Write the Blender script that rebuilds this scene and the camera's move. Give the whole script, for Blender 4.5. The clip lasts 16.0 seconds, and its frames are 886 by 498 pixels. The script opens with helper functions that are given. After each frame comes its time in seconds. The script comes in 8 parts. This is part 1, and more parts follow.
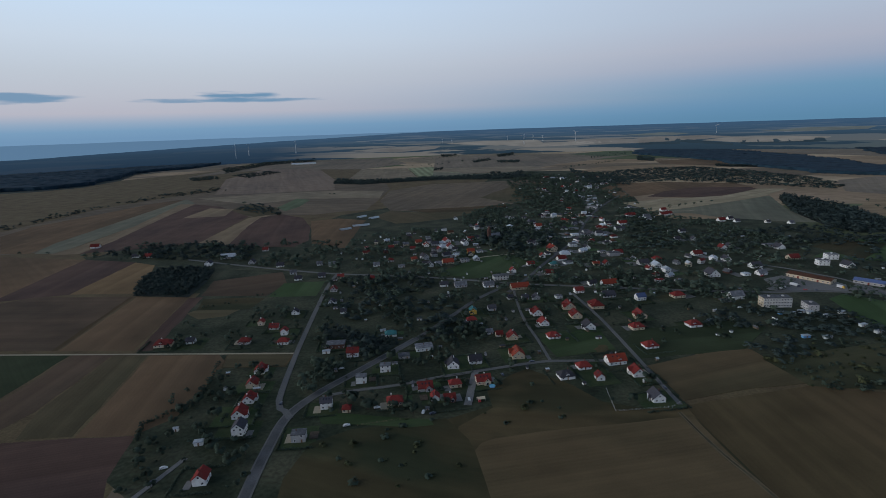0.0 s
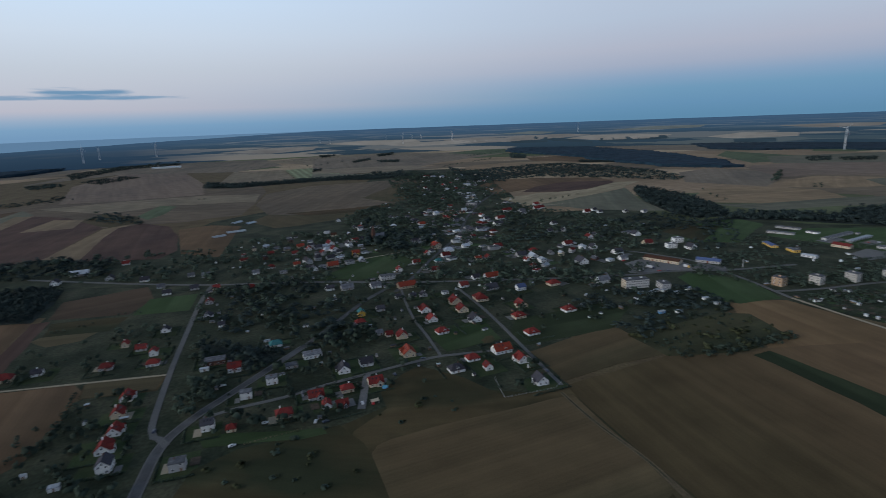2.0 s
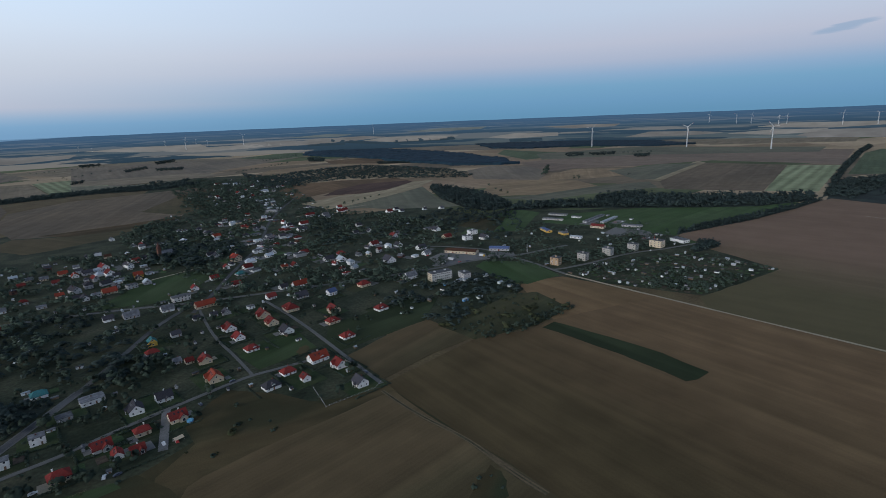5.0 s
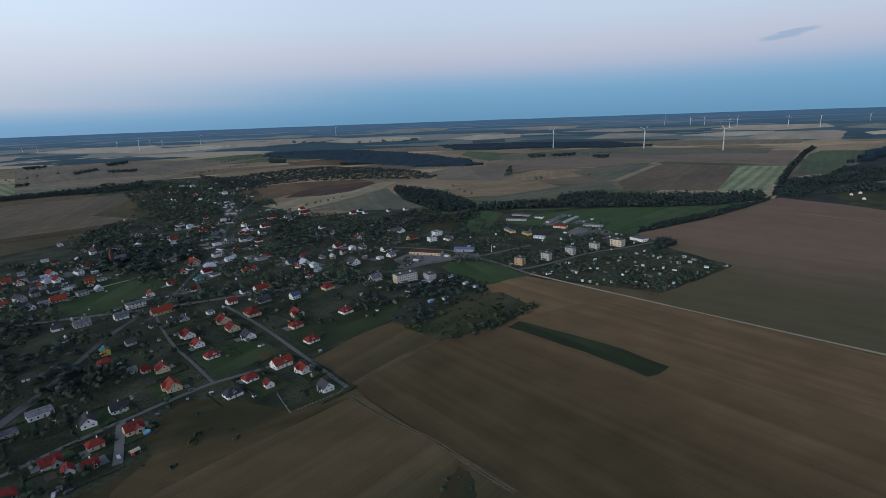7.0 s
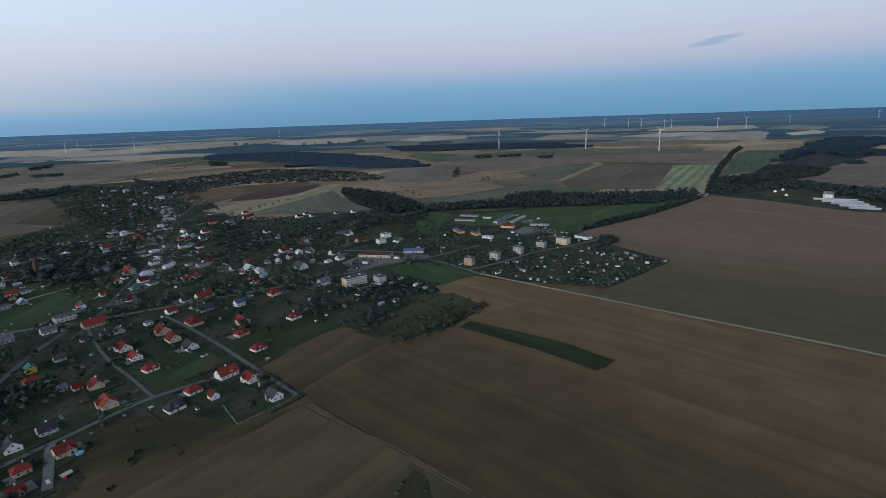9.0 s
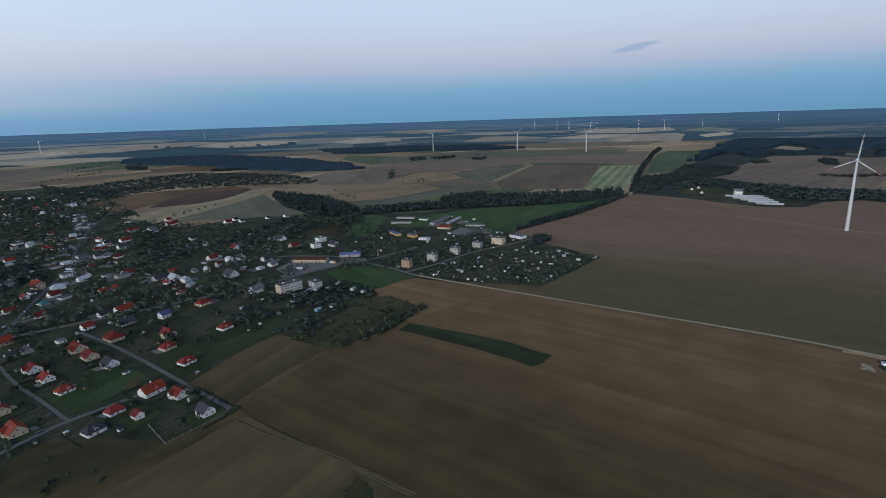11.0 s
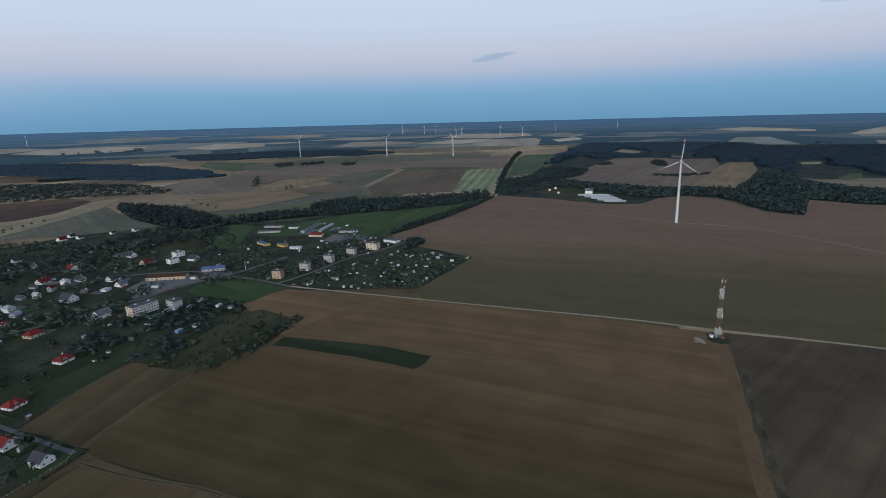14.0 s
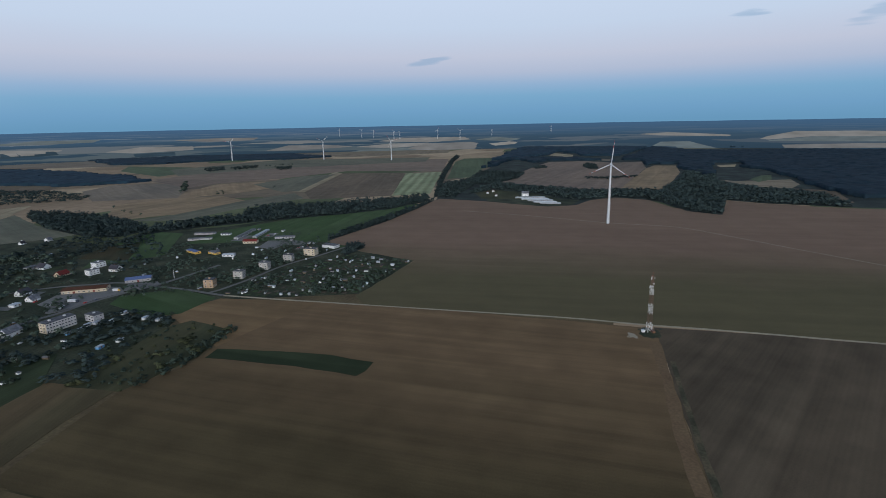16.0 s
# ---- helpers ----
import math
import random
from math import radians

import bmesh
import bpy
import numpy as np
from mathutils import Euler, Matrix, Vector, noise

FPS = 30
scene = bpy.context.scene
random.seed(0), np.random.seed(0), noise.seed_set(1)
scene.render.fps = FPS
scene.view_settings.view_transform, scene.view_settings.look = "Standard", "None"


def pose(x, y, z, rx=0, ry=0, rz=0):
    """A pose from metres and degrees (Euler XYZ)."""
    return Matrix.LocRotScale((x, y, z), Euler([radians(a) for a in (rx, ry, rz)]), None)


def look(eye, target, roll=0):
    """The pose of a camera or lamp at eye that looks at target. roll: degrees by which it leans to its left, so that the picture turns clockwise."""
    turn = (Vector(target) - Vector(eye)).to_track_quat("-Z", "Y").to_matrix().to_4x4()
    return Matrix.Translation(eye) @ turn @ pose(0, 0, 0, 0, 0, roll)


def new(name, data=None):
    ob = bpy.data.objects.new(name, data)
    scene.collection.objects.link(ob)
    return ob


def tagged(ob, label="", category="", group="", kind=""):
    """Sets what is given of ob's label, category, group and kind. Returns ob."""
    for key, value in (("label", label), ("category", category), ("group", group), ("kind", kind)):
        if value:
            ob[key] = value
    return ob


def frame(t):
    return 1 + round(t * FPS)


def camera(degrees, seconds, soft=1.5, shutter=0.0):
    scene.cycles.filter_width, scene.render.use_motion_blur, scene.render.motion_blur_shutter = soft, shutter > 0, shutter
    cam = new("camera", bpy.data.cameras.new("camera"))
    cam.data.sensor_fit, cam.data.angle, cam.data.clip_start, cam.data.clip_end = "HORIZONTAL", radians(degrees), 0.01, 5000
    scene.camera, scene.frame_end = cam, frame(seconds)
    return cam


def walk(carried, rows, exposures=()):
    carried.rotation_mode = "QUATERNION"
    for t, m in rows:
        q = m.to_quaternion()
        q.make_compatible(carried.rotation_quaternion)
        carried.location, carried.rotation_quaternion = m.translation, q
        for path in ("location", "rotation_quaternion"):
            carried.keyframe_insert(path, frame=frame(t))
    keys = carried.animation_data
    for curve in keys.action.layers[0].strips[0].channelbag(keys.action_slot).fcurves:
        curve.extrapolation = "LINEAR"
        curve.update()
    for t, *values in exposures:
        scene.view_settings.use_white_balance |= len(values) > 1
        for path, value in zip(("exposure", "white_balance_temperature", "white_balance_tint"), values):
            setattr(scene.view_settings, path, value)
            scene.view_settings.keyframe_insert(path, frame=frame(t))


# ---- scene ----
cam = camera(79.96, 16.0, soft=0.8, shutter=0.65)
PATH = [
    (0.0, pose(0, 0, 174.03, 77.09, 1.86, -0.00)),
    (0.5, pose(-0.1, 0.32, 173.98, 76.94, 1.86, -1.80)),
    (1.0, pose(-0.18, 0.64, 173.93, 76.86, 1.91, -4.70)),
    (1.5, pose(-0.26, 0.95, 173.88, 76.75, 1.95, -8.59)),
    (2.0, pose(-0.31, 1.25, 173.81, 76.64, 2.03, -12.81)),
    (2.5, pose(-0.35, 1.56, 173.76, 76.50, 2.11, -17.45)),
    (3.0, pose(-0.37, 1.86, 173.7, 76.38, 2.17, -22.54)),
    (3.5, pose(-0.38, 2.15, 173.63, 76.29, 2.14, -26.79)),
    (4.0, pose(-0.38, 2.44, 173.57, 76.22, 2.19, -30.04)),
    (6.5, pose(-0.14, 3.84, 173.2, 76.14, 2.02, -37.19)),
    (7.0, pose(-0.05, 4.1, 173.12, 76.14, 1.96, -38.05)),
    (7.5, pose(0.06, 4.36, 173.03, 76.10, 1.94, -38.99)),
    (8.0, pose(0.18, 4.62, 172.95, 76.13, 1.91, -40.44)),
    (8.5, pose(0.32, 4.88, 172.86, 76.11, 1.89, -41.89)),
    (9.0, pose(0.47, 5.12, 172.77, 76.11, 1.89, -43.69)),
    (11.5, pose(1.46, 6.3, 172.28, 76.14, 1.67, -52.70)),
    (12.0, pose(1.69, 6.53, 172.17, 76.17, 1.59, -54.97)),
    (12.5, pose(1.95, 6.75, 172.07, 76.14, 1.65, -57.45)),
    (13.0, pose(2.21, 6.96, 171.96, 76.18, 1.58, -60.09)),
    (13.5, pose(2.51, 7.17, 171.84, 76.22, 1.50, -62.54)),
    (14.0, pose(2.8, 7.37, 171.72, 76.28, 1.39, -64.53)),
    (14.5, pose(3.12, 7.58, 171.61, 76.34, 1.28, -66.26)),
    (15.0, pose(3.44, 7.78, 171.49, 76.41, 1.22, -67.80)),
    (15.5, pose(3.79, 7.97, 171.37, 76.45, 1.19, -69.40)),
    (16.0, pose(4.15, 8.15, 171.24, 76.54, 1.02, -71.10)),
]
walk(cam, PATH, [(0.0, -0.22), (2.0, -0.14), (4.0, 0.0), (9.0, 0.12), (16.0, 0.15)])

# ---- light ----
# Dusk after sunset: the whole sky lights the place, the sun is only a broad glow low in the west.
SUN_AZ = radians(142)          # from +x, anticlockwise: towards the sea


def sky_world():
    w = bpy.data.worlds.new("dusk_sky")
    scene.world = w
    w.use_nodes = True
    nt = w.node_tree
    nt.nodes.clear()
    N, L = nt.nodes.new, nt.links.new
    tc = N("ShaderNodeTexCoord")
    sep = N("ShaderNodeSeparateXYZ")
    L(tc.outputs["Generated"], sep.inputs[0])

    def ramp(stops):
        r = N("ShaderNodeValToRGB")
        r.color_ramp.interpolation = "EASE" if len(stops) < 3 else "LINEAR"
        e = r.color_ramp.elements
        while len(e) < len(stops):
            e.new(0.5)
        for el, (pos, col) in zip(e, stops):
            el.position, el.color = pos, (*col, 1)
        return r

    def lin(r, g, b):
        return tuple((c / 255 / 12.92) if c / 255 < 0.04045 else ((c / 255 + 0.055) / 1.055) ** 2.4 for c in (r, g, b))
    west = ramp([(0.0, lin(122, 160, 196)), (0.012, lin(130, 168, 202)), (0.024, lin(158, 181, 207)), (0.038, lin(195, 196, 210)), (0.065, lin(200, 205, 218)), (0.10, lin(204, 214, 227)),
                 (0.15, lin(213, 228, 245)), (0.20, lin(213, 235, 258)), (0.27, lin(204, 231, 264)), (0.45, lin(150, 174, 204)), (0.7, lin(104, 124, 150)), (1.0, lin(90, 108, 136))])
    east = ramp([(0.0, lin(98, 144, 178)), (0.02, lin(106, 151, 187)), (0.045, lin(116, 160, 193)), (0.064, lin(138, 168, 199)), (0.085, lin(167, 179, 202)), (0.112, lin(182, 189, 208)),
                 (0.16, lin(186, 201, 222)), (0.23, lin(192, 207, 229)), (0.4, lin(150, 172, 200)), (0.7, lin(102, 122, 148)), (1.0, lin(90, 108, 136))])
    L(sep.outputs["Z"], west.inputs[0])
    L(sep.outputs["Z"], east.inputs[0])
    dot = N("ShaderNodeVectorMath")
    dot.operation = "DOT_PRODUCT"
    L(tc.outputs["Generated"], dot.inputs[0])
    dot.inputs[1].default_value = (math.cos(SUN_AZ), math.sin(SUN_AZ), 0)
    mr = N("ShaderNodeMapRange")
    mr.interpolation_type = "SMOOTHSTEP"
    mr.inputs["From Min"].default_value, mr.inputs["From Max"].default_value = 0.0, 1.0
    L(dot.outputs["Value"], mr.inputs["Value"])
    mix = N("ShaderNodeMixRGB")
    L(mr.outputs["Result"], mix.inputs[0])
    L(east.outputs[0], mix.inputs[1])
    L(west.outputs[0], mix.inputs[2])
    out_col = mix.outputs[0]

    # thin streaky clouds: soft ellipses in azimuth and height, broken by noise
    nz = N("ShaderNodeTexNoise")
    mp = N("ShaderNodeMapping")
    mp.inputs["Scale"].default_value = (14, 14, 150)
    L(tc.outputs["Generated"], mp.inputs[0])
    L(mp.outputs[0], nz.inputs["Vector"])
    nz.inputs["Scale"].default_value, nz.inputs["Detail"].default_value = 1.0, 4
    at = N("ShaderNodeMath")
    at.operation = "ARCTAN2"
    L(sep.outputs["Y"], at.inputs[0])
    L(sep.outputs["X"], at.inputs[1])

    def m(op, a, b):
        n = N("ShaderNodeMath")
        n.operation = op
        for i, v in enumerate((a, b)):
            if isinstance(v, (int, float)):
                n.inputs[i].default_value = v
            else:
                L(v, n.inputs[i])
        return n.outputs[0]

    def cloud(col_in, az, el, half, thick, lean, strength):
        da = m("SUBTRACT", at.outputs[0], radians(az))
        dz = m("SUBTRACT", sep.outputs["Z"], math.sin(radians(el)))
        dz = m("SUBTRACT", dz, m("MULTIPLY", da, lean))
        d = m("ADD", m("POWER", m("DIVIDE", m("ABSOLUTE", da, 0), radians(half)), 2), m("POWER", m("DIVIDE", m("ABSOLUTE", dz, 0), radians(thick)), 2))
        body = m("SUBTRACT", m("ADD", 1.0, m("MULTIPLY", m("SUBTRACT", nz.outputs[0], 0.5), 3.2)), d)
        s = N("ShaderNodeMapRange")
        s.interpolation_type = "SMOOTHSTEP"
        s.inputs["From Min"].default_value, s.inputs["From Max"].default_value = -0.1, 1.0
        s.inputs["To Max"].default_value = strength
        L(body, s.inputs["Value"])
        mx = N("ShaderNodeMixRGB")
        L(s.outputs[0], mx.inputs[0])
        L(col_in, mx.inputs[1])
        mx.inputs[2].default_value = (*lin(118, 156, 190), 1)
        return mx.outputs[0]
    out_col = cloud(out_col, 110.03, 3.63, 4.50, 0.54, 0.03, 1.0)
    out_col = cloud(out_col, 111.88, 3.30, 9.60, 0.24, 0.0, 0.8)
    out_col = cloud(out_col, 128.44, 3.54, 4.20, 0.48, 0, 0.9)
    out_col = cloud(out_col, 20.37, 6.05, 2.52, 0.36, -0.18, 0.48)
    out_col = cloud(out_col, -9.77, 8.88, 1.56, 0.36, 0, 0.45)
    out_col = cloud(out_col, -18.83, 7.88, 2.40, 0.72, -0.3, 0.35)

    bg = N("ShaderNodeBackground")
    bg.inputs["Strength"].default_value = SKY_STRENGTH
    L(out_col, bg.inputs["Color"])
    out = N("ShaderNodeOutputWorld")
    L(bg.outputs[0], out.inputs[0])


SKY_STRENGTH = 1.0
sky_world()
glow = bpy.data.lights.new("afterglow", "SUN")
glow.energy, glow.angle, glow.color = 2.35, radians(45), (1.0, 0.96, 0.90)
lamp = new("afterglow", glow)
lamp.matrix_world = look((0, 0, 300), (0 - math.cos(radians(192)) * 100, 0 - math.sin(radians(192)) * 100, 300 - 22))

# ---- materials ----
def nodes_of(name):
    ma = bpy.data.materials.new(name)
    ma.use_nodes = True
    nt = ma.node_tree
    return ma, nt, nt.nodes.new, nt.links.new, nt.nodes["Principled BSDF"]


def noise_node(N, L, vec, scale, detail=4, stretch=(1, 1, 1)):
    mp = N("ShaderNodeMapping")
    mp.inputs["Scale"].default_value = [scale * s for s in stretch]
    L(vec, mp.inputs[0])
    n = N("ShaderNodeTexNoise")
    n.inputs["Scale"].default_value, n.inputs["Detail"].default_value = 1, detail
    L(mp.outputs[0], n.inputs["Vector"])
    return n.outputs[0]


def spread(N, L, value, lo, hi, a=0.3, b=0.7):
    r = N("ShaderNodeMapRange")
    for key, v in (("From Min", a), ("From Max", b), ("To Min", lo), ("To Max", hi)):
        r.inputs[key].default_value = v
    L(value, r.inputs["Value"])
    return r.outputs[0]


def times_value(N, L, col, *values):
    for v in values:
        m = N("ShaderNodeVectorMath")
        m.operation = "SCALE"
        L(col, m.inputs[0])
        L(v, m.inputs["Scale"])
        col = m.outputs[0]
    return col


def surface(name, col, rough=0.85, coarse=0.3, fine=4.0, amount=0.25, bump=0.3, vary=0.0, metal=0.0, island=0.0, stain=None):
    """A plain worn surface: colour varied at two scales, a little relief, and a tone of its own for each object or island."""
    ma, nt, N, L, b = nodes_of(name)
    tc = N("ShaderNodeTexCoord").outputs["Object"]
    n1, n2 = noise_node(N, L, tc, coarse), noise_node(N, L, tc, fine)
    rgb = N("ShaderNodeRGB")
    rgb.outputs[0].default_value = (*col, 1)
    c = rgb.outputs[0]
    if stain:
        mx = N("ShaderNodeMixRGB")
        L(spread(N, L, n1, 0, 0.8, 0.42, 0.68), mx.inputs[0])
        L(c, mx.inputs[1])
        mx.inputs[2].default_value = (*stain, 1)
        c = mx.outputs[0]
    vals = [spread(N, L, n1, 1 - amount, 1 + amount), spread(N, L, n2, 1 - amount * 0.7, 1 + amount * 0.7)]
    if vary:
        vals.append(spread(N, L, N("ShaderNodeObjectInfo").outputs["Random"], 1 - vary, 1 + vary, 0, 1))
    if island:
        vals.append(spread(N, L, N("ShaderNodeNewGeometry").outputs["Random Per Island"], 1 - island, 1 + island, 0, 1))
    L(times_value(N, L, c, *vals), b.inputs["Base Color"])
    b.inputs["Roughness"].default_value, b.inputs["Metallic"].default_value = rough, metal
    if rough > 0.8:
        b.inputs["Specular IOR Level"].default_value = 0.15
    if bump:
        bp = N("ShaderNodeBump")
        bp.inputs["Strength"].default_value, bp.inputs["Distance"].default_value = bump, 0.05
        L(n2, bp.inputs["Height"])
        L(bp.outputs[0], b.inputs["Normal"])
    return ma


def roof_tiles(name, col):
    """Rows of pantiles: courses across the slope, rounded waves along it, moss and bleached patches."""
    ma, nt, N, L, b = nodes_of(name)
    tc = N("ShaderNodeTexCoord").outputs["Object"]
    n1, n2 = noise_node(N, L, tc, 0.5), noise_node(N, L, tc, 6)
    wv = N("ShaderNodeTexWave")
    wv.wave_type, wv.bands_direction = "BANDS", "Z"
    wv.inputs["Scale"].default_value, wv.inputs["Distortion"].default_value = 1.3, 0.6
    L(tc, wv.inputs["Vector"])
    rgb = N("ShaderNodeRGB")
    rgb.outputs[0].default_value = (*col, 1)
    mx = N("ShaderNodeMixRGB")
    L(spread(N, L, n1, 0, 0.35, 0.5, 0.75), mx.inputs[0])
    L(rgb.outputs[0], mx.inputs[1])
    mx.inputs[2].default_value = (0.09, 0.075, 0.06, 1)
    own = spread(N, L, N("ShaderNodeObjectInfo").outputs["Random"], 0.72, 1.2, 0, 1)
    L(times_value(N, L, mx.outputs[0], spread(N, L, n2, 0.8, 1.2), spread(N, L, wv.outputs[1], 0.82, 1.1, 0, 1), own), b.inputs["Base Color"])
    b.inputs["Roughness"].default_value = 0.9
    b.inputs["Specular IOR Level"].default_value = 0.085
    bp = N("ShaderNodeBump")
    bp.inputs["Strength"].default_value, bp.inputs["Distance"].default_value = 0.6, 0.08
    L(wv.outputs[1], bp.inputs["Height"])
    L(bp.outputs[0], b.inputs["Normal"])
    return ma


def field_soil(name, col, second, rows=3.0, row_amount=0.12, tram=24.0, tram_amount=0.25, blotch=0.02, calm=1.0):
    """Farmland: two tones in drifts stretched along the rows, drilled rows, and the wheel lines of the tractor."""
    ma, nt, N, L, b = nodes_of(name)
    tc = N("ShaderNodeTexCoord").outputs["Object"]
    drift = noise_node(N, L, tc, blotch, 5, (0.35, 1, 1))
    drift2 = noise_node(N, L, tc, blotch * 0.45, 3)
    streak = noise_node(N, L, tc, 0.12, 4, (0.05, 1, 1))
    grain = noise_node(N, L, tc, 1.2, 5)
    mx = N("ShaderNodeMixRGB")
    mx.inputs[1].default_value, mx.inputs[2].default_value = (*col, 1), (*second, 1)
    av = N("ShaderNodeMath")
    av.operation, av.inputs[1].default_value = "ADD", 0
    L(drift, av.inputs[0])
    L(spread(N, L, drift2, -0.2, 0.2), av.inputs[1])
    L(spread(N, L, av.outputs[0], 0, 1, 0.38, 0.66), mx.inputs[0])

    def bands(period, sharp):
        sp = N("ShaderNodeSeparateXYZ")
        L(tc, sp.inputs[0])
        wob = N("ShaderNodeMath")
        wob.operation = "MULTIPLY_ADD"
        L(drift, wob.inputs[0])
        wob.inputs[1].default_value = period * 0.5
        L(sp.outputs["Y"], wob.inputs[2])
        k = N("ShaderNodeMath")
        k.operation, k.inputs[1].default_value = "MULTIPLY", 2 * math.pi / period
        L(wob.outputs[0], k.inputs[0])
        s = N("ShaderNodeMath")
        s.operation = "SINE"
        L(k.outputs[0], s.inputs[0])
        return spread(N, L, s.outputs[0], 0, 1, sharp, 1)
    r = spread(N, L, bands(rows, -1), 1 - row_amount * 0.5, 1 + row_amount * 0.5, 0, 1)
    t = spread(N, L, bands(tram, 0.93), 1, 1 - tram_amount * 0.7, 0, 1)
    own = spread(N, L, N("ShaderNodeObjectInfo").outputs["Random"], 0.9, 1.1, 0, 1)
    L(times_value(N, L, mx.outputs[0], r, t, spread(N, L, streak, 1 - 0.09 * calm, 1 + 0.09 * calm), spread(N, L, noise_node(N, L, tc, 0.05, 3, (0.04, 1, 1)), 1 - 0.13 * calm, 1 + 0.13 * calm), spread(N, L, noise_node(N, L, tc, 0.03, 6), 1 - 0.14 * calm, 1 + 0.14 * calm), spread(N, L, grain, 0.9, 1.1), own), b.inputs["Base Color"])
    b.inputs["Roughness"].default_value = 1.0
    b.inputs["Specular IOR Level"].default_value = 0.1
    bp = N("ShaderNodeBump")
    bp.inputs["Strength"].default_value, bp.inputs["Distance"].default_value = 0.5, 0.3
    L(grain, bp.inputs["Height"])
    L(bp.outputs[0], b.inputs["Normal"])
    return ma


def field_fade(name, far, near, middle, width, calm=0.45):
    """One wide field that passes from one tone to another across its rows, with drifting edges."""
    ma = field_soil(name, far, [c * 0.93 for c in far], 3, 0.03, 26, 0.05, 0.008, calm)
    nt = ma.node_tree
    N, L = nt.nodes.new, nt.links.new
    b = nt.nodes["Principled BSDF"]
    old = b.inputs["Base Color"].links[0].from_socket
    tc = N("ShaderNodeTexCoord").outputs["Object"]
    sp = N("ShaderNodeSeparateXYZ")
    L(tc, sp.inputs[0])
    add = N("ShaderNodeMath")
    add.operation, add.inputs[1].default_value = "MULTIPLY_ADD", width * 0.9
    L(noise_node(N, L, tc, 0.012, 4, (0.4, 1, 1)), add.inputs[0])
    L(sp.outputs["Y"], add.inputs[2])
    k = spread(N, L, add.outputs[0], 1, 0, middle - width * 0.1, middle + width)
    tone = N("ShaderNodeMixRGB")
    L(k, tone.inputs[0])
    tone.inputs[1].default_value = (1, 1, 1, 1)
    tone.inputs[2].default_value = (near[0] / far[0], near[1] / far[1], near[2] / far[2], 1)
    mul = N("ShaderNodeMixRGB")
    mul.blend_type, mul.inputs[0].default_value = "MULTIPLY", 1
    L(old, mul.inputs[1])
    L(tone.outputs[0], mul.inputs[2])
    L(mul.outputs[0], b.inputs["Base Color"])
    return ma


def leaves(name, col, second):
    ma, nt, N, L, b = nodes_of(name)
    tc = N("ShaderNodeTexCoord").outputs["Object"]
    mx = N("ShaderNodeMixRGB")
    mx.inputs[1].default_value, mx.inputs[2].default_value = (*col, 1), (*second, 1)
    g = N("ShaderNodeNewGeometry").outputs["Random Per Island"]
    L(g, mx.inputs[0])
    own = spread(N, L, N("ShaderNodeObjectInfo").outputs["Random"], 0.75, 1.25, 0, 1)
    L(times_value(N, L, mx.outputs[0], own, spread(N, L, noise_node(N, L, tc, 0.02, 4), 0.75, 1.25), spread(N, L, noise_node(N, L, tc, 0.8), 0.85, 1.15)), b.inputs["Base Color"])
    b.inputs["Roughness"].default_value = 0.9
    b.inputs["Specular IOR Level"].default_value = 0.08
    return ma


def patchwork(name):
    """Open country: long fields side by side in changing crops, with rough grass between."""
    ma, nt, N, L, b = nodes_of(name)
    tc = N("ShaderNodeTexCoord").outputs["Object"]
    mp = N("ShaderNodeMapping")
    mp.inputs["Rotation"].default_value = (0, 0, radians(28))
    mp.inputs["Scale"].default_value = (1 / 660, 1 / 270, 1)
    L(tc, mp.inputs[0])
    vo = N("ShaderNodeTexVoronoi")
    vo.voronoi_dimensions, vo.distance = "2D", "CHEBYCHEV"
    vo.inputs["Scale"].default_value, vo.inputs["Randomness"].default_value = 1, 0.85
    L(mp.outputs[0], vo.inputs["Vector"])
    sp = N("ShaderNodeSeparateColor")
    L(vo.outputs["Color"], sp.inputs[0])
    r = N("ShaderNodeValToRGB")
    r.color_ramp.interpolation = "CONSTANT"
    e = r.color_ramp.elements
    tones = [(0, (0.24, 0.175, 0.115)), (0.2, (0.30, 0.225, 0.146)), (0.38, (0.155, 0.122, 0.086)), (0.5, (0.36, 0.275, 0.18)), (0.66, (0.10, 0.115, 0.06)),
             (0.76, (0.26, 0.19, 0.122)), (0.9, (0.085, 0.105, 0.054))]
    while len(e) < len(tones):
        e.new(0.5)
    for el, (p, c) in zip(e, tones):
        el.position, el.color = p, (*c, 1)
    L(sp.outputs[0], r.inputs[0])
    L(times_value(N, L, r.outputs[0], spread(N, L, noise_node(N, L, tc, 0.004), 0.75, 1.25), spread(N, L, noise_node(N, L, tc, 0.05), 0.85, 1.15)), b.inputs["Base Color"])
    b.inputs["Roughness"].default_value = 1
    b.inputs["Specular IOR Level"].default_value = 0.1
    return ma


WHITE = surface("white_render", (0.74, 0.75, 0.75), 0.9, 0.4, 3, 0.08, 0.2, 0.08, stain=(0.50, 0.50, 0.50))
CREAM = surface("cream_render", (0.50, 0.43, 0.33), 0.9, 0.4, 3, 0.1, 0.2, 0.1, stain=(0.45, 0.37, 0.26))
GREY = surface("grey_render", (0.38, 0.38, 0.39), 0.9, 0.4, 3, 0.14, 0.3, 0.15, stain=(0.25, 0.25, 0.25))
YELLOW = surface("yellow_render", (0.62, 0.40, 0.08), 0.9, 0.4, 3, 0.12, 0.2, stain=(0.45, 0.3, 0.1))
OCHRE = surface("faded_ochre_panel", (0.40, 0.27, 0.17), 0.9, 0.3, 2, 0.12, 0.2, 0.08, stain=(0.33, 0.25, 0.18))
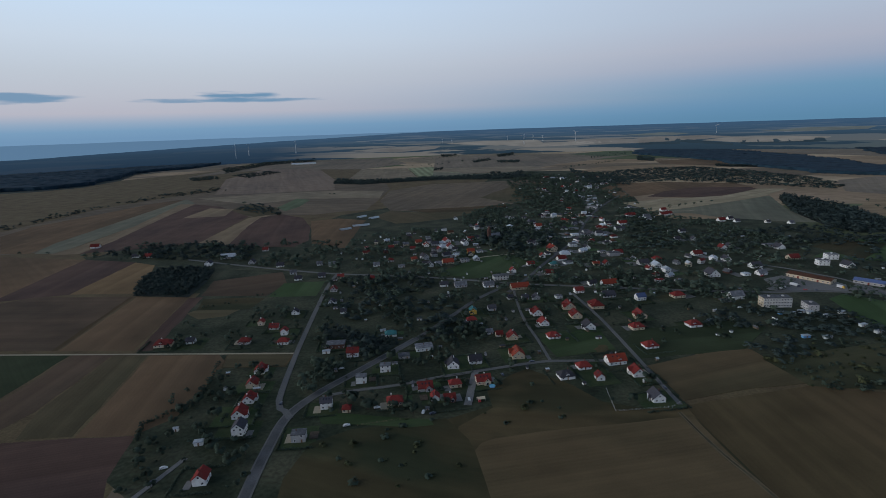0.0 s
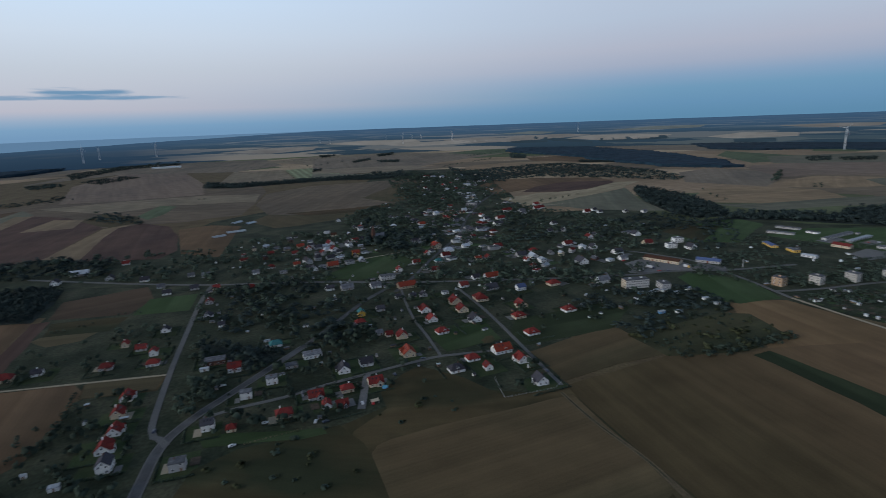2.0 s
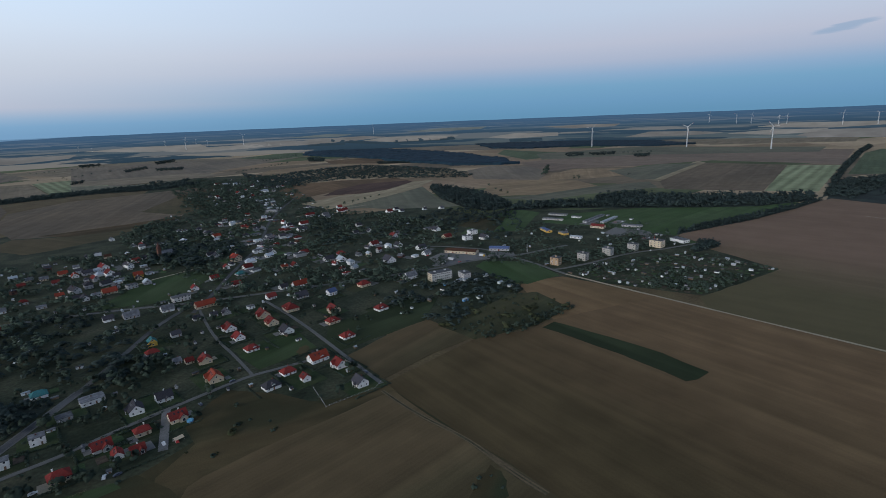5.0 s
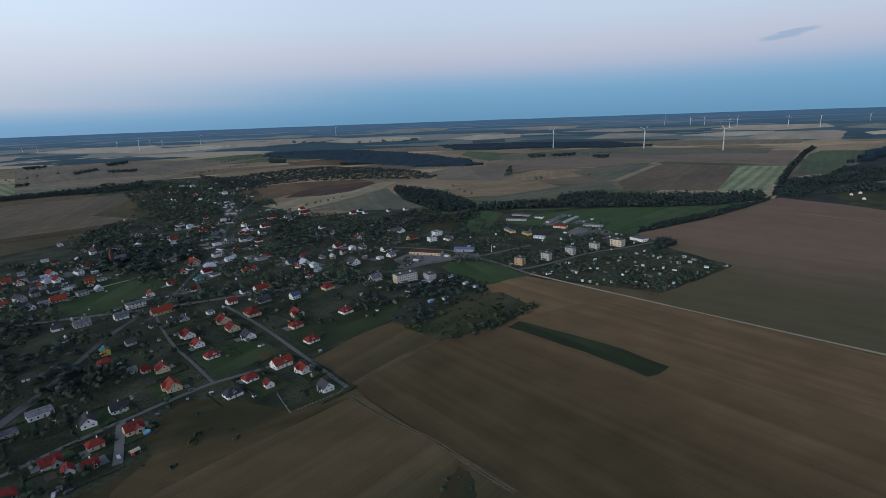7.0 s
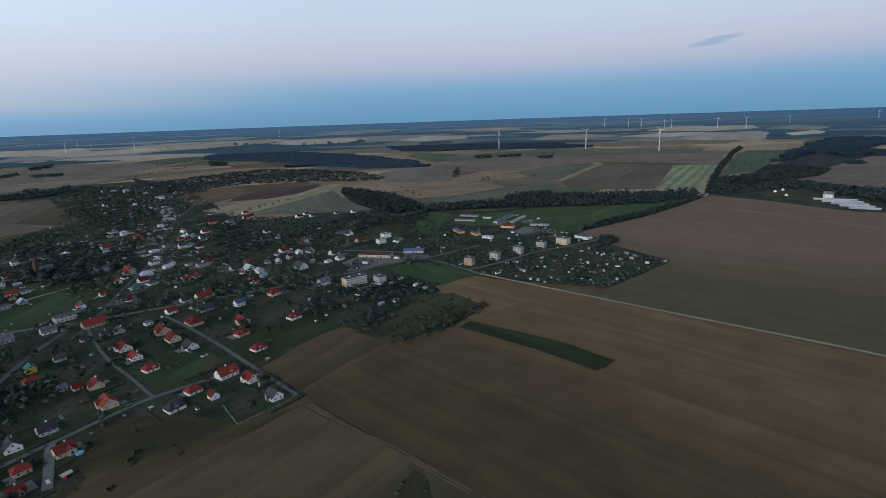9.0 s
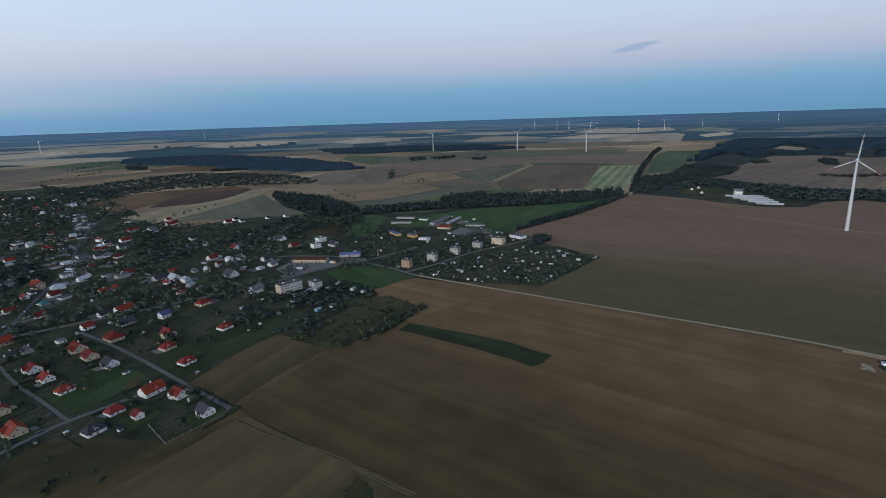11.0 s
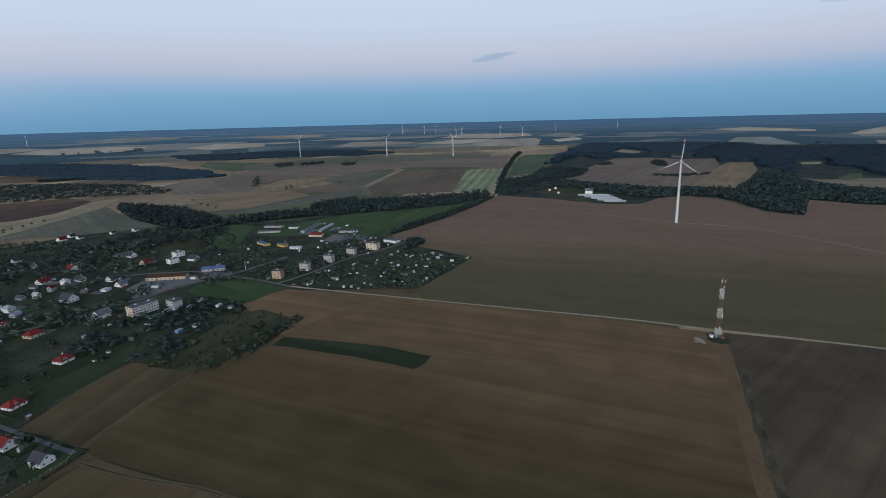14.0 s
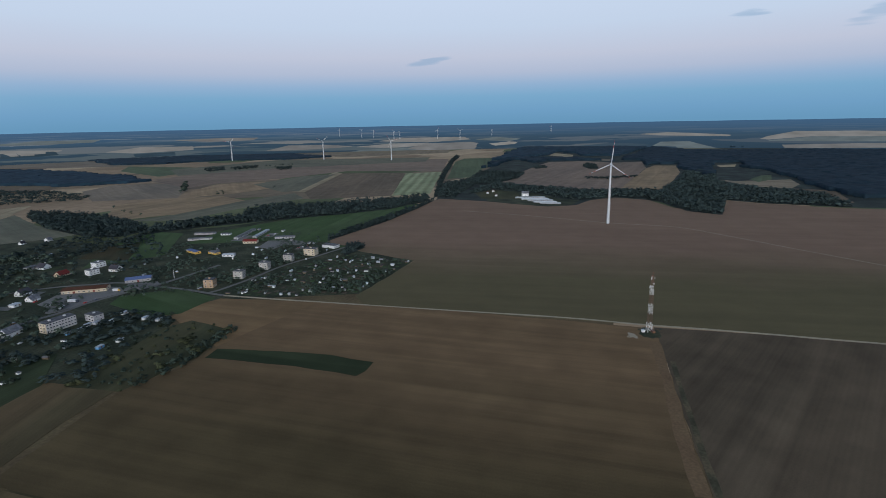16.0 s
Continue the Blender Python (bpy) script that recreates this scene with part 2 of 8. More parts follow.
BEIGE = surface("beige_panel", (0.38, 0.37, 0.35), 0.9, 0.3, 2, 0.12, 0.2, 0.08, stain=(0.33, 0.31, 0.28))
BRICK = surface("red_brick", (0.10, 0.052, 0.042), 0.9, 0.5, 8, 0.25, 0.4, 0.1)
CONCRETE = surface("pale_panel_concrete", (0.52, 0.51, 0.50), 0.9, 0.3, 2, 0.1, 0.2, 0.05, stain=(0.46, 0.45, 0.43))
RED = roof_tiles("red_roof_tiles", (0.185, 0.031, 0.028))
ORANGE = roof_tiles("orange_roof_tiles", (0.235, 0.046, 0.028))
DARKRED = roof_tiles("dark_red_roof_tiles", (0.15, 0.028, 0.026))
SLATE = roof_tiles("dark_grey_roof_tiles", (0.055, 0.055, 0.068))
BROWNROOF = roof_tiles("dark_brown_sheet_roof", (0.085, 0.040, 0.026))
TEAL = roof_tiles("teal_metal_roof", (0.04, 0.15, 0.16))
BLUE = roof_tiles("blue_metal_roof", (0.09, 0.13, 0.26))
FELT = surface("grey_roofing_felt", (0.105, 0.11, 0.125), 0.95, 0.3, 3, 0.25, 0.3, 0.3, stain=(0.15, 0.155, 0.17))
PALEROOF = surface("white_coated_sheet_roof", (0.50, 0.54, 0.58), 0.6, 0.4, 4, 0.12, 0.1, 0.08)
SHEET = surface("pale_metal_sheet", (0.36, 0.40, 0.45), 0.6, 0.5, 4, 0.15, 0.1, 0.2, 0.1)
GLASS = surface("dark_window_glass", (0.03, 0.035, 0.045), 0.08, 1, 5, 0.1, 0.0)
FRAME = surface("white_window_frame", (0.75, 0.75, 0.75), 0.5, 1, 5, 0.05, 0.0)
DOOR = surface("brown_door", (0.14, 0.075, 0.04), 0.6, 1, 6, 0.2, 0.1, 0.3)
ASPHALT = surface("worn_asphalt", (0.068, 0.070, 0.074), 0.9, 0.06, 1.5, 0.2, 0.2, stain=(0.098, 0.099, 0.102))
OLDROAD = surface("pale_worn_road", (0.124, 0.124, 0.124), 0.9, 0.06, 1.2, 0.18, 0.2, stain=(0.100, 0.098, 0.095))
PAVING = surface("grey_paving", (0.165, 0.163, 0.160), 0.9, 0.15, 1.5, 0.25, 0.2, stain=(0.11, 0.11, 0.112))
TRACK = surface("dry_dirt_track", (0.31, 0.27, 0.205), 1.0, 0.08, 1.2, 0.22, 0.3, stain=(0.22, 0.19, 0.14))
RUT = surface("worn_grass_track", (0.128, 0.098, 0.062), 1.0, 0.08, 0.8, 0.3, 0.3, stain=(0.105, 0.078, 0.045))
BARK = surface("bark", (0.06, 0.045, 0.035), 0.95, 1, 8, 0.3, 0.4)
LEAF = leaves("broad_leaves", (0.042, 0.062, 0.050), (0.055, 0.075, 0.056))
LEAF_PALE = leaves("dry_shrub_leaves", (0.042, 0.052, 0.027), (0.060, 0.064, 0.034))
# woods: lifted and blued, some mid-distance haze put into the colour
PINE = leaves("wood_canopy", (0.031, 0.048, 0.048), (0.041, 0.058, 0.055))
# far forest: the blue of the air haze is painted into this leaf colour
CANOPY_HAZED = leaves("haze_blue_canopy", (0.013, 0.029, 0.044), (0.019, 0.037, 0.053))
DUFF = surface("forest_floor", (0.022, 0.032, 0.030), 1.0, 0.02, 0.4, 0.4, 0.3, stain=(0.031, 0.042, 0.036))
EDGE = surface("field_margin", (0.108, 0.080, 0.044), 1.0, 0.03, 0.5, 0.35, 0.3, stain=(0.085, 0.070, 0.036))
LAWN = surface("lawn_grass", (0.028, 0.048, 0.020), 1.0, 0.08, 0.9, 0.3, 0.4, 0.4, stain=(0.038, 0.042, 0.021))
MARGIN = surface("trodden_field_margin", (0.150, 0.098, 0.056), 1.0, 0.04, 0.6, 0.25, 0.3, stain=(0.115, 0.080, 0.044))
WEEDS = surface("weedy_margin", (0.064, 0.062, 0.038), 1.0, 0.06, 0.6, 0.35, 0.3, stain=(0.086, 0.066, 0.040))
VERGE = surface("rough_garden_grass", (0.031, 0.042, 0.025), 1.0, 0.03, 0.4, 0.5, 0.4, stain=(0.047, 0.045, 0.029))
TURBINE = surface("white_turbine_paint", (0.52, 0.54, 0.57), 0.4, 0.1, 1, 0.04, 0.0)
SIGNAL = surface("signal_red_paint", (0.45, 0.05, 0.03), 0.5, 0.5, 3, 0.12, 0.0)
PALE_STEEL = surface("white_painted_steel", (0.75, 0.74, 0.72), 0.5, 0.5, 3, 0.1, 0.0)
RUST = surface("brown_red_painted_steel", (0.14, 0.07, 0.05), 0.7, 0.5, 3, 0.2, 0.1)
POOL = surface("pool_water", (0.12, 0.42, 0.62), 0.1, 1, 4, 0.1, 0.1)
BLUEPAINT = surface("blue_plastic", (0.10, 0.25, 0.45), 0.5, 1, 4, 0.15, 0.0, 0.2)
RUBBER = surface("black_rubber", (0.02, 0.02, 0.02), 0.9, 1, 8, 0.2, 0.0)
WOOD = surface("weathered_wood", (0.16, 0.12, 0.08), 0.9, 0.6, 6, 0.25, 0.2, 0.3)
CARWHITE = surface("white_car_paint", (0.55, 0.56, 0.58), 0.3, 1, 4, 0.04, 0.0)
CARDARK = surface("dark_car_paint", (0.05, 0.06, 0.09), 0.3, 1, 4, 0.1, 0.0)
CARRED = surface("red_car_paint", (0.35, 0.03, 0.03), 0.3, 1, 4, 0.05, 0.0)
GROUND = patchwork("open_country")
CROPS = {
    "stubble": field_soil("stubble", (0.285, 0.208, 0.128), (0.225, 0.165, 0.104), 4, 0.05, 30, 0.08),
    "pale": field_soil("pale_stubble", (0.30, 0.25, 0.165), (0.24, 0.20, 0.13), 4, 0.05, 30, 0.08),
    "brown": field_soil("brown_stubble", (0.142, 0.092, 0.054), (0.098, 0.066, 0.040), 3, 0.04, 26, 0.05, 0.010),
    "pink": field_soil("reddish_soil", (0.186, 0.140, 0.108), (0.156, 0.121, 0.096), 3, 0.04, 26, 0.05, 0.008),
    "olive": field_soil("olive_regrowth", (0.093, 0.075, 0.043), (0.074, 0.064, 0.036), 3, 0.05, 26, 0.08, 0.012),
    "ploughed": field_soil("ploughed_earth", (0.090, 0.056, 0.045), (0.070, 0.045, 0.038), 2.5, 0.08, 40, 0.06),
    "dark": field_soil("dark_grey_soil", (0.098, 0.067, 0.045), (0.076, 0.054, 0.037), 4, 0.025, 24, 0.04),
    "green": field_soil("green_crop", (0.046, 0.080, 0.031), (0.055, 0.085, 0.038), 3, 0.05, 24, 0.08),
    "deep": field_soil("dark_green_crop", (0.027, 0.038, 0.019), (0.033, 0.044, 0.022), 3, 0.06, 24, 0.06),
    "meadow": field_soil("dry_meadow", (0.056, 0.047, 0.024), (0.027, 0.032, 0.017), 5, 0.04, 60, 0.05, 0.03),
    # greyed a little: far haze painted into the straw tone
    "straw": field_soil("dull_straw", (0.226, 0.185, 0.130), (0.178, 0.148, 0.106), 4, 0.05, 30, 0.06),
    "umber": field_soil("dark_umber_stubble", (0.088, 0.059, 0.031), (0.056, 0.044, 0.023), 3, 0.04, 26, 0.05, 0.012),
    "russet": field_soil("russet_stubble", (0.162, 0.106, 0.056), (0.142, 0.094, 0.050), 3, 0.03, 26, 0.04, 0.010),
    "sage": field_soil("grey_green_stubble", (0.150, 0.146, 0.106), (0.120, 0.122, 0.090), 4, 0.05, 30, 0.06, 0.010),
    # tan of far fields, with some haze mixed in as grey
    "tan": field_soil("tan_stubble", (0.188, 0.155, 0.118), (0.142, 0.121, 0.096), 4, 0.05, 30, 0.06, 0.008),
    "pasture": field_soil("pale_green_pasture", (0.092, 0.118, 0.068), (0.076, 0.100, 0.060), 4, 0.04, 30, 0.05, 0.010),
    "grey": field_soil("grey_brown_tilth", (0.106, 0.081, 0.054), (0.086, 0.067, 0.045), 3, 0.05, 24, 0.06, 0.010, 1.3),
    "fallow": field_soil("brown_fallow", (0.142, 0.110, 0.078), (0.112, 0.090, 0.066), 4, 0.05, 30, 0.06, 0.008),
    "scrub": field_soil("rough_scrub_grass", (0.066, 0.064, 0.034), (0.041, 0.046, 0.025), 5, 0.04, 60, 0.04, 0.03),
    "ochre": field_soil("ochre_stubble", (0.200, 0.148, 0.094), (0.160, 0.120, 0.078), 4, 0.05, 30, 0.06, 0.010),
    "tilth": field_soil("olive_brown_stubble", (0.108, 0.079, 0.043), (0.078, 0.063, 0.034), 3, 0.05, 26, 0.06, 0.012, 1.2),
    "turf": field_soil("village_turf", (0.034, 0.057, 0.023), (0.043, 0.063, 0.029), 4, 0.04, 40, 0.03, 0.03),
    "heath": field_soil("dry_uneven_grass", (0.092, 0.070, 0.036), (0.042, 0.040, 0.021), 5, 0.03, 60, 0.04, 0.03),
    "mint": field_soil("pale_green_rows", (0.23, 0.255, 0.15), (0.19, 0.215, 0.125), 26, 0.42, 24, 0.06),
}

# ---- builders ----
TAKEN = []                     # x, y, radius of what stands on the ground
LINES = []                     # road lines: points and half width


def free(x, y, gap):
    for a, b, r in TAKEN:
        if abs(x - a) < r + gap and abs(y - b) < r + gap and math.hypot(x - a, y - b) < r + gap:
            return False
    for line, half in LINES:
        for p in line:
            if abs(x - p.x) < half + gap + 3 and abs(y - p.y) < half + gap + 3 and math.hypot(x - p.x, y - p.y) < half + gap:
                return False
    return True


def mesh_of(name, bm):
    me = bpy.data.meshes.new(name)
    bm.to_mesh(me)
    bm.free()
    return me


def part(name, data, material, parent, label=""):
    me = data if isinstance(data, bpy.types.Mesh) else mesh_of(name, data)
    if material and not me.materials:
        me.materials.append(material)
    ob = new(name, me)
    ob.parent = parent
    if label:
        ob["label"] = label
    return ob


def thing(name, x, y, yaw, label, category, group="", z=0.0):
    e = new(name)
    e.matrix_basis = pose(x, y, z, 0, 0, yaw)
    e.empty_display_size = 0.5
    return tagged(e, label, category, group)


def box(bm, x0, x1, y0, y1, z0, z1):
    v = [bm.verts.new(p) for p in ((x0, y0, z0), (x1, y0, z0), (x1, y1, z0), (x0, y1, z0), (x0, y0, z1), (x1, y0, z1), (x1, y1, z1), (x0, y1, z1))]
    for f in ((3, 2, 1, 0), (4, 5, 6, 7), (0, 1, 5, 4), (1, 2, 6, 5), (2, 3, 7, 6), (3, 0, 4, 7)):
        bm.faces.new([v[i] for i in f])
    return v


def tube(bm, a, b, r0, r1=None, n=6):
    a, b = Vector(a), Vector(b)
    r1 = r0 if r1 is None else r1
    q = (b - a).to_track_quat("Z", "Y")
    ring = [[bm.verts.new(p + q @ Vector((math.cos(i * 2 * math.pi / n) * r, math.sin(i * 2 * math.pi / n) * r, 0))) for i in range(n)] for p, r in ((a, r0), (b, r1))]
    for i in range(n):
        j = (i + 1) % n
        bm.faces.new((ring[0][i], ring[0][j], ring[1][j], ring[1][i]))
    bm.faces.new(ring[0][::-1])
    bm.faces.new(ring[1])


def sheet(name, corners, z, thick, material, label, category, row_yaw=0.0, kind="structure"):
    """A flat piece of land with its own slight height, its grain running along row_yaw."""
    cx, cy = sum(p[0] for p in corners) / len(corners), sum(p[1] for p in corners) / len(corners)
    c, s = math.cos(radians(row_yaw)), math.sin(radians(row_yaw))
    loc = [((x - cx) * c + (y - cy) * s, -(x - cx) * s + (y - cy) * c) for x, y in corners]
    if sum(loc[i][0] * loc[(i + 1) % len(loc)][1] - loc[(i + 1) % len(loc)][0] * loc[i][1] for i in range(len(loc))) < 0:
        loc.reverse()
    bm = bmesh.new()
    top = [bm.verts.new((x, y, 0)) for x, y in loc]
    low = [bm.verts.new((x, y, -thick)) for x, y in loc]
    bm.faces.new(top)
    for i in range(len(loc)):
        j = (i + 1) % len(loc)
        bm.faces.new((low[i], low[j], top[j], top[i]))
    me = mesh_of(name, bm)
    me.materials.append(material)
    ob = new(name, me)
    ob.matrix_basis = pose(cx, cy, z, 0, 0, row_yaw)
    return tagged(ob, label, category, kind=kind)


FIELD_WORDS = {
    "pasture": "pale green pasture in the distance",
    "ochre": "ochre-brown stubble strip", "tilth": "olive-brown harvested field with faint streaks", "turf": "short green grass of a village meadow", "heath": "dry uneven grass with darker weeds",
    "grey": "grey-brown tilled field with pale streaks",
    "fallow": "dull brown fallow field",
    "russet": "russet-brown harvested field corner",
    "sage": "grey-green stubble field with regrowth",
    "tan": "tan harvested field in the distance",
    "scrub": "rough olive grass with low scrub",
    "straw": "dull straw-coloured stubble field", "umber": "dark brown harvested field",
    "stubble": "tan stubble field after the harvest", "pale": "pale straw-coloured stubble field", "brown": "brown harvested field with faint wheel lines",
    "pink": "wide reddish-brown bare field", "olive": "olive-brown field with thin regrowth", "ploughed": "dark freshly ploughed field",
    "dark": "dark grey-brown tilled field", "green": "green grassy crop field", "deep": "narrow dark green crop strip", "meadow": "dry brown-green meadow",
    "mint": "pale green striped crop field"}
layer = [0]


def field(crop, yaw, *corners):
    layer[0] += 1
    z = 0.07 + 0.002 * layer[0]
    r = random.Random(len(TAKEN) + int(corners[0][0]))
    edge = []
    for (x0, y0), (x1, y1) in zip(corners, [*corners[1:], corners[0]]):
        n = max(1, min(24, int(math.hypot(x1 - x0, y1 - y0) / 16)))
        for k in range(n):
            w = min(0.9, 0.003 * math.hypot(x0, y0)) if k else 0
            edge.append((x0 + (x1 - x0) * k / n + r.uniform(-w, w), y0 + (y1 - y0) * k / n + r.uniform(-w, w)))
    corners = edge
    return sheet("field", corners, z, z + 0.05, CROPS[crop], FIELD_WORDS[crop], "field", yaw)


def smooth_line(pts, step):
    """Points along a rounded line through pts."""
    out = []
    P = [Vector(p) for p in pts]
    P = [P[0] * 2 - P[1]] + P + [P[-1] * 2 - P[-2]]
    for i in range(1, len(P) - 2):
        n = max(1, int((P[i + 1] - P[i]).length / step))
        for k in range(n):
            t = k / n
            a, b, c, d = P[i - 1], P[i], P[i + 1], P[i + 2]
            out.append(0.5 * ((2 * b) + (c - a) * t + (2 * a - 5 * b + 4 * c - d) * t * t + (3 * b - a - 3 * c + d) * t ** 3))
    out.append(P[-2])
    return out


def ribbon(name, width, z, material, label, category, *pts, wobble=0.0):
    line = smooth_line([Vector((x, y)) for x, y in pts], 6)
    LINES.append((line, width / 2))
    bm = bmesh.new()
    prev = None
    for i, p in enumerate(line):
        a, b = line[max(0, i - 1)], line[min(len(line) - 1, i + 1)]
        n = (b - a).normalized()
        n = Vector((-n.y, n.x))
        w = width / 2 * (1 + wobble * noise.noise((p.x * 0.03, p.y * 0.03, 3)))
        row = [bm.verts.new((q.x, q.y, h)) for q, h in ((p + n * w, z - 0.3), (p + n * w, z), (p - n * w, z), (p - n * w, z - 0.3))]
        if prev:
            for k in range(3):
                bm.faces.new((prev[k], prev[k + 1], row[k + 1], row[k]))
        prev = row
    bmesh.ops.recalc_face_normals(bm, faces=bm.faces)
    me = mesh_of(name, bm)
    me.materials.append(material)
    return tagged(new(name, me), label, category, kind="structure")


# -- houses --
shared = {}


def window_mesh(w, h):
    key = ("win", round(w, 1), round(h, 1))
    if key not in shared:
        f, g, d = bmesh.new(), bmesh.new(), bmesh.new()
        box(f, -w / 2, w / 2, -0.07, 0.03, 0, h)
        box(g, -w / 2 + 0.11, w / 2 - 0.11, -0.085, 0.0, 0.11, h - 0.11)
        box(d, -w / 2, w / 2, -0.05, 0.03, 0, h)
        shared[key] = [mesh_of(k, q) for k, q in (("window", f), ("pane", g), ("window", d))]
        for me, ma in zip(shared[key], (FRAME, GLASS, GLASS)):
            me.materials.append(ma)
    return shared[key]


def add_window(parent, side, u, z, half_l, half_d, w=1.2, h=1.3, plain=False):
    """One window on a side of a box-shaped wall: s, n, e or w."""
    a, b, d = window_mesh(w, h)
    ob = new("window", d if plain else a)
    ob.parent = parent
    ob.matrix_basis = {"s": pose(u, -half_d, z), "n": pose(u, half_d, z, 0, 0, 180), "e": pose(half_l, u, z, 0, 0, 90), "w": pose(-half_l, u, z, 0, 0, -90)}[side]
    if not plain:
        p = new("pane", b)
        p.parent = ob
    return ob


def gable_wall(bm, L, D, H, R, hip=0.0):
    """Walls of a house: a box with gables in the x ends up to the ridge."""
    l, d = L / 2, D / 2
    box(bm, -l, l, -d, d, -0.3, H)
    if not hip:
        for s in (-1, 1):
            a = [bm.verts.new((s * l, y, z)) for y, z in ((-d, H), (d, H), (0, H + R))]
            b = [bm.verts.new((s * (l - 0.3), y, z)) for y, z in ((-d, H), (d, H), (0, H + R))]
            bm.faces.new(a if s > 0 else a[::-1])
            bm.faces.new(b[::-1] if s > 0 else b)
            for i in range(3):
                j = (i + 1) % 3
                bm.faces.new((a[i], b[i], b[j], a[j]))


def pitched_roof(bm, L, D, H, R, over=0.5, hip=0.0, thick=0.22):
    """Two slopes with eaves; hip > 0 draws the ridge ends in and closes them with slopes."""
    l, d = L / 2 + over, D / 2 + over
    drop = R / (D / 2) * over
    lo, top = H - drop, H + R
    for dz, flip in ((thick, False), (0, True)):
        e = [bm.verts.new(p) for p in ((-l, -d, lo + dz), (l, -d, lo + dz), (l, d, lo + dz), (-l, d, lo + dz))]
        r = [bm.verts.new(p) for p in ((-l + hip, 0, top + dz), (l - hip, 0, top + dz))]
        fs = [(e[0], e[1], r[1], r[0]), (e[2], e[3], r[0], r[1])]
        if hip:
            fs += [(e[1], e[2], r[1]), (e[3], e[0], r[0])]
        for f in fs:
            bm.faces.new(f[::-1] if flip else f)
        if not flip:
            up = e, r
    e2, r2 = e, r
    (e1, r1) = up
    loop = ((0, 1), (1, 2), (2, 3), (3, 0)) if hip else ((0, 1), (2, 3))
    for i, j in loop:
        bm.faces.new((e2[i], e2[j], e1[j], e1[i]))
    if not hip:
        for k, (i, j) in enumerate(((3, 0), (1, 2))):
            bm.faces.new((e2[i], r2[k], r1[k], e1[i]))
            bm.faces.new((r2[k], e2[j], e1[j], r1[k]))


ROOF_WORDS = {RED: "red tiled", ORANGE: "orange tiled", DARKRED: "dark red tiled", SLATE: "dark grey tiled", TEAL: "teal metal", BLUE: "blue metal", FELT: "grey felt", SHEET: "pale metal", PALEROOF: "white metal", BROWNROOF: "dark brown"}
WALL_WORDS = {WHITE: "white", CREAM: "cream", GREY: "grey", YELLOW: "yellow", BRICK: "red-brick", CONCRETE: "pale concrete", WOOD: "wooden", BLUEPAINT: "blue"}
SHAPE_WORDS = {"gable": "gabled", "hip": "hipped", "flat": "flat"}


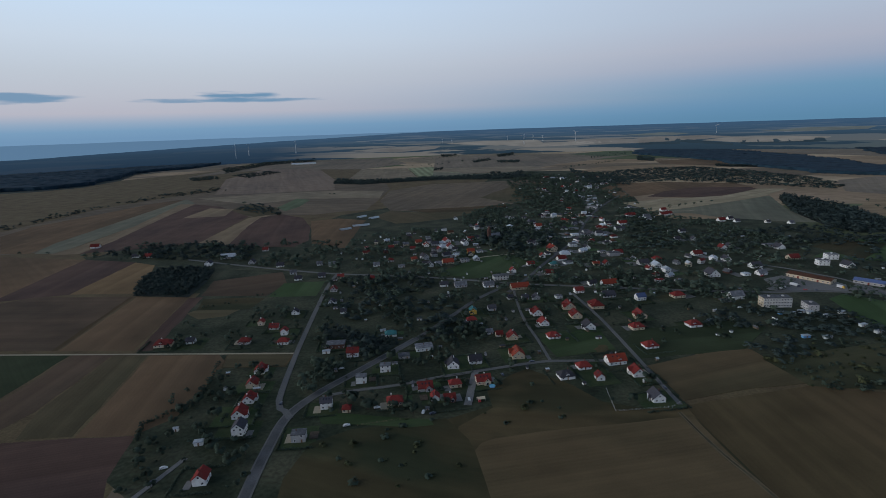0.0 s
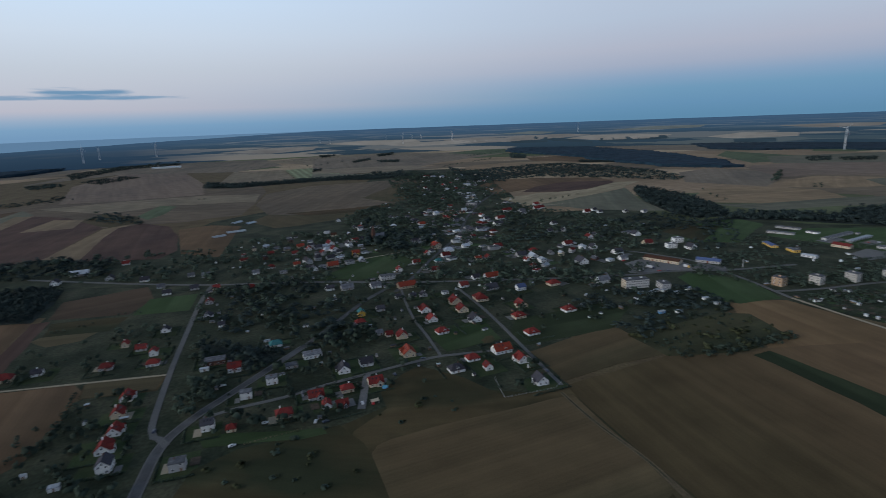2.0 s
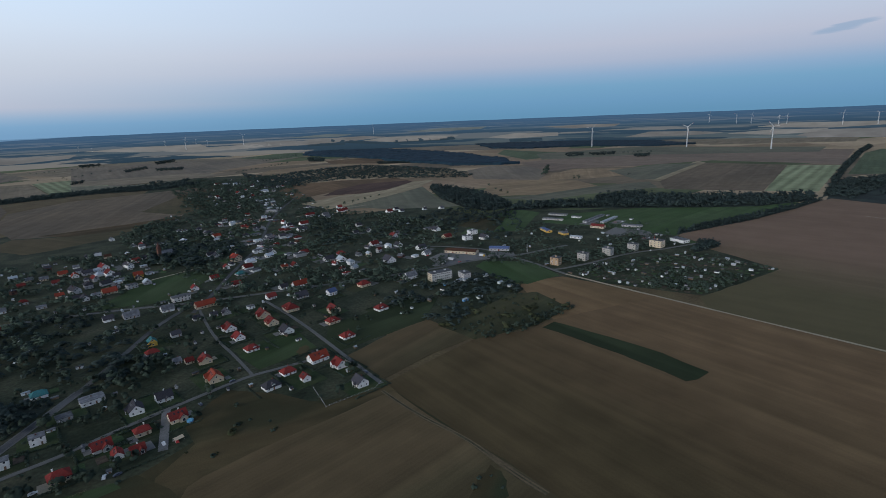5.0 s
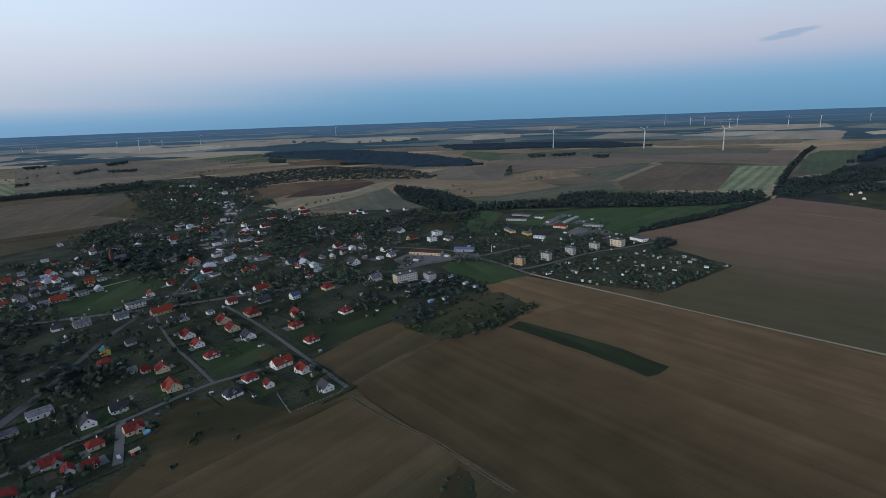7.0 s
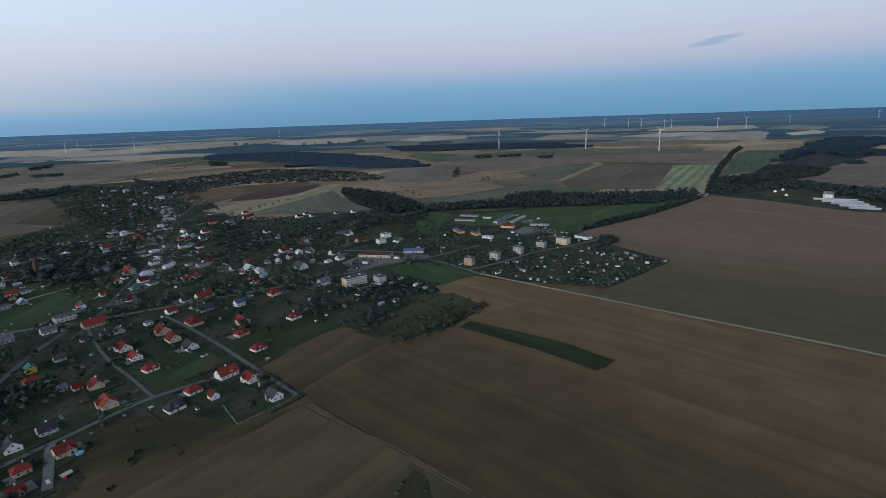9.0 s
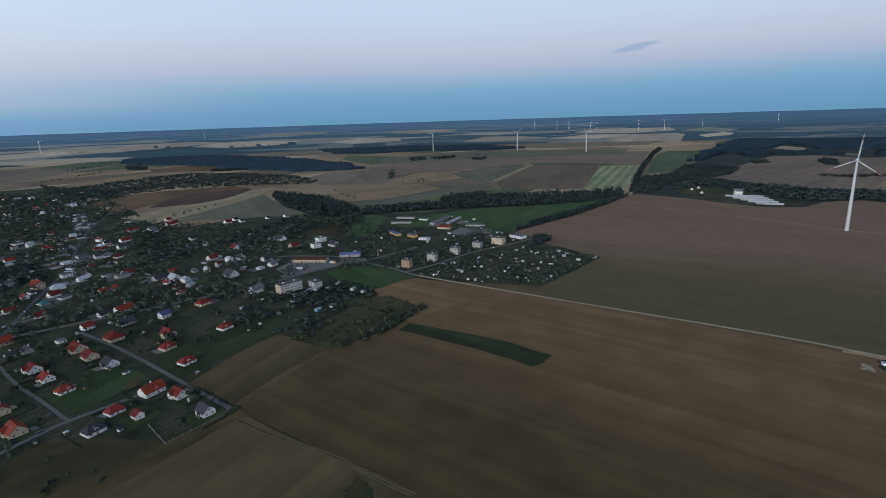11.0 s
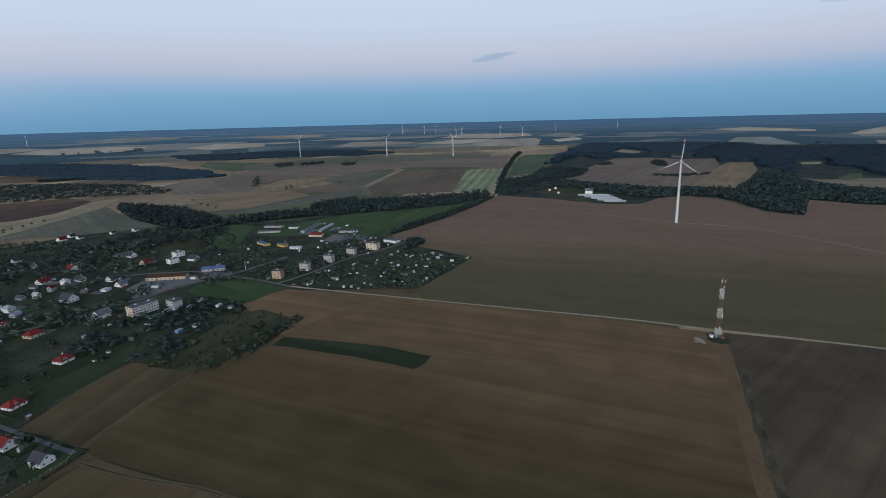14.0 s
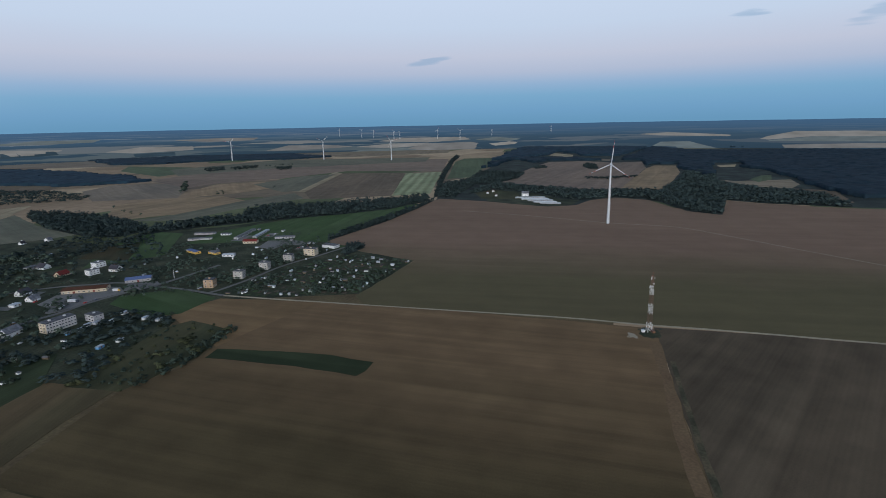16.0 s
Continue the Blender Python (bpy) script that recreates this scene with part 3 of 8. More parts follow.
def house(x, y, yaw, L, D, H, roof, wall, shape="gable", detail=2, category="house", name="house", R=None):
    """A house with its ridge along its own x: walls, roof, chimney, windows, door and, on larger ones, a dormer or porch."""
    r = random.Random(int(x * 31 + y * 17))
    TAKEN.append((x, y, max(L, D) * 0.55))
    storeys = 2 if H > 4.5 else 1
    lab = f"{WALL_WORDS[wall]} {'two-storey ' if storeys == 2 else ''}{category} with a {SHAPE_WORDS[shape]} {ROOF_WORDS[roof]} roof"
    if category == "shed":
        lab = f"small {WALL_WORDS[wall]} garden shed with a {ROOF_WORDS[roof]} roof"
    h = thing(name, x, y, yaw, lab, category, "village houses" if category == "house" else "")
    R = ((0.34 if shape == "hip" else 0.42) * D if R is None else R)
    bm = bmesh.new()
    if shape == "flat":
        box(bm, -L / 2, L / 2, -D / 2, D / 2, -0.3, H)
        part("wall", bm, wall, h)
        bm = bmesh.new()
        box(bm, -L / 2 - 0.3, L / 2 + 0.3, -D / 2 - 0.3, D / 2 + 0.3, H, H + 0.25)
        box(bm, -L / 2 - 0.05, L / 2 + 0.05, -D / 2 - 0.05, D / 2 + 0.05, H + 0.25, H + 0.42)
        part("roof", bm, roof, h)
        top = H + 0.42
    else:
        hip = D / 2 * 0.85 if shape == "hip" else 0.0
        gable_wall(bm, L, D, H, R, hip)
        part("wall", bm, wall, h)
        bm = bmesh.new()
        pitched_roof(bm, L, D, H, R, 0.5 if category == "house" else 0.2, hip)
        part("roof", bm, roof, h)
        top = H + R
    if category == "shed":
        bm = bmesh.new()
        box(bm, -0.45, 0.45, -D / 2 - 0.06, -D / 2 + 0.02, 0, min(1.95, H - 0.2))
        part("door", bm, DOOR, h)
        return h
    if shape != "flat" or r.random() < 0.6:
        bm = bmesh.new()
        cx, cy = r.uniform(-0.25, 0.25) * L, r.uniform(0.05, 0.2) * D
        cz = top + (0.9 if shape != "flat" else 0.7)
        box(bm, cx - 0.3, cx + 0.3, cy - 0.3, cy + 0.3, H - 0.1, cz)
        box(bm, cx - 0.36, cx + 0.36, cy - 0.36, cy + 0.36, cz, cz + 0.12)
        part("chimney", bm, BRICK if r.random() < 0.6 else WHITE, h)
    if shape == "gable" and detail > 1 and r.random() < 0.6:
        # roof lights in the slope that faces the garden
        slope = math.atan2(R, D / 2)
        for k in range(r.choice((1, 2, 2, 3))):
            bm = bmesh.new()
            box(bm, -0.42, 0.42, -0.6, 0.6, 0.0, 0.1)
            part("roof_light", bm, GLASS, h).matrix_basis = pose((k - 1) * L * 0.24 + 0.3, -D * 0.2, H + R * 0.6 + 0.27, math.degrees(slope))
    # windows and a door, set out by bays
    bays = max(2, int(L / 2.9))
    ends = max(1, int(D / 3.4))
    sides = "sew"
    for s in range(storeys):
        z = 0.9 + 2.75 * s
        for side in sides:
            n, span = (bays, L) if side in "sn" else (ends, D)
            for i in range(n):
                u = (i + 0.5) / n * span - span / 2
                if s == 0 and side == "s" and i == bays // 2:
                    bm = bmesh.new()
                    box(bm, u - 0.5, u + 0.5, -D / 2 - 0.05, -D / 2 + 0.02, 0, 2.05)
                    box(bm, u - 0.9, u + 0.9, -D / 2 - 1.0, -D / 2, -0.2, 0.0)
                    part("door", bm, DOOR, h)
                elif r.random() < 0.85 and (i % 2 == 0 or math.hypot(x, y) < 800):
                    add_window(h, side, u, z, L / 2, D / 2, plain=detail < 2)
    if shape == "gable" and R > 2.4 and math.hypot(x, y) < 800:
        for side in "ew":
            add_window(h, side, 0, H + 0.5, L / 2, D / 2, plain=detail < 2)
    if shape == "gable" and detail > 1 and storeys == 1 and L > 7 and r.random() < 0.45:
        # a cross wing whose gable looks out over the long side
        w, out, u = D * 0.55, 1.5, r.choice((-0.2, 0.2)) * L
        bm = bmesh.new()
        box(bm, u - w / 2, u + w / 2, -D / 2 - out, -D / 4, -0.3, H)
        tri = [[bm.verts.new((u + k * w / 2, yy, H + (0 if k else R * 0.62))) for k in (-1, 1, 0)] for yy in (-D / 2 - out, -D / 2 - out + 0.3)]
        bm.faces.new(tri[0])
        bm.faces.new(tri[1][::-1])
        for i in range(3):
            bm.faces.new((tri[0][i], tri[1][i], tri[1][(i + 1) % 3], tri[0][(i + 1) % 3]))
        part("wing", bm, wall, h)
        bm = bmesh.new()
        pitched_roof(bm, D / 2 + out, w, H, R * 0.62, 0.35)
        bmesh.ops.rotate(bm, verts=bm.verts, matrix=Matrix.Rotation(radians(90), 3, "Z"), cent=(0, 0, 0))
        bmesh.ops.translate(bm, verts=bm.verts, vec=(u, -D / 4 - out / 2, 0.03))
        part("wing_roof", bm, roof, h)
        add_window(h, "s", u, 0.5, L / 2, D / 2 + out, 1.8, 1.9)
        add_window(h, "s", u, H + 0.35, L / 2, D / 2 + out, 1.0, 1.0)
    elif detail > 1 and shape != "flat" and L > 9.5 and r.random() < 0.55:
        # a gabled dormer on the front slope
        u, w = r.uniform(-0.15, 0.15) * L, 2.4
        bm = bmesh.new()
        box(bm, u - w / 2, u + w / 2, -D / 2 + 0.4, -0.3, H, H + 1.3)
        part("dormer", bm, wall, h)
        bm = bmesh.new()
        pitched_roof(bm, D / 2 - 0.2, w, H + 1.3, 0.9, 0.25)
        bmesh.ops.rotate(bm, verts=bm.verts, matrix=Matrix.Rotation(radians(90), 3, "Z"), cent=(0, 0, 0))
        bmesh.ops.translate(bm, verts=bm.verts, vec=(u, -D / 4 + 0.05, 0))
        part("dormer_roof", bm, roof, h)
        add_window(h, "s", u, H + 0.15, L / 2, D / 2 - 0.4, 1.2, 1.0)
    elif detail > 1 and shape != "flat" and L > 9 and r.random() < 0.5:
        # a porch with two posts
        u = r.uniform(-0.2, 0.2) * L
        for s in (-1, 1):
            bm = bmesh.new()
            box(bm, u + s * 1.4 - 0.12, u + s * 1.4 + 0.12, -D / 2 - 1.6, -D / 2 - 1.36, -0.2, 2.4)
            part("porch_post", bm, wall, h)
        bm = bmesh.new()
        pitched_roof(bm, 2.2, 3.2, 2.4, 1.1, 0.2)
        bmesh.ops.rotate(bm, verts=bm.verts, matrix=Matrix.Rotation(radians(90), 3, "Z"), cent=(0, 0, 0))
        bmesh.ops.translate(bm, verts=bm.verts, vec=(u, -D / 2 - 0.75, 0))
        part("porch_roof", bm, roof, h)
    return h


def shed(x, y, yaw, L=4, D=3, H=2.2, roof=None, wall=None, shape="gable"):
    return house(x, y, yaw, L, D, H, roof or FELT, wall or WOOD, shape, 1, "shed", "shed", R=0.8)


def block(x, y, yaw, L, D, storeys, bays, roof=None, wall=None, label="pale concrete-panel apartment block with a flat grey roof", balconies=True, end_wall=None, aerial=False):
    """A slab block: panel walls with joints, window grid, balconies, parapet, stair heads and vents."""
    b = thing("apartment_block", x, y, yaw, label, "apartment block", "apartment blocks")
    H = 2.8 * storeys + 0.6
    TAKEN.append((x, y, L * 0.55))
    bm = bmesh.new()
    box(bm, -L / 2, L / 2, -D / 2, D / 2, -0.3, H)
    part("wall", bm, wall or CONCRETE, b)
    if end_wall:
        bm = bmesh.new()
        box(bm, -L / 2 - 0.06, -L / 2 - 0.005, -D / 2, D / 2, 0, H)
        part("end_wall", bm, end_wall, b, "insulated end wall in another paint")
    bm = bmesh.new()
    box(bm, -L / 2 - 0.15, L / 2 + 0.15, -D / 2 - 0.15, D / 2 + 0.15, H, H + 0.5)
    part("roof", bm, roof or FELT, b)
    for i in range(max(1, int(L / 10))):
        u = (i + 0.5) / max(1, int(L / 10)) * L - L / 2
        bm = bmesh.new()
        box(bm, u - 0.9, u + 0.9, -0.8, 0.8, H + 0.5, H + 1.7)
        part("stair_head", bm, wall or CONCRETE, b)
    if aerial:
        bm = bmesh.new()
        tube(bm, (-L / 4, 0, H + 0.5), (-L / 4, 0, H + 6), 0.16, 0.1, 8)
        for k in range(3):
            box(bm, -L / 4 - 0.5, -L / 4 + 0.5, -0.05, 0.05, H + 3.5 + k, H + 3.6 + k)
        part("aerial", bm, SIGNAL, b, "red roof aerial")
    for s in range(storeys):
        for i in range(bays):
            u = (i + 0.5) / bays * L - L / 2
            z = 1.2 + 2.8 * s
            add_window(b, "s", u, z, L / 2, D / 2, 1.6, 1.4)
            if balconies and i % 3 == 1 and s:
                bm = bmesh.new()
                box(bm, u - 1.5, u + 1.5, -D / 2 - 1.1, -D / 2, z - 1.0, z - 0.85)
                box(bm, u - 1.5, u + 1.5, -D / 2 - 1.1, -D / 2 - 1.03, z - 0.85, z + 0.05)
                part("balcony", bm, wall or CONCRETE, b)
        for side in "ew":
            for k in (-0.2, 0.2):
                add_window(b, side, k * D, 1.2 + 2.8 * s, L / 2, D / 2, 1.2, 1.4)
    return b


def hall(x, y, yaw, L, D, H, roof, wall, label, category="hall", doors=0, R=1.6):
    """A long low building: walls, shallow roof, a row of windows and coloured door bays."""
    b = thing(category.replace(" ", "_"), x, y, yaw, label, category)
    TAKEN.append((x, y, L * 0.55))
    bm = bmesh.new()
    gable_wall(bm, L, D, H, R)
    part("wall", bm, wall, b)
    bm = bmesh.new()
    pitched_roof(bm, L, D, H, R, 0.5)
    part("roof", bm, roof, b)
    n = max(2, int(L / 4.5))
    for i in range(n):
        u = (i + 0.5) / n * L - L / 2
        if doors and i % doors == doors // 2:
            bm = bmesh.new()
            box(bm, u - 0.9, u + 0.9, -D / 2 - 0.12, -D / 2 + 0.02, 0, 2.6)
            part("door", bm, DARKRED, b, "dark red entrance bay")
        else:
            add_window(b, "s", u, 1.0, L / 2, D / 2, 1.8, 1.4)
    for side in "ew":
        add_window(b, side, 0, 1.0, L / 2, D / 2, 1.8, 1.4)
    return b


def greenhouse(x, y, yaw, L, D, label="long pale greenhouse under white sheeting"):
    g = thing("greenhouse", x, y, yaw, label, "greenhouse", "greenhouses")
    bm = bmesh.new()
    n = 8
    prev = None
    for i in range(n + 1):
        a = math.pi * i / n
        row = [bm.verts.new((s * L / 2, -math.cos(a) * D / 2, math.sin(a) * D * 0.38)) for s in (-1, 1)]
        if prev:
            bm.faces.new((prev[0], prev[1], row[1], row[0]))
        prev = row
    part("cover", bm, SHEET, g)
    bm = bmesh.new()
    for k in range(int(L / 6) + 1):
        for i in range(n):
            a, b2 = math.pi * i / n, math.pi * (i + 1) / n
            u = -L / 2 + k * 6
            tube(bm, (u, -math.cos(a) * D * 0.505, math.sin(a) * D * 0.385), (u, -math.cos(b2) * D * 0.505, math.sin(b2) * D * 0.385), 0.06, n=4)
    part("hoops", bm, PALE_STEEL, g)
    return g


def car(x, y, yaw, paint, label):
    c = thing("car", x, y, yaw, label, "car", "parked cars")
    if ("car", paint) not in shared:
        bm = bmesh.new()
        prof = [(-2.1, 0.35), (2.1, 0.35), (2.15, 0.75), (1.25, 0.92), (0.55, 1.42), (-1.2, 1.45), (-2.0, 0.98)]
        rows = []
        for yy, k in ((-0.85, 0.94), (-0.7, 1.0), (0.7, 1.0), (0.85, 0.94)):
            rows.append([bm.verts.new((px, yy * (1 if pz < 1.2 else 0.88), 0.35 + (pz - 0.35) * k)) for px, pz in prof])
        for a, b in zip(rows, rows[1:]):
            for i in range(len(prof)):
                j = (i + 1) % len(prof)
                bm.faces.new((a[i], a[j], b[j], b[i]))
        bm.faces.new(rows[0][::-1])
        bm.faces.new(rows[-1])
        bmesh.ops.recalc_face_normals(bm, faces=bm.faces)
        g = bmesh.new()
        box(g, -1.0, 0.4, -0.80, 0.80, 1.0, 1.34)
        w = bmesh.new()
        tube(w, (0, -0.1, 0), (0, 0.1, 0), 0.32, n=10)
        shared["car", paint] = [mesh_of(k, q) for k, q in (("body", bm), ("glazing", g), ("wheel", w))]
        for me, ma in zip(shared["car", paint], (paint, GLASS, RUBBER)):
            me.materials.append(ma)
    body, glz, whl = shared["car", paint]
    b = part("body", body, None, c)
    part("windows", glz, None, b)
    for wx in (-1.3, 1.35):
        for wy in (-0.78, 0.78):
            part("wheel", whl, None, c).location = (wx, wy, 0.32)
    return c


def turbine(x, y, face, turn, hub=98.0, z=0.0, label="white three-bladed wind turbine standing in a field"):
    blade = hub * (0.38 if hub > 95 else 0.36)
    t = thing("wind_turbine", x, y, face, label, "wind turbine", "wind turbines", z)
    if ("turbine", hub) not in shared:
        bm = bmesh.new()
        seg = 8
        below = None
        for i in range(seg + 1):
            k = i / seg
            rr = hub / 78 * (1.9 - 0.7 * k - 0.3 * k * k)
            here = [bm.verts.new((math.cos(a * math.pi / 8) * rr, math.sin(a * math.pi / 8) * rr, hub * k - (0.5 if i == 0 else 0))) for a in range(16)]
            if below:
                for a in range(16):
                    bm.faces.new((below[a], below[(a + 1) % 16], here[(a + 1) % 16], here[a])).smooth = True
            below = here
        bm.faces.new(below)
        n = bmesh.new()
        box(n, -1.7, 1.7, -2.6, 6.5, hub - 0.2, hub + 3.2)
        bmesh.ops.bevel(n, geom=list(n.edges), offset=0.5, segments=2, affect="EDGES")
        h = bmesh.new()
        tube(h, (0, -2.6, hub + 1.5), (0, -4.0, hub + 1.5), 1.5, 1.3, 14)
        tube(h, (0, -4.0, hub + 1.5), (0, -5.0, hub + 1.5), 1.3, 0.4, 14)
        bl = bmesh.new()
        prev = None
        for i in range(11):
            k = i / 10
            r = 0.8 + blade * k
            chord = (1.2 + 9.0 * k if k < 0.2 else 3.0 - 2.6 * (k - 0.2) / 0.8)
            chord *= 0.55 * (1 if hub > 85 else 0.55)
            th = 0.9 * (1 - k) ** 1.5 + 0.12
            tw = radians(18 * (1 - k) ** 2)
            row = []
            for u, v in ((-0.3, 0), (0.0, 0.5), (0.4, 0.3), (0.7, 0), (0.4, -0.25), (0.0, -0.5)):
                a, b = u * chord, v * th
                row.append(bl.verts.new((a * math.cos(tw) - b * math.sin(tw), a * math.sin(tw) + b * math.cos(tw), r)))
            if prev:
                for q in range(6):
                    s = (q + 1) % 6
                    f = bl.faces.new((prev[q], prev[s], row[s], row[q]))
                    f.material_index = 1 if i in (8, 10) else 0
            prev = row
        bl.faces.new(prev)
        shared["turbine", hub] = [mesh_of(k, q) for k, q in (("tower", bm), ("nacelle", n), ("hub", h), ("blade", bl))]
        for me in shared["turbine", hub]:
            me.materials.append(TURBINE)
        shared["turbine", hub][3].materials.append(SIGNAL)
    tw, na, hb, bd = shared["turbine", hub]
    part("tower", tw, None, t)
    part("nacelle", na, None, t)
    part("hub", hb, None, t)
    for k in range(3):
        b = part("blade", bd, None, t, "white blade with red bands near the tip" if k == 0 else "")
        b.matrix_basis = pose(0, -3.6, hub + 1.5) @ Matrix.Rotation(radians(turn + 120 * k), 4, "Y")
    return t


def lattice_mast(x, y, yaw, H=48.0):
    """A square lattice mast in red and white sections, with antennas, a cabin and its fence."""
    t = thing("lattice_mast", x, y, yaw, "red and white lattice telecom mast beside a dirt road", "telecom mast")
    secs = 6
    for s in range(secs):
        z0, z1 = H * s / secs, H * (s + 1) / secs
        w0, w1 = 1.75 - 1.05 * s / secs, 1.75 - 1.05 * (s + 1) / secs
        paint = PALE_STEEL if s % 2 == 0 else RUST
        cs = ((-1, -1), (1, -1), (1, 1), (-1, 1))

        def bar(name, a, b, r, n):
            bm = bmesh.new()
            tube(bm, a, b, r, n=n)
            part(name, bm, paint, t)
        for sx, sy in cs:
            bar("leg", (sx * w0, sy * w0, z0), (sx * w1, sy * w1, z1), 0.1, 6)
        for i in range(2):
            a0, a1 = i / 2, (i + 1) / 2
            p, q = w0 + (w1 - w0) * a0, w0 + (w1 - w0) * a1
            y0, y1 = z0 + (z1 - z0) * a0, z0 + (z1 - z0) * a1
            for j in range(4):
                c, d = cs[j], cs[(j + 1) % 4]
                bar("brace", (c[0] * p, c[1] * p, y0), (d[0] * q, d[1] * q, y1), 0.05, 4)
                bar("brace", (d[0] * p, d[1] * p, y0), (c[0] * q, c[1] * q, y1), 0.05, 4)
                bar("strut", (c[0] * q, c[1] * q, y1), (d[0] * q, d[1] * q, y1), 0.055, 4)
    bm = bmesh.new()
    tube(bm, (0, 0, H), (0, 0, H + 4), 0.06)
    part("lightning_rod", bm, SIGNAL, t)
    for a in (30, 150, 270):
        bm = bmesh.new()
        box(bm, -0.18, 0.18, 1.5, 1.7, H - 2.6, H - 0.4)
        box(bm, -0.05, 0.05, 0.7, 1.5, H - 1.6, H - 1.4)
        part("antenna", bm, PALE_STEEL, t).rotation_euler = (0, 0, radians(a))
    for a, z in ((200, H * 0.86), (320, H * 0.8)):
        bm = bmesh.new()
        tube(bm, (0, 1.6, z), (0, 1.9, z), 0.7, 0.6, 12)
        box(bm, -0.05, 0.05, 1.0, 1.6, z - 0.05, z + 0.05)
        part("dish", bm, PALE_STEEL, t).rotation_euler = (0, 0, radians(a))
    return t


# -- planting --
def clump_points(r, n, kind):
    """Leaf tufts of one crown in a unit tree: centres in several lobes, so the outline is uneven."""
    lobes = []
    k = 9 if kind == "round" else 7
    for i in range(k):
        a = r.uniform(0, 2 * math.pi)
        if kind == "round":
            z = r.uniform(0.35, 0.88)
            rad = 0.30 * math.sqrt(max(0.05, 1 - ((z - 0.58) / 0.36) ** 2))
        else:
            z = r.uniform(0.15, 0.9)
            rad = 0.20 * (1.05 - z)
        lobes.append((Vector((math.cos(a) * rad, math.sin(a) * rad, z)), r.uniform(0.10, 0.19) if kind == "round" else r.uniform(0.08, 0.13)))
    pts = []
    for i in range(n):
        c, s = r.choice(lobes)
        d = Vector((r.gauss(0, 1), r.gauss(0, 1), r.gauss(0, 0.8)))
        pts.append(c + d.normalized() * s * r.uniform(0.55, 1.05))
    return pts


def crown_arrays(seed, n, size, kind="round"):
    """Vertices and faces of a crown of n bent leaf tufts, as arrays."""
    r = random.Random(seed)
    V, F = [], []
    for c in clump_points(r, n, kind):
        out = (c - Vector((0, 0, 0.5))).normalized()
        q = (out + Vector((r.uniform(-0.8, 0.8), r.uniform(-0.8, 0.8), r.uniform(-0.4, 0.9)))).to_track_quat("Z", "Y")
        s = size * r.uniform(0.7, 1.35)
        b = len(V)
        spin = r.uniform(0, 6.28)
        for k in range(4):
            a = spin + k * math.pi / 2
            rr = s * r.uniform(0.6, 1.15)
            V.append(c + q @ Vector((math.cos(a) * rr, math.sin(a) * rr, -0.35 * s)))
        V.append(c + q @ Vector((0, 0, 0.25 * s)))
        F += [(b + k, b + (k + 1) % 4, b + 4) for k in range(4)]
    return np.array([tuple(v) for v in V], dtype=np.float32), np.array(F, dtype=np.int32)


def round_normals(V, centre):
    """Directions away from the heart of a crown, so that its leaf tufts are shaded as one soft mass."""
    D = V - np.array(centre, dtype=np.float32)
    return D / np.maximum(np.linalg.norm(D, axis=1, keepdims=True), 1e-6)


def tri_mesh(name, V, F, material, normals=None, smooth=False):
    me = bpy.data.meshes.new(name)
    me.vertices.add(len(V))
    me.vertices.foreach_set("co", np.ascontiguousarray(V, dtype=np.float32).ravel())
    me.loops.add(len(F) * 3)
    me.loops.foreach_set("vertex_index", np.ascontiguousarray(F, dtype=np.int32).ravel())
    me.polygons.add(len(F))
    me.polygons.foreach_set("loop_start", np.arange(0, len(F) * 3, 3, dtype=np.int32))
    me.update(calc_edges=True)
    if normals is not None or smooth:
        me.polygons.foreach_set("use_smooth", np.ones(len(F), dtype=bool))
    if normals is not None:
        at = me.attributes.new("custom_normal", "FLOAT_VECTOR", "POINT")
        at.data.foreach_set("vector", np.ascontiguousarray(normals, dtype=np.float32).ravel())
    me.materials.append(material)
    return me


def trunk_mesh(seed):
    r = random.Random(seed)
    bm = bmesh.new()
    tube(bm, (0, 0, -0.03), (0.01, 0.0, 0.32), 0.022, 0.015, 8)
    tube(bm, (0.01, 0, 0.32), (r.uniform(-0.03, 0.03), r.uniform(-0.03, 0.03), 0.72), 0.015, 0.006, 7)
    for i in range(6):
        a = i * 1.05 + r.uniform(-0.3, 0.3)
        z = r.uniform(0.28, 0.55)
        tube(bm, (0, 0, z), (math.cos(a) * 0.22, math.sin(a) * 0.22, z + r.uniform(0.1, 0.25)), 0.009, 0.003, 5)
    me = mesh_of("trunk", bm)
    me.materials.append(BARK)
    return me


TREES = []
for k in range(6):
    V, F = crown_arrays(100 + k, 380, 0.066)
    TREES.append((trunk_mesh(k), tri_mesh("crown", V, F, LEAF, round_normals(V, (0, 0, 0.42)))))
BUSHES = []
for k in range(4):
    V, F = crown_arrays(200 + k, 150, 0.10)
    V = (V - np.array((0, 0, 0.28))) * np.array((1.5, 1.5, 1.15))
    D = round_normals(V, (0, 0, 0))
    BUSHES.append((tri_mesh("foliage", V, F, LEAF, D), tri_mesh("foliage", V, F, LEAF_PALE, D)))
LITE = [crown_arrays(300 + k, 72, 0.088) for k in range(6)]
FAR = [crown_arrays(390 + k, 32, 0.128) for k in range(6)]
LITEC = [crown_arrays(330 + k, 34, 0.096, "cone") for k in range(3)]
CLIPPED = [crown_arrays(360 + k, 16, 0.16) for k in range(4)]


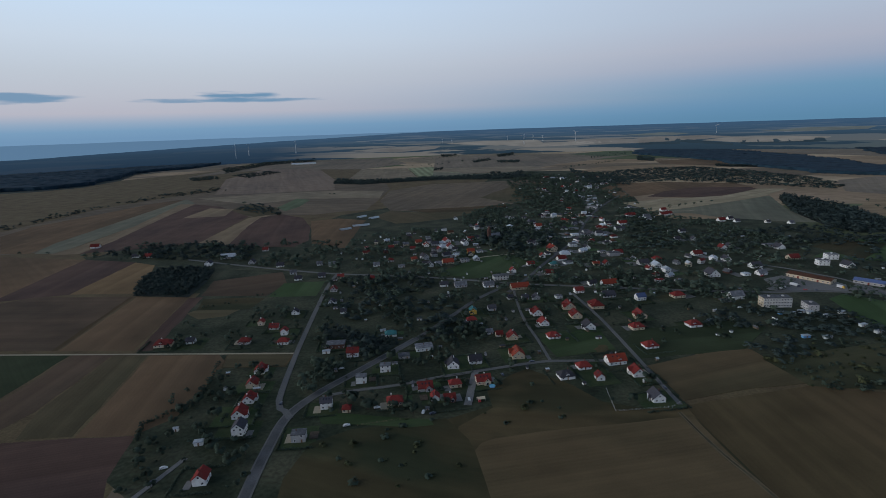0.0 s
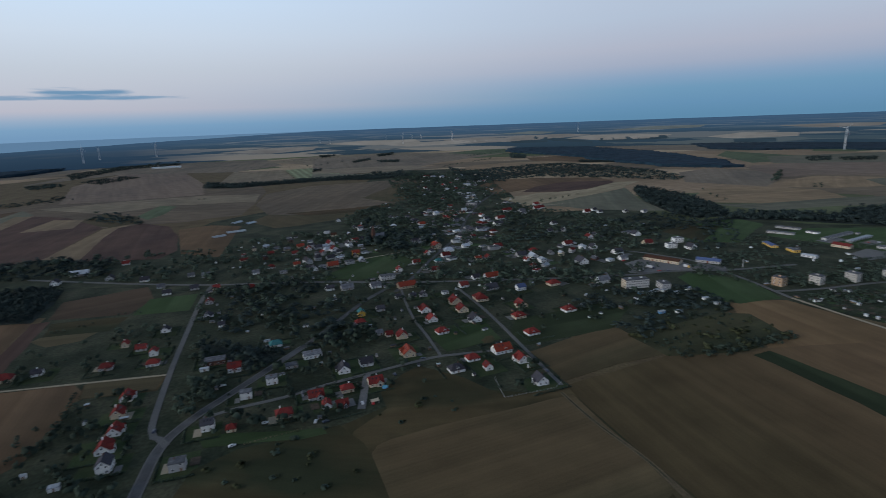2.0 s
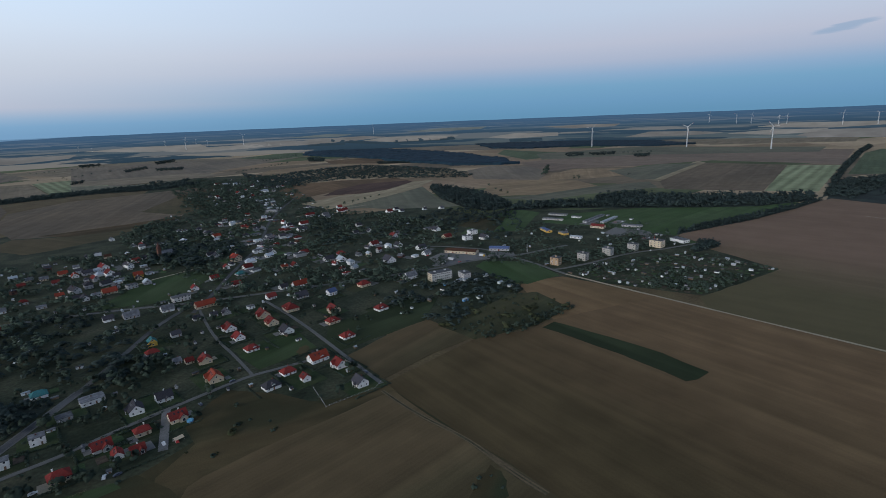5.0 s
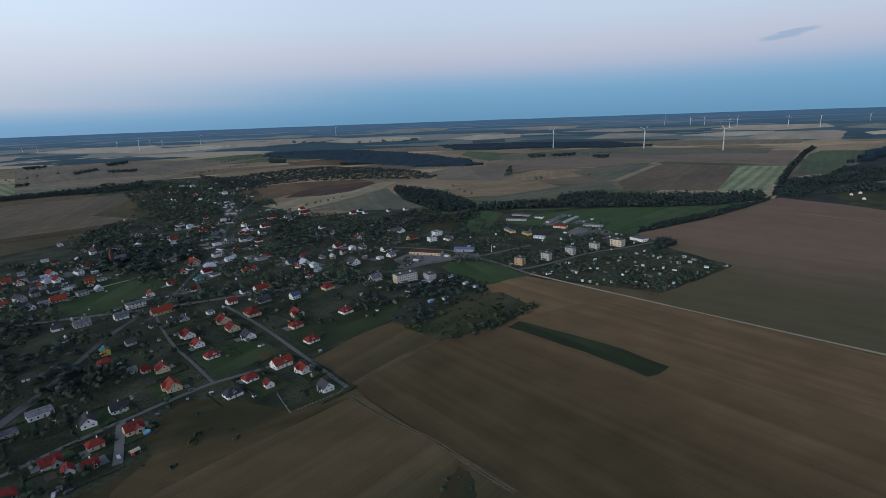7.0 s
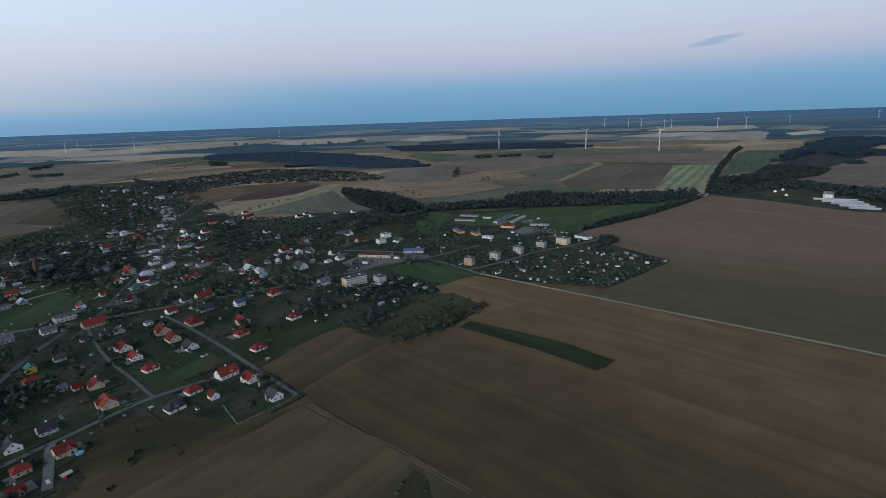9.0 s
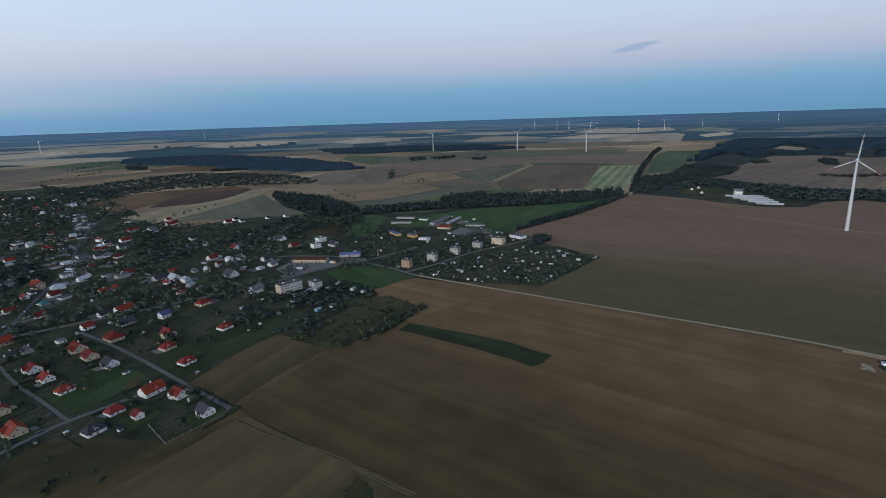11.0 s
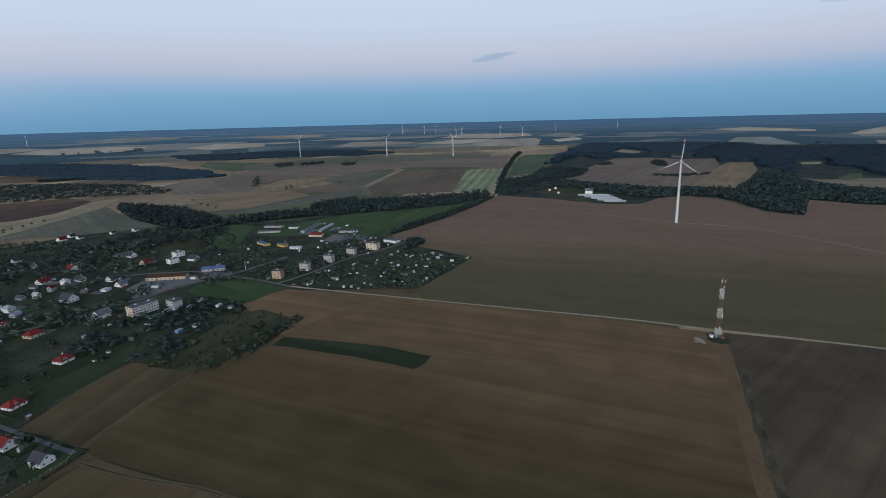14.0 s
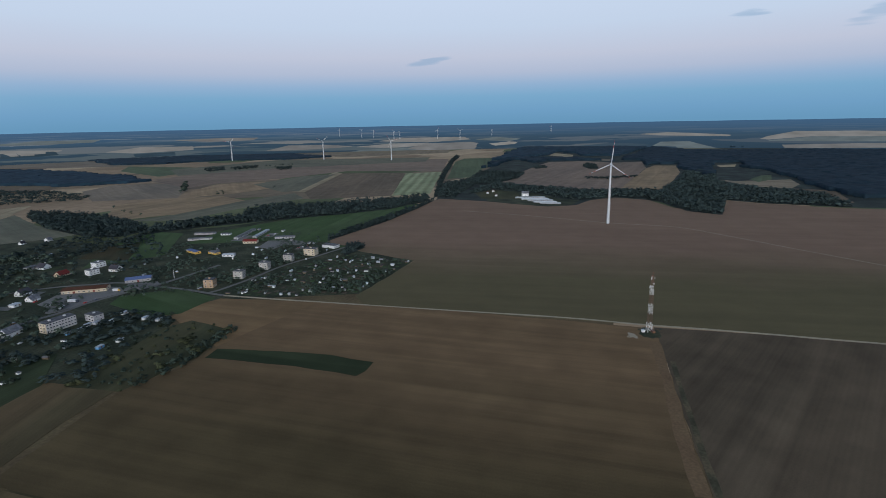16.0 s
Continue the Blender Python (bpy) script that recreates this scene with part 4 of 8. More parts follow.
def tree(x, y, size):
    r = random.Random(int(x * 13 + y * 7))
    t = thing("tree", x, y, r.uniform(0, 360), "dark green broad-leaved tree with an uneven crown", "tree", "village trees")
    k = r.randrange(6)
    wide = r.uniform(0.9, 1.25)
    for name, me in zip(("trunk", "crown"), TREES[k]):
        part(name, me, None, t).scale = (size * wide, size * wide, size)
    return t


def bush(x, y, size, dry=False):
    r = random.Random(int(x * 11 + y * 5))
    ob = new("bush", BUSHES[r.randrange(4)][1 if dry else 0])
    ob.matrix_basis = pose(x, y, 0, 0, 0, r.uniform(0, 360)) @ Matrix.Diagonal((size, size, size * r.uniform(0.7, 1.0), 1))
    return tagged(ob, "dry olive-green shrub in rough grass" if dry else "dark green rounded garden bush", "bush", "bushes")


def planted(name, places, label, material, cone=0.0, sink=0.05, seed=1, crowns=LITE):
    """Many light trees in one object: places of x, y, height, spread."""
    r = random.Random(seed)
    VV, FF, DD, off = [], [], [], 0
    for x, y, h, w in places:
        V, F = r.choice(LITEC if r.random() < cone else FAR if crowns is LITE and math.hypot(x, y) > 650 else crowns)
        a = r.uniform(0, 6.28)
        c, s = math.cos(a), math.sin(a)
        Q = np.empty_like(V)
        Q[:, 0] = (V[:, 0] * c - V[:, 1] * s) * w + x
        Q[:, 1] = (V[:, 0] * s + V[:, 1] * c) * w + y
        Q[:, 2] = (V[:, 2] - 0.12) * h * 1.12 - sink
        VV.append(Q)
        DD.append(round_normals(Q, (x, y, h * 0.3)))
        FF.append(F + off)
        off += len(V)
    ob = new(name, tri_mesh(name, np.concatenate(VV), np.concatenate(FF), material, np.concatenate(DD)))
    return tagged(ob, label, "trees", kind="stuff")


def inside(p, poly):
    hit = False
    for i in range(len(poly)):
        (x0, y0), (x1, y1) = poly[i], poly[i - 1]
        if (y0 > p[1]) != (y1 > p[1]) and p[0] < (x1 - x0) * (p[1] - y0) / (y1 - y0) + x0:
            hit = not hit
    return hit


def fill(poly, spacing, seed, jitter=0.8):
    """Jittered points inside a polygon."""
    r = random.Random(seed)
    xs, ys = [p[0] for p in poly], [p[1] for p in poly]
    out = []
    y = min(ys)
    while y < max(ys):
        x = min(xs)
        while x < max(xs):
            p = (x + r.uniform(-jitter, jitter) * spacing, y + r.uniform(-jitter, jitter) * spacing)
            if inside(p, poly):
                out.append(p)
            x += spacing
        y += spacing
    return out


floors = [0.296]


def wood(label, spacing, height, seed, *poly, cone=0.3, leaf=None, share=1.0):
    """A wood: crowns standing close, taller and lower ones mixed."""
    r = random.Random(seed)
    pl = []
    for p in fill(poly, spacing, seed):
        if r.random() > share or not free(p[0], p[1], 1.0):
            continue
        h = height * r.uniform(0.65, 1.15) * (0.85 + 0.3 * noise.noise((p[0] * 0.01, p[1] * 0.01, seed)))
        pl.append((p[0], p[1], h, spacing * r.uniform(1.15, 1.75)))
    if pl:
        planted("wood", pl, label, leaf or PINE, cone, seed=seed)
    if share == 1:
        floors[0] += 0.001
        sheet("forest_floor", poly, floors[0], 0.2, DUFF, "dark leaf litter under a wood", "grass")


def canopy(label, height, cell, seed, *poly):
    """A far forest seen over its top: a closed, bumpy canopy with a ragged edge."""
    xs, ys = [p[0] for p in poly], [p[1] for p in poly]
    nx, ny = int((max(xs) - min(xs)) / cell) + 2, int((max(ys) - min(ys)) / cell) + 2
    r = random.Random(seed)
    gx = min(xs) + np.arange(nx) * cell
    gy = min(ys) + np.arange(ny) * cell
    idx, V = {}, []
    for i in range(nx):
        for j in range(ny):
            x, y = gx[i] + r.uniform(-0.4, 0.4) * cell, gy[j] + r.uniform(-0.4, 0.4) * cell
            k = noise.noise((x * 0.006, y * 0.006, seed)) * cell * 2.5
            if inside((x + k, y - k), poly):
                idx[i, j] = len(V)
                V.append((x, y, height * r.uniform(0.66, 1.10)))
    rim = {}
    F = []
    for (i, j) in list(idx):
        q = [(i, j), (i + 1, j), (i + 1, j + 1), (i, j + 1)]
        if all(k in idx for k in q):
            a, b, c, d = (idx[k] for k in q)
            F += [(a, b, c), (a, c, d)]
    base = len(V)
    nb = np.array(V)
    count = {}
    for f in F:
        for k in range(3):
            e = (f[k], f[(k + 1) % 3])
            count[e] = 1
    edges = [e for e in count if (e[1], e[0]) not in count]
    low = {}
    for a, b in edges:
        for v in (a, b):
            if v not in low:
                low[v] = len(V)
                V.append((V[v][0] + r.uniform(-1, 1) * cell * 0.2, V[v][1] + r.uniform(-1, 1) * cell * 0.2, -0.5))
        F += [(b, a, low[a]), (b, low[a], low[b])]
    if F:
        ob = new("forest", tri_mesh("forest", np.array(V), np.array(F), CANOPY_HAZED, smooth=True))
        tagged(ob, label, "forest", kind="stuff")


# ---- the land ----
def disc_ground():
    bm = bmesh.new()
    rings = [0, 400, 900, 1900, 3300, 4960]
    n = 96
    prev = [bm.verts.new((0, 0, 0))]
    for rr in rings[1:]:
        row = [bm.verts.new((math.cos(i * 2 * math.pi / n) * rr, math.sin(i * 2 * math.pi / n) * rr, 0)) for i in range(n)]
        for i in range(n):
            j = (i + 1) % n
            if len(prev) == 1:
                bm.faces.new((prev[0], row[i], row[j]))
            else:
                bm.faces.new((prev[i], row[i], row[j], prev[j]))
        prev = row
    me = mesh_of("ground", bm)
    me.materials.append(GROUND)
    return tagged(new("ground", me), "open farmland in brown and green strips reaching to the horizon", "ground", kind="structure")


disc_ground()


def distance():
    """The last kilometres and the sea beyond the coast: a plain glowing slope, haze painted in, that rises to the
    horizon.
    """
    ma, nt, N, L, b = nodes_of("distant_land")
    tc = N("ShaderNodeTexCoord").outputs["Object"]
    sp = N("ShaderNodeSeparateXYZ")
    L(tc, sp.inputs[0])
    at = N("ShaderNodeMath")
    at.operation = "ARCTAN2"
    L(sp.outputs["Y"], at.inputs[0])
    L(sp.outputs["X"], at.inputs[1])

    def blend(fac, one, two):
        x = N("ShaderNodeMixRGB")
        for i, v in enumerate((fac, one, two)):
            if isinstance(v, tuple):
                x.inputs[i].default_value = (*v, 1)
            else:
                L(v, x.inputs[i])
        return x.outputs[0]
    # where the line of sight over each height meets the ground: the pattern lies flat and closes up towards the horizon
    away = N("ShaderNodeMath")
    away.operation, away.inputs[0].default_value = "SUBTRACT", 173.0
    L(sp.outputs["Z"], away.inputs[1])
    reach = N("ShaderNodeMath")
    reach.operation, reach.inputs[0].default_value = "DIVIDE", 173.0
    L(away.outputs[0], reach.inputs[1])
    flat = N("ShaderNodeCombineXYZ")
    L(sp.outputs["X"], flat.inputs[0])
    L(sp.outputs["Y"], flat.inputs[1])
    onland = N("ShaderNodeVectorMath")
    onland.operation = "SCALE"
    L(flat.outputs[0], onland.inputs[0])
    L(reach.outputs[0], onland.inputs["Scale"])
    spot = onland.outputs[0]
    mp = N("ShaderNodeMapping")
    mp.inputs["Rotation"].default_value = (0, 0, radians(28))
    mp.inputs["Scale"].default_value = (1 / 1250, 1 / 900, 1)
    L(spot, mp.inputs[0])
    vo = N("ShaderNodeTexVoronoi")
    vo.voronoi_dimensions, vo.distance = "2D", "CHEBYCHEV"
    vo.inputs["Scale"].default_value = 1
    L(mp.outputs[0], vo.inputs["Vector"])
    se = N("ShaderNodeSeparateColor")
    L(vo.outputs["Color"], se.inputs[0])
    tone = N("ShaderNodeValToRGB")
    tone.color_ramp.interpolation = "CONSTANT"
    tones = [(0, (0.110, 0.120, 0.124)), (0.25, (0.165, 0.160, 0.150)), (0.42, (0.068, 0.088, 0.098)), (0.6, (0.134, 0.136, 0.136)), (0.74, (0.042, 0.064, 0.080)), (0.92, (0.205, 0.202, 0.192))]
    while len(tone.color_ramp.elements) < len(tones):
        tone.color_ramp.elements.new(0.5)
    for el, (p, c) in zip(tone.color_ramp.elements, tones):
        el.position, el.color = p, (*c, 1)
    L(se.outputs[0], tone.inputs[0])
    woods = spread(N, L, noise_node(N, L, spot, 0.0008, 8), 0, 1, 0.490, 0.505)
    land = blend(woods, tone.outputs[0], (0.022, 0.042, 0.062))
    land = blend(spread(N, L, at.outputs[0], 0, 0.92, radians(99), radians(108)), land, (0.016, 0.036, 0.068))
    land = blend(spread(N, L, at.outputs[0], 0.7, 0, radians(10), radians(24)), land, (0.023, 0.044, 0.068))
    # blue air haze painted over the land, thicker with height
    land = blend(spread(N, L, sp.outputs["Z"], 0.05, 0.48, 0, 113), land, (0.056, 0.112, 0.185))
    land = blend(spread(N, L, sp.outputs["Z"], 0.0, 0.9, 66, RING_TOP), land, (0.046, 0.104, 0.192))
    shore = N("ShaderNodeMath")
    shore.operation = "GREATER_THAN"
    lim = spread(N, L, at.outputs[0], RING_TOP + 1, RING_TOP * 0.46, radians(SEA_EAST), radians(SEA_WEST))
    jag = N("ShaderNodeMath")
    jag.operation, jag.inputs[1].default_value = "MULTIPLY_ADD", 6
    L(noise_node(N, L, tc, 0.01), jag.inputs[0])
    L(lim, jag.inputs[2])
    L(sp.outputs["Z"], shore.inputs[0])
    L(jag.outputs[0], shore.inputs[1])
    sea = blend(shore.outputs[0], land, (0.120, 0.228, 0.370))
    # emitted colour: the slope glows by itself and takes no light
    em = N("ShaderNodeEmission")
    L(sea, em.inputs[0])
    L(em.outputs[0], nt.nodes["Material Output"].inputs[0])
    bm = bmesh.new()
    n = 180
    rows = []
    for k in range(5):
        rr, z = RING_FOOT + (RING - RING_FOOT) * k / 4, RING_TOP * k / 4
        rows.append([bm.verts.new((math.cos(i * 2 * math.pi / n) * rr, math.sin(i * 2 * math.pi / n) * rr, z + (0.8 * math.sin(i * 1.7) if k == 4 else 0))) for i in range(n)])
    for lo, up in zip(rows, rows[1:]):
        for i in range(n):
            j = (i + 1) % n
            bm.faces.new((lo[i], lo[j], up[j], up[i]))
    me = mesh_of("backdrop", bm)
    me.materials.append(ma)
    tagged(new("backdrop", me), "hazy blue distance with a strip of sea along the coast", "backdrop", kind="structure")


RING_FOOT, RING, RING_TOP, SEA_EAST, SEA_WEST = 3500.0, 4420.0, 150.0, 88.0, 128.0
distance()


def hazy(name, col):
    """A far field or wood with the air haze painted into its colour; it glows as part of the distance."""
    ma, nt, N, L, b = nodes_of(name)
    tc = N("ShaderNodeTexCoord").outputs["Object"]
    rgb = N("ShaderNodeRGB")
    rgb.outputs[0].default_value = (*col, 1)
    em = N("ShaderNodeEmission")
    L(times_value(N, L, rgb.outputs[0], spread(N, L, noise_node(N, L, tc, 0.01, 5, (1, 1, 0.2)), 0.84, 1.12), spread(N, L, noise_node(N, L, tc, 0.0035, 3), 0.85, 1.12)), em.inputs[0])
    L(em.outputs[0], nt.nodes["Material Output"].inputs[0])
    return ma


# emitted tones, already greyed and blued by painted haze
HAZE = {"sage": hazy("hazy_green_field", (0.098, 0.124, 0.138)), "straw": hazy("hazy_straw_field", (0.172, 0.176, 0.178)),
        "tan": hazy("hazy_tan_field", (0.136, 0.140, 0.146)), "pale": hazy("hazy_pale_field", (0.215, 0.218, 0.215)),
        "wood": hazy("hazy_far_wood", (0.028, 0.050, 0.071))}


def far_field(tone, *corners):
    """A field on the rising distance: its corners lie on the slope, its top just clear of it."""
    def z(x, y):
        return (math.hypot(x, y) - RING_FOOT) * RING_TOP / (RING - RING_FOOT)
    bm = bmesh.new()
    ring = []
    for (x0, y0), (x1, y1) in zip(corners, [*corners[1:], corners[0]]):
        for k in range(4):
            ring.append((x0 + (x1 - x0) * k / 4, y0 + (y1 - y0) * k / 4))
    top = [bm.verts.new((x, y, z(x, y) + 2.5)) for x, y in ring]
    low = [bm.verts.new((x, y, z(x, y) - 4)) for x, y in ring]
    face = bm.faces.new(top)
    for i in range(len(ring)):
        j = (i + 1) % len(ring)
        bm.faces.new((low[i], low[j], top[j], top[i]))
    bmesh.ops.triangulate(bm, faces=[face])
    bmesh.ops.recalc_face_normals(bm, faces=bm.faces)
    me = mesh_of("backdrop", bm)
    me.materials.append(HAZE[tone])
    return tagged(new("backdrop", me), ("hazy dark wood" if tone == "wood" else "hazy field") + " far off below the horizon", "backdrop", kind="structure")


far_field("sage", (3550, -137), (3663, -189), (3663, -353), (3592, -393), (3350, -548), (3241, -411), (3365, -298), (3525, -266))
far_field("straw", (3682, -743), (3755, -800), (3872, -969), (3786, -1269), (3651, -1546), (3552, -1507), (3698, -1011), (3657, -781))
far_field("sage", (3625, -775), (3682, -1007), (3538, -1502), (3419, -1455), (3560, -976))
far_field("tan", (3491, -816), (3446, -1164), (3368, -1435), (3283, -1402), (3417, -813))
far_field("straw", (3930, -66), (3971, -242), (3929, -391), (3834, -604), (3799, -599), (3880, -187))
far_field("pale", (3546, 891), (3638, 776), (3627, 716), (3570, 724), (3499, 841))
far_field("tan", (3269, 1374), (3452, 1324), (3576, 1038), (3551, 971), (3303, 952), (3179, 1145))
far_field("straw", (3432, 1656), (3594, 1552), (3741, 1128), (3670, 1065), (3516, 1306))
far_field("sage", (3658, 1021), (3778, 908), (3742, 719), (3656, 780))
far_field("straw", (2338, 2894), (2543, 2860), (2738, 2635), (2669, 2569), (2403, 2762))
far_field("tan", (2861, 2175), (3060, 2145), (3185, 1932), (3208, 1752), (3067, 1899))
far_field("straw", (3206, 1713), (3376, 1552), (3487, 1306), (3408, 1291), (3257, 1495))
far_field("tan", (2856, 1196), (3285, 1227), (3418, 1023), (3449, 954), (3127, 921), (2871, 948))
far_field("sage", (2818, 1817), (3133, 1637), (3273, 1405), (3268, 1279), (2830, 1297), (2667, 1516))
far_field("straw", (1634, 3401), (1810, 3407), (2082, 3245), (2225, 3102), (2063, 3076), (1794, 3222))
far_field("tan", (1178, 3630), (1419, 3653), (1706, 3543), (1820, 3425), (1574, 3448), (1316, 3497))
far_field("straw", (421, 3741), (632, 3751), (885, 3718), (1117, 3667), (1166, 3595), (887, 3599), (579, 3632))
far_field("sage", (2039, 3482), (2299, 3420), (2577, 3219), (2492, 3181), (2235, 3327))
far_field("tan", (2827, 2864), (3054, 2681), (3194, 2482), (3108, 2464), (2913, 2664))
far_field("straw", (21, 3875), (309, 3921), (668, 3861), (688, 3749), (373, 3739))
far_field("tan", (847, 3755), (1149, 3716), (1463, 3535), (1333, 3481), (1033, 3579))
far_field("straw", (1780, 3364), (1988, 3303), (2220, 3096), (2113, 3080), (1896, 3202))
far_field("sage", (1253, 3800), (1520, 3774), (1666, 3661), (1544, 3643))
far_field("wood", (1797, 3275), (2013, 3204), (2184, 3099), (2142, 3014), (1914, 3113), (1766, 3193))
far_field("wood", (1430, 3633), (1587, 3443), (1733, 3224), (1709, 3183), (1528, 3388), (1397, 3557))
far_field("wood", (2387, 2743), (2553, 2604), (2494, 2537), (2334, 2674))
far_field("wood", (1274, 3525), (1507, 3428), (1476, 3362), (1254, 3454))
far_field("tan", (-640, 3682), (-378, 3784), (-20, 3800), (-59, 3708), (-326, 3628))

# ---- village ground and fields ----
sheet("rough_grass", [(142.1, 379), (233, 388), (319, 475), (443, 431), (513, 346), (515, 15.4), (243.2, -6.4), (35.8, 213.8), (-62.7, 370), (-37.1, 406), (48.6, 360)], 0.030, 0.1, EDGE, "dull brown-green grass margins between fields", "grass")
sheet("grass", [(319, 475), (416, 598), (581, 759), (684, 767), (737, 669), (892, 586), (704, 404), (611, 258.6), (471, 257.3), (411, 393)], 0.034, 0.1, VERGE, "mown and rough grass round the estate and allotments", "grass")
sheet("rough_grass", [(-2628, 2218), (-1391, 2218), (-1097, 2706), (-495, 2554), (248.3, 2107), (216.3, 1449), (71.7, 1111), (-151, 776), (-247, 660), (-991, 809)], 0.038, 0.1, EDGE, "dull brown-green grass margins between western fields", "grass")
sheet("rough_grass", [(-1070, 878), (-554, 794), (-311, 621), (-195.8, 660), (-140.8, 604), (-124.2, 366), (-186.9, 317), (-171.5, 217.6), (-277.8, 188.2)], 0.042, 0.1, EDGE, "dull brown-green grass margins between western fields", "grass")
sheet("grass", [(-160, 225.3), (-185.6, 244.5), (-198.4, 342), (-171.5, 378), (-261.1, 408), (-281.6, 573), (-366, 581), (-556, 783), (-297, 804), (-222.7, 1112), (46.1, 1370), (227.8, 2115), (530, 2003), (466, 1326), (396, 1025), (588, 1027), (582, 846), (576, 755), (524, 596), (349, 387), (238.1, 338), (198.4, 393), (139.5, 299.5), (20.5, 289.3), (15.4, 222.7)], 0.046, 0.1, VERGE, "rough dark green grass and gardens of the village", "grass")
sheet("grass", [(-538, 755), (-518, 852), (-415, 891), (-289.3, 836), (-177.9, 872), (-111.4, 678), (-126.7, 603), (-249.6, 667), (-376, 695)], 0.050, 0.1, VERGE, "dark green gardens of the western hamlet", "grass")
sheet("forest_floor", [(1133, 414), (1110, 315), (1080, 198), (1088, 98), (1212, 50), (1242, -8), (1203, -63), (1081, -105), (1051, -161), (1258, -198), (1231, -262), (1212, -342), (1201, -417), (1225, -730), (3080, -1784), (3485, -739), (3501, 674), (2126, 513), (1583, 464), (1465, 512)], 0.054, 0.1, DUFF, "dark forest floor under the wide eastern forest", "grass")
sheet("grass", [(1290, 343), (1355, 284), (1260, 180), (1190, 101), (1124, 108), (1090, 156), (1104, 217), (1134, 294)], 0.058, 0.1, VERGE, "rough grass of the poultry farm", "grass")
sheet("forest_floor", [(-2280, 1954), (-1542, 1828), (-1431, 1864), (-1352, 1985), (-1373, 2254), (-1497, 2578), (-1354, 2797), (-1344, 3296), (-1124, 3378), (-822, 3464), (-537, 3519), (-534, 3520), (-2683, 2340)], 0.056, 0.1, DUFF, "dark ground under the coastal forest", "grass")
field("brown", 135, (-879, 844), (-538, 763), (-513, 562), (-554, 515))
field("ploughed", 97, (-538, 763), (-447, 735), (-438, 584), (-513, 562))
field("russet", 93, (-447, 735), (-408, 714), (-358, 580), (-438, 584))
field("dark", 176, (-563, 499), (-474, 577), (-353, 567), (-334, 418), (-491, 429))
field("brown", 97, (-332, 417), (-350, 565), (-288, 559), (-266, 414))
field("ploughed", 98, (-263, 412), (-287, 556), (-271, 559), (-250, 413))
field("umber", 97, (-339, 418), (-358, 566), (-353, 565), (-334, 418))
field("dark", 24, (-276, 563), (-287, 623), (-212, 656), (-191, 603), (-201, 556))
field("green", 93, (-195, 603), (-147, 607), (-144, 550), (-197, 552))
field("meadow", 2, (-258, 510), (-268, 551), (-219, 552), (-199, 548), (-204, 512))
field("olive", 179, (-264, 504), (-260, 513), (-213, 512), (-220, 493), (-244, 486))
field("deep", 135, (-457, 420), (-315, 409), (-315, 336), (-325, 286))
field("dark", 92, (-313, 409), (-278, 407), (-275, 316), (-281, 295), (-288, 247), (-319, 280), (-311, 331))
field("olive", 99, (-277, 407), (-248, 403), (-229, 285), (-262, 283), (-273, 316))
field("brown", 99, (-246, 403), (-188, 400), (-178, 387), (-174, 340), (-176, 303), (-191, 285), (-227, 284))
field("ploughed", 15, (-283, 243), (-268, 280), (-227, 283), (-190, 284), (-182, 243), (-171, 221), (-243, 202))
field("umber", 0, (-176, 375), (-181, 398), (-126, 398), (-126, 373))
field("olive", 177, (-180.5, 401), (-126.7, 398), (-128, 376), (-175.4, 376))
field("fallow", 36, (-886, 1030), (-885, 1118), (-882, 1345), (-843, 1486), (-724, 1749), (-414, 1977), (-213, 1866), (-165, 1588), (-171, 1325), (-178, 1193), (-280, 1133), (-427, 1132), (-653, 1354), (-653, 1117), (-628, 827), (-709, 815))
field("pink", 108, (-694, 1589), (-880, 2136), (-899, 2680), (-653, 2726), (-410, 1975), (-339, 1623), (-522, 1585))
field("straw", 142, (-705, 1501), (-517, 1570), (-333, 1591), (-178, 1548), (-173, 1392), (-345, 1412), (-502, 1340))
field("fallow", 166, (-479, 1315), (-394, 1424), (-176, 1370), (-178, 1176), (-284, 1149), (-352, 1147), (-408, 1225))
field("pasture", 89, (-405, 1260), (-402, 1426), (-356, 1391), (-353, 1267), (-367, 1199))
field("olive", 141, (-516, 1213), (-502, 1340), (-405, 1260), (-363, 1165), (-414, 1129))
field("brown", 95, (-716, 824), (-844, 979), (-862, 1087), (-832, 1203), (-790, 1416), (-735, 1496), (-698, 1091), (-683, 918), (-665, 817))
field("sage", 95, (-655, 816), (-681, 895), (-698, 1091), (-735, 1496), (-667, 1399), (-632, 1060), (-618, 814))
field("ochre", 101, (-624, 804), (-618, 868), (-632, 1060), (-698, 1385), (-656, 1375), (-624, 1155), (-580, 898), (-576, 805))
field("ploughed", 93, (-576, 805), (-580, 898), (-624, 1155), (-656, 1375), (-564, 1314), (-427, 1132), (-414, 864), (-482, 831), (-531, 818))
field("ochre", 91, (-575, 1138), (-578, 1288), (-507, 1255), (-487, 1151))
field("ochre", 92, (-414, 864), (-421, 1116), (-385, 1154), (-381, 1003), (-354, 838))
field("ploughed", 100, (-353, 829), (-386, 1016), (-396, 1118), (-359, 1149), (-299, 1092), (-256, 981), (-228, 854), (-239, 804))
field("brown", 91, (-216, 826), (-271, 1046), (-219, 1070), (-159, 1038), (-156, 785))
field("fallow", 72, (-165, 1323), (-161, 1543), (-49, 1682), (208, 1725), (330, 1741), (198, 1343), (150, 1191), (74, 1122), (-35, 1114), (-123, 1156))
field("umber", 5, (-86, 1156), (52, 1169), (151, 1200), (147, 1174), (61, 1109), (-34, 1098))
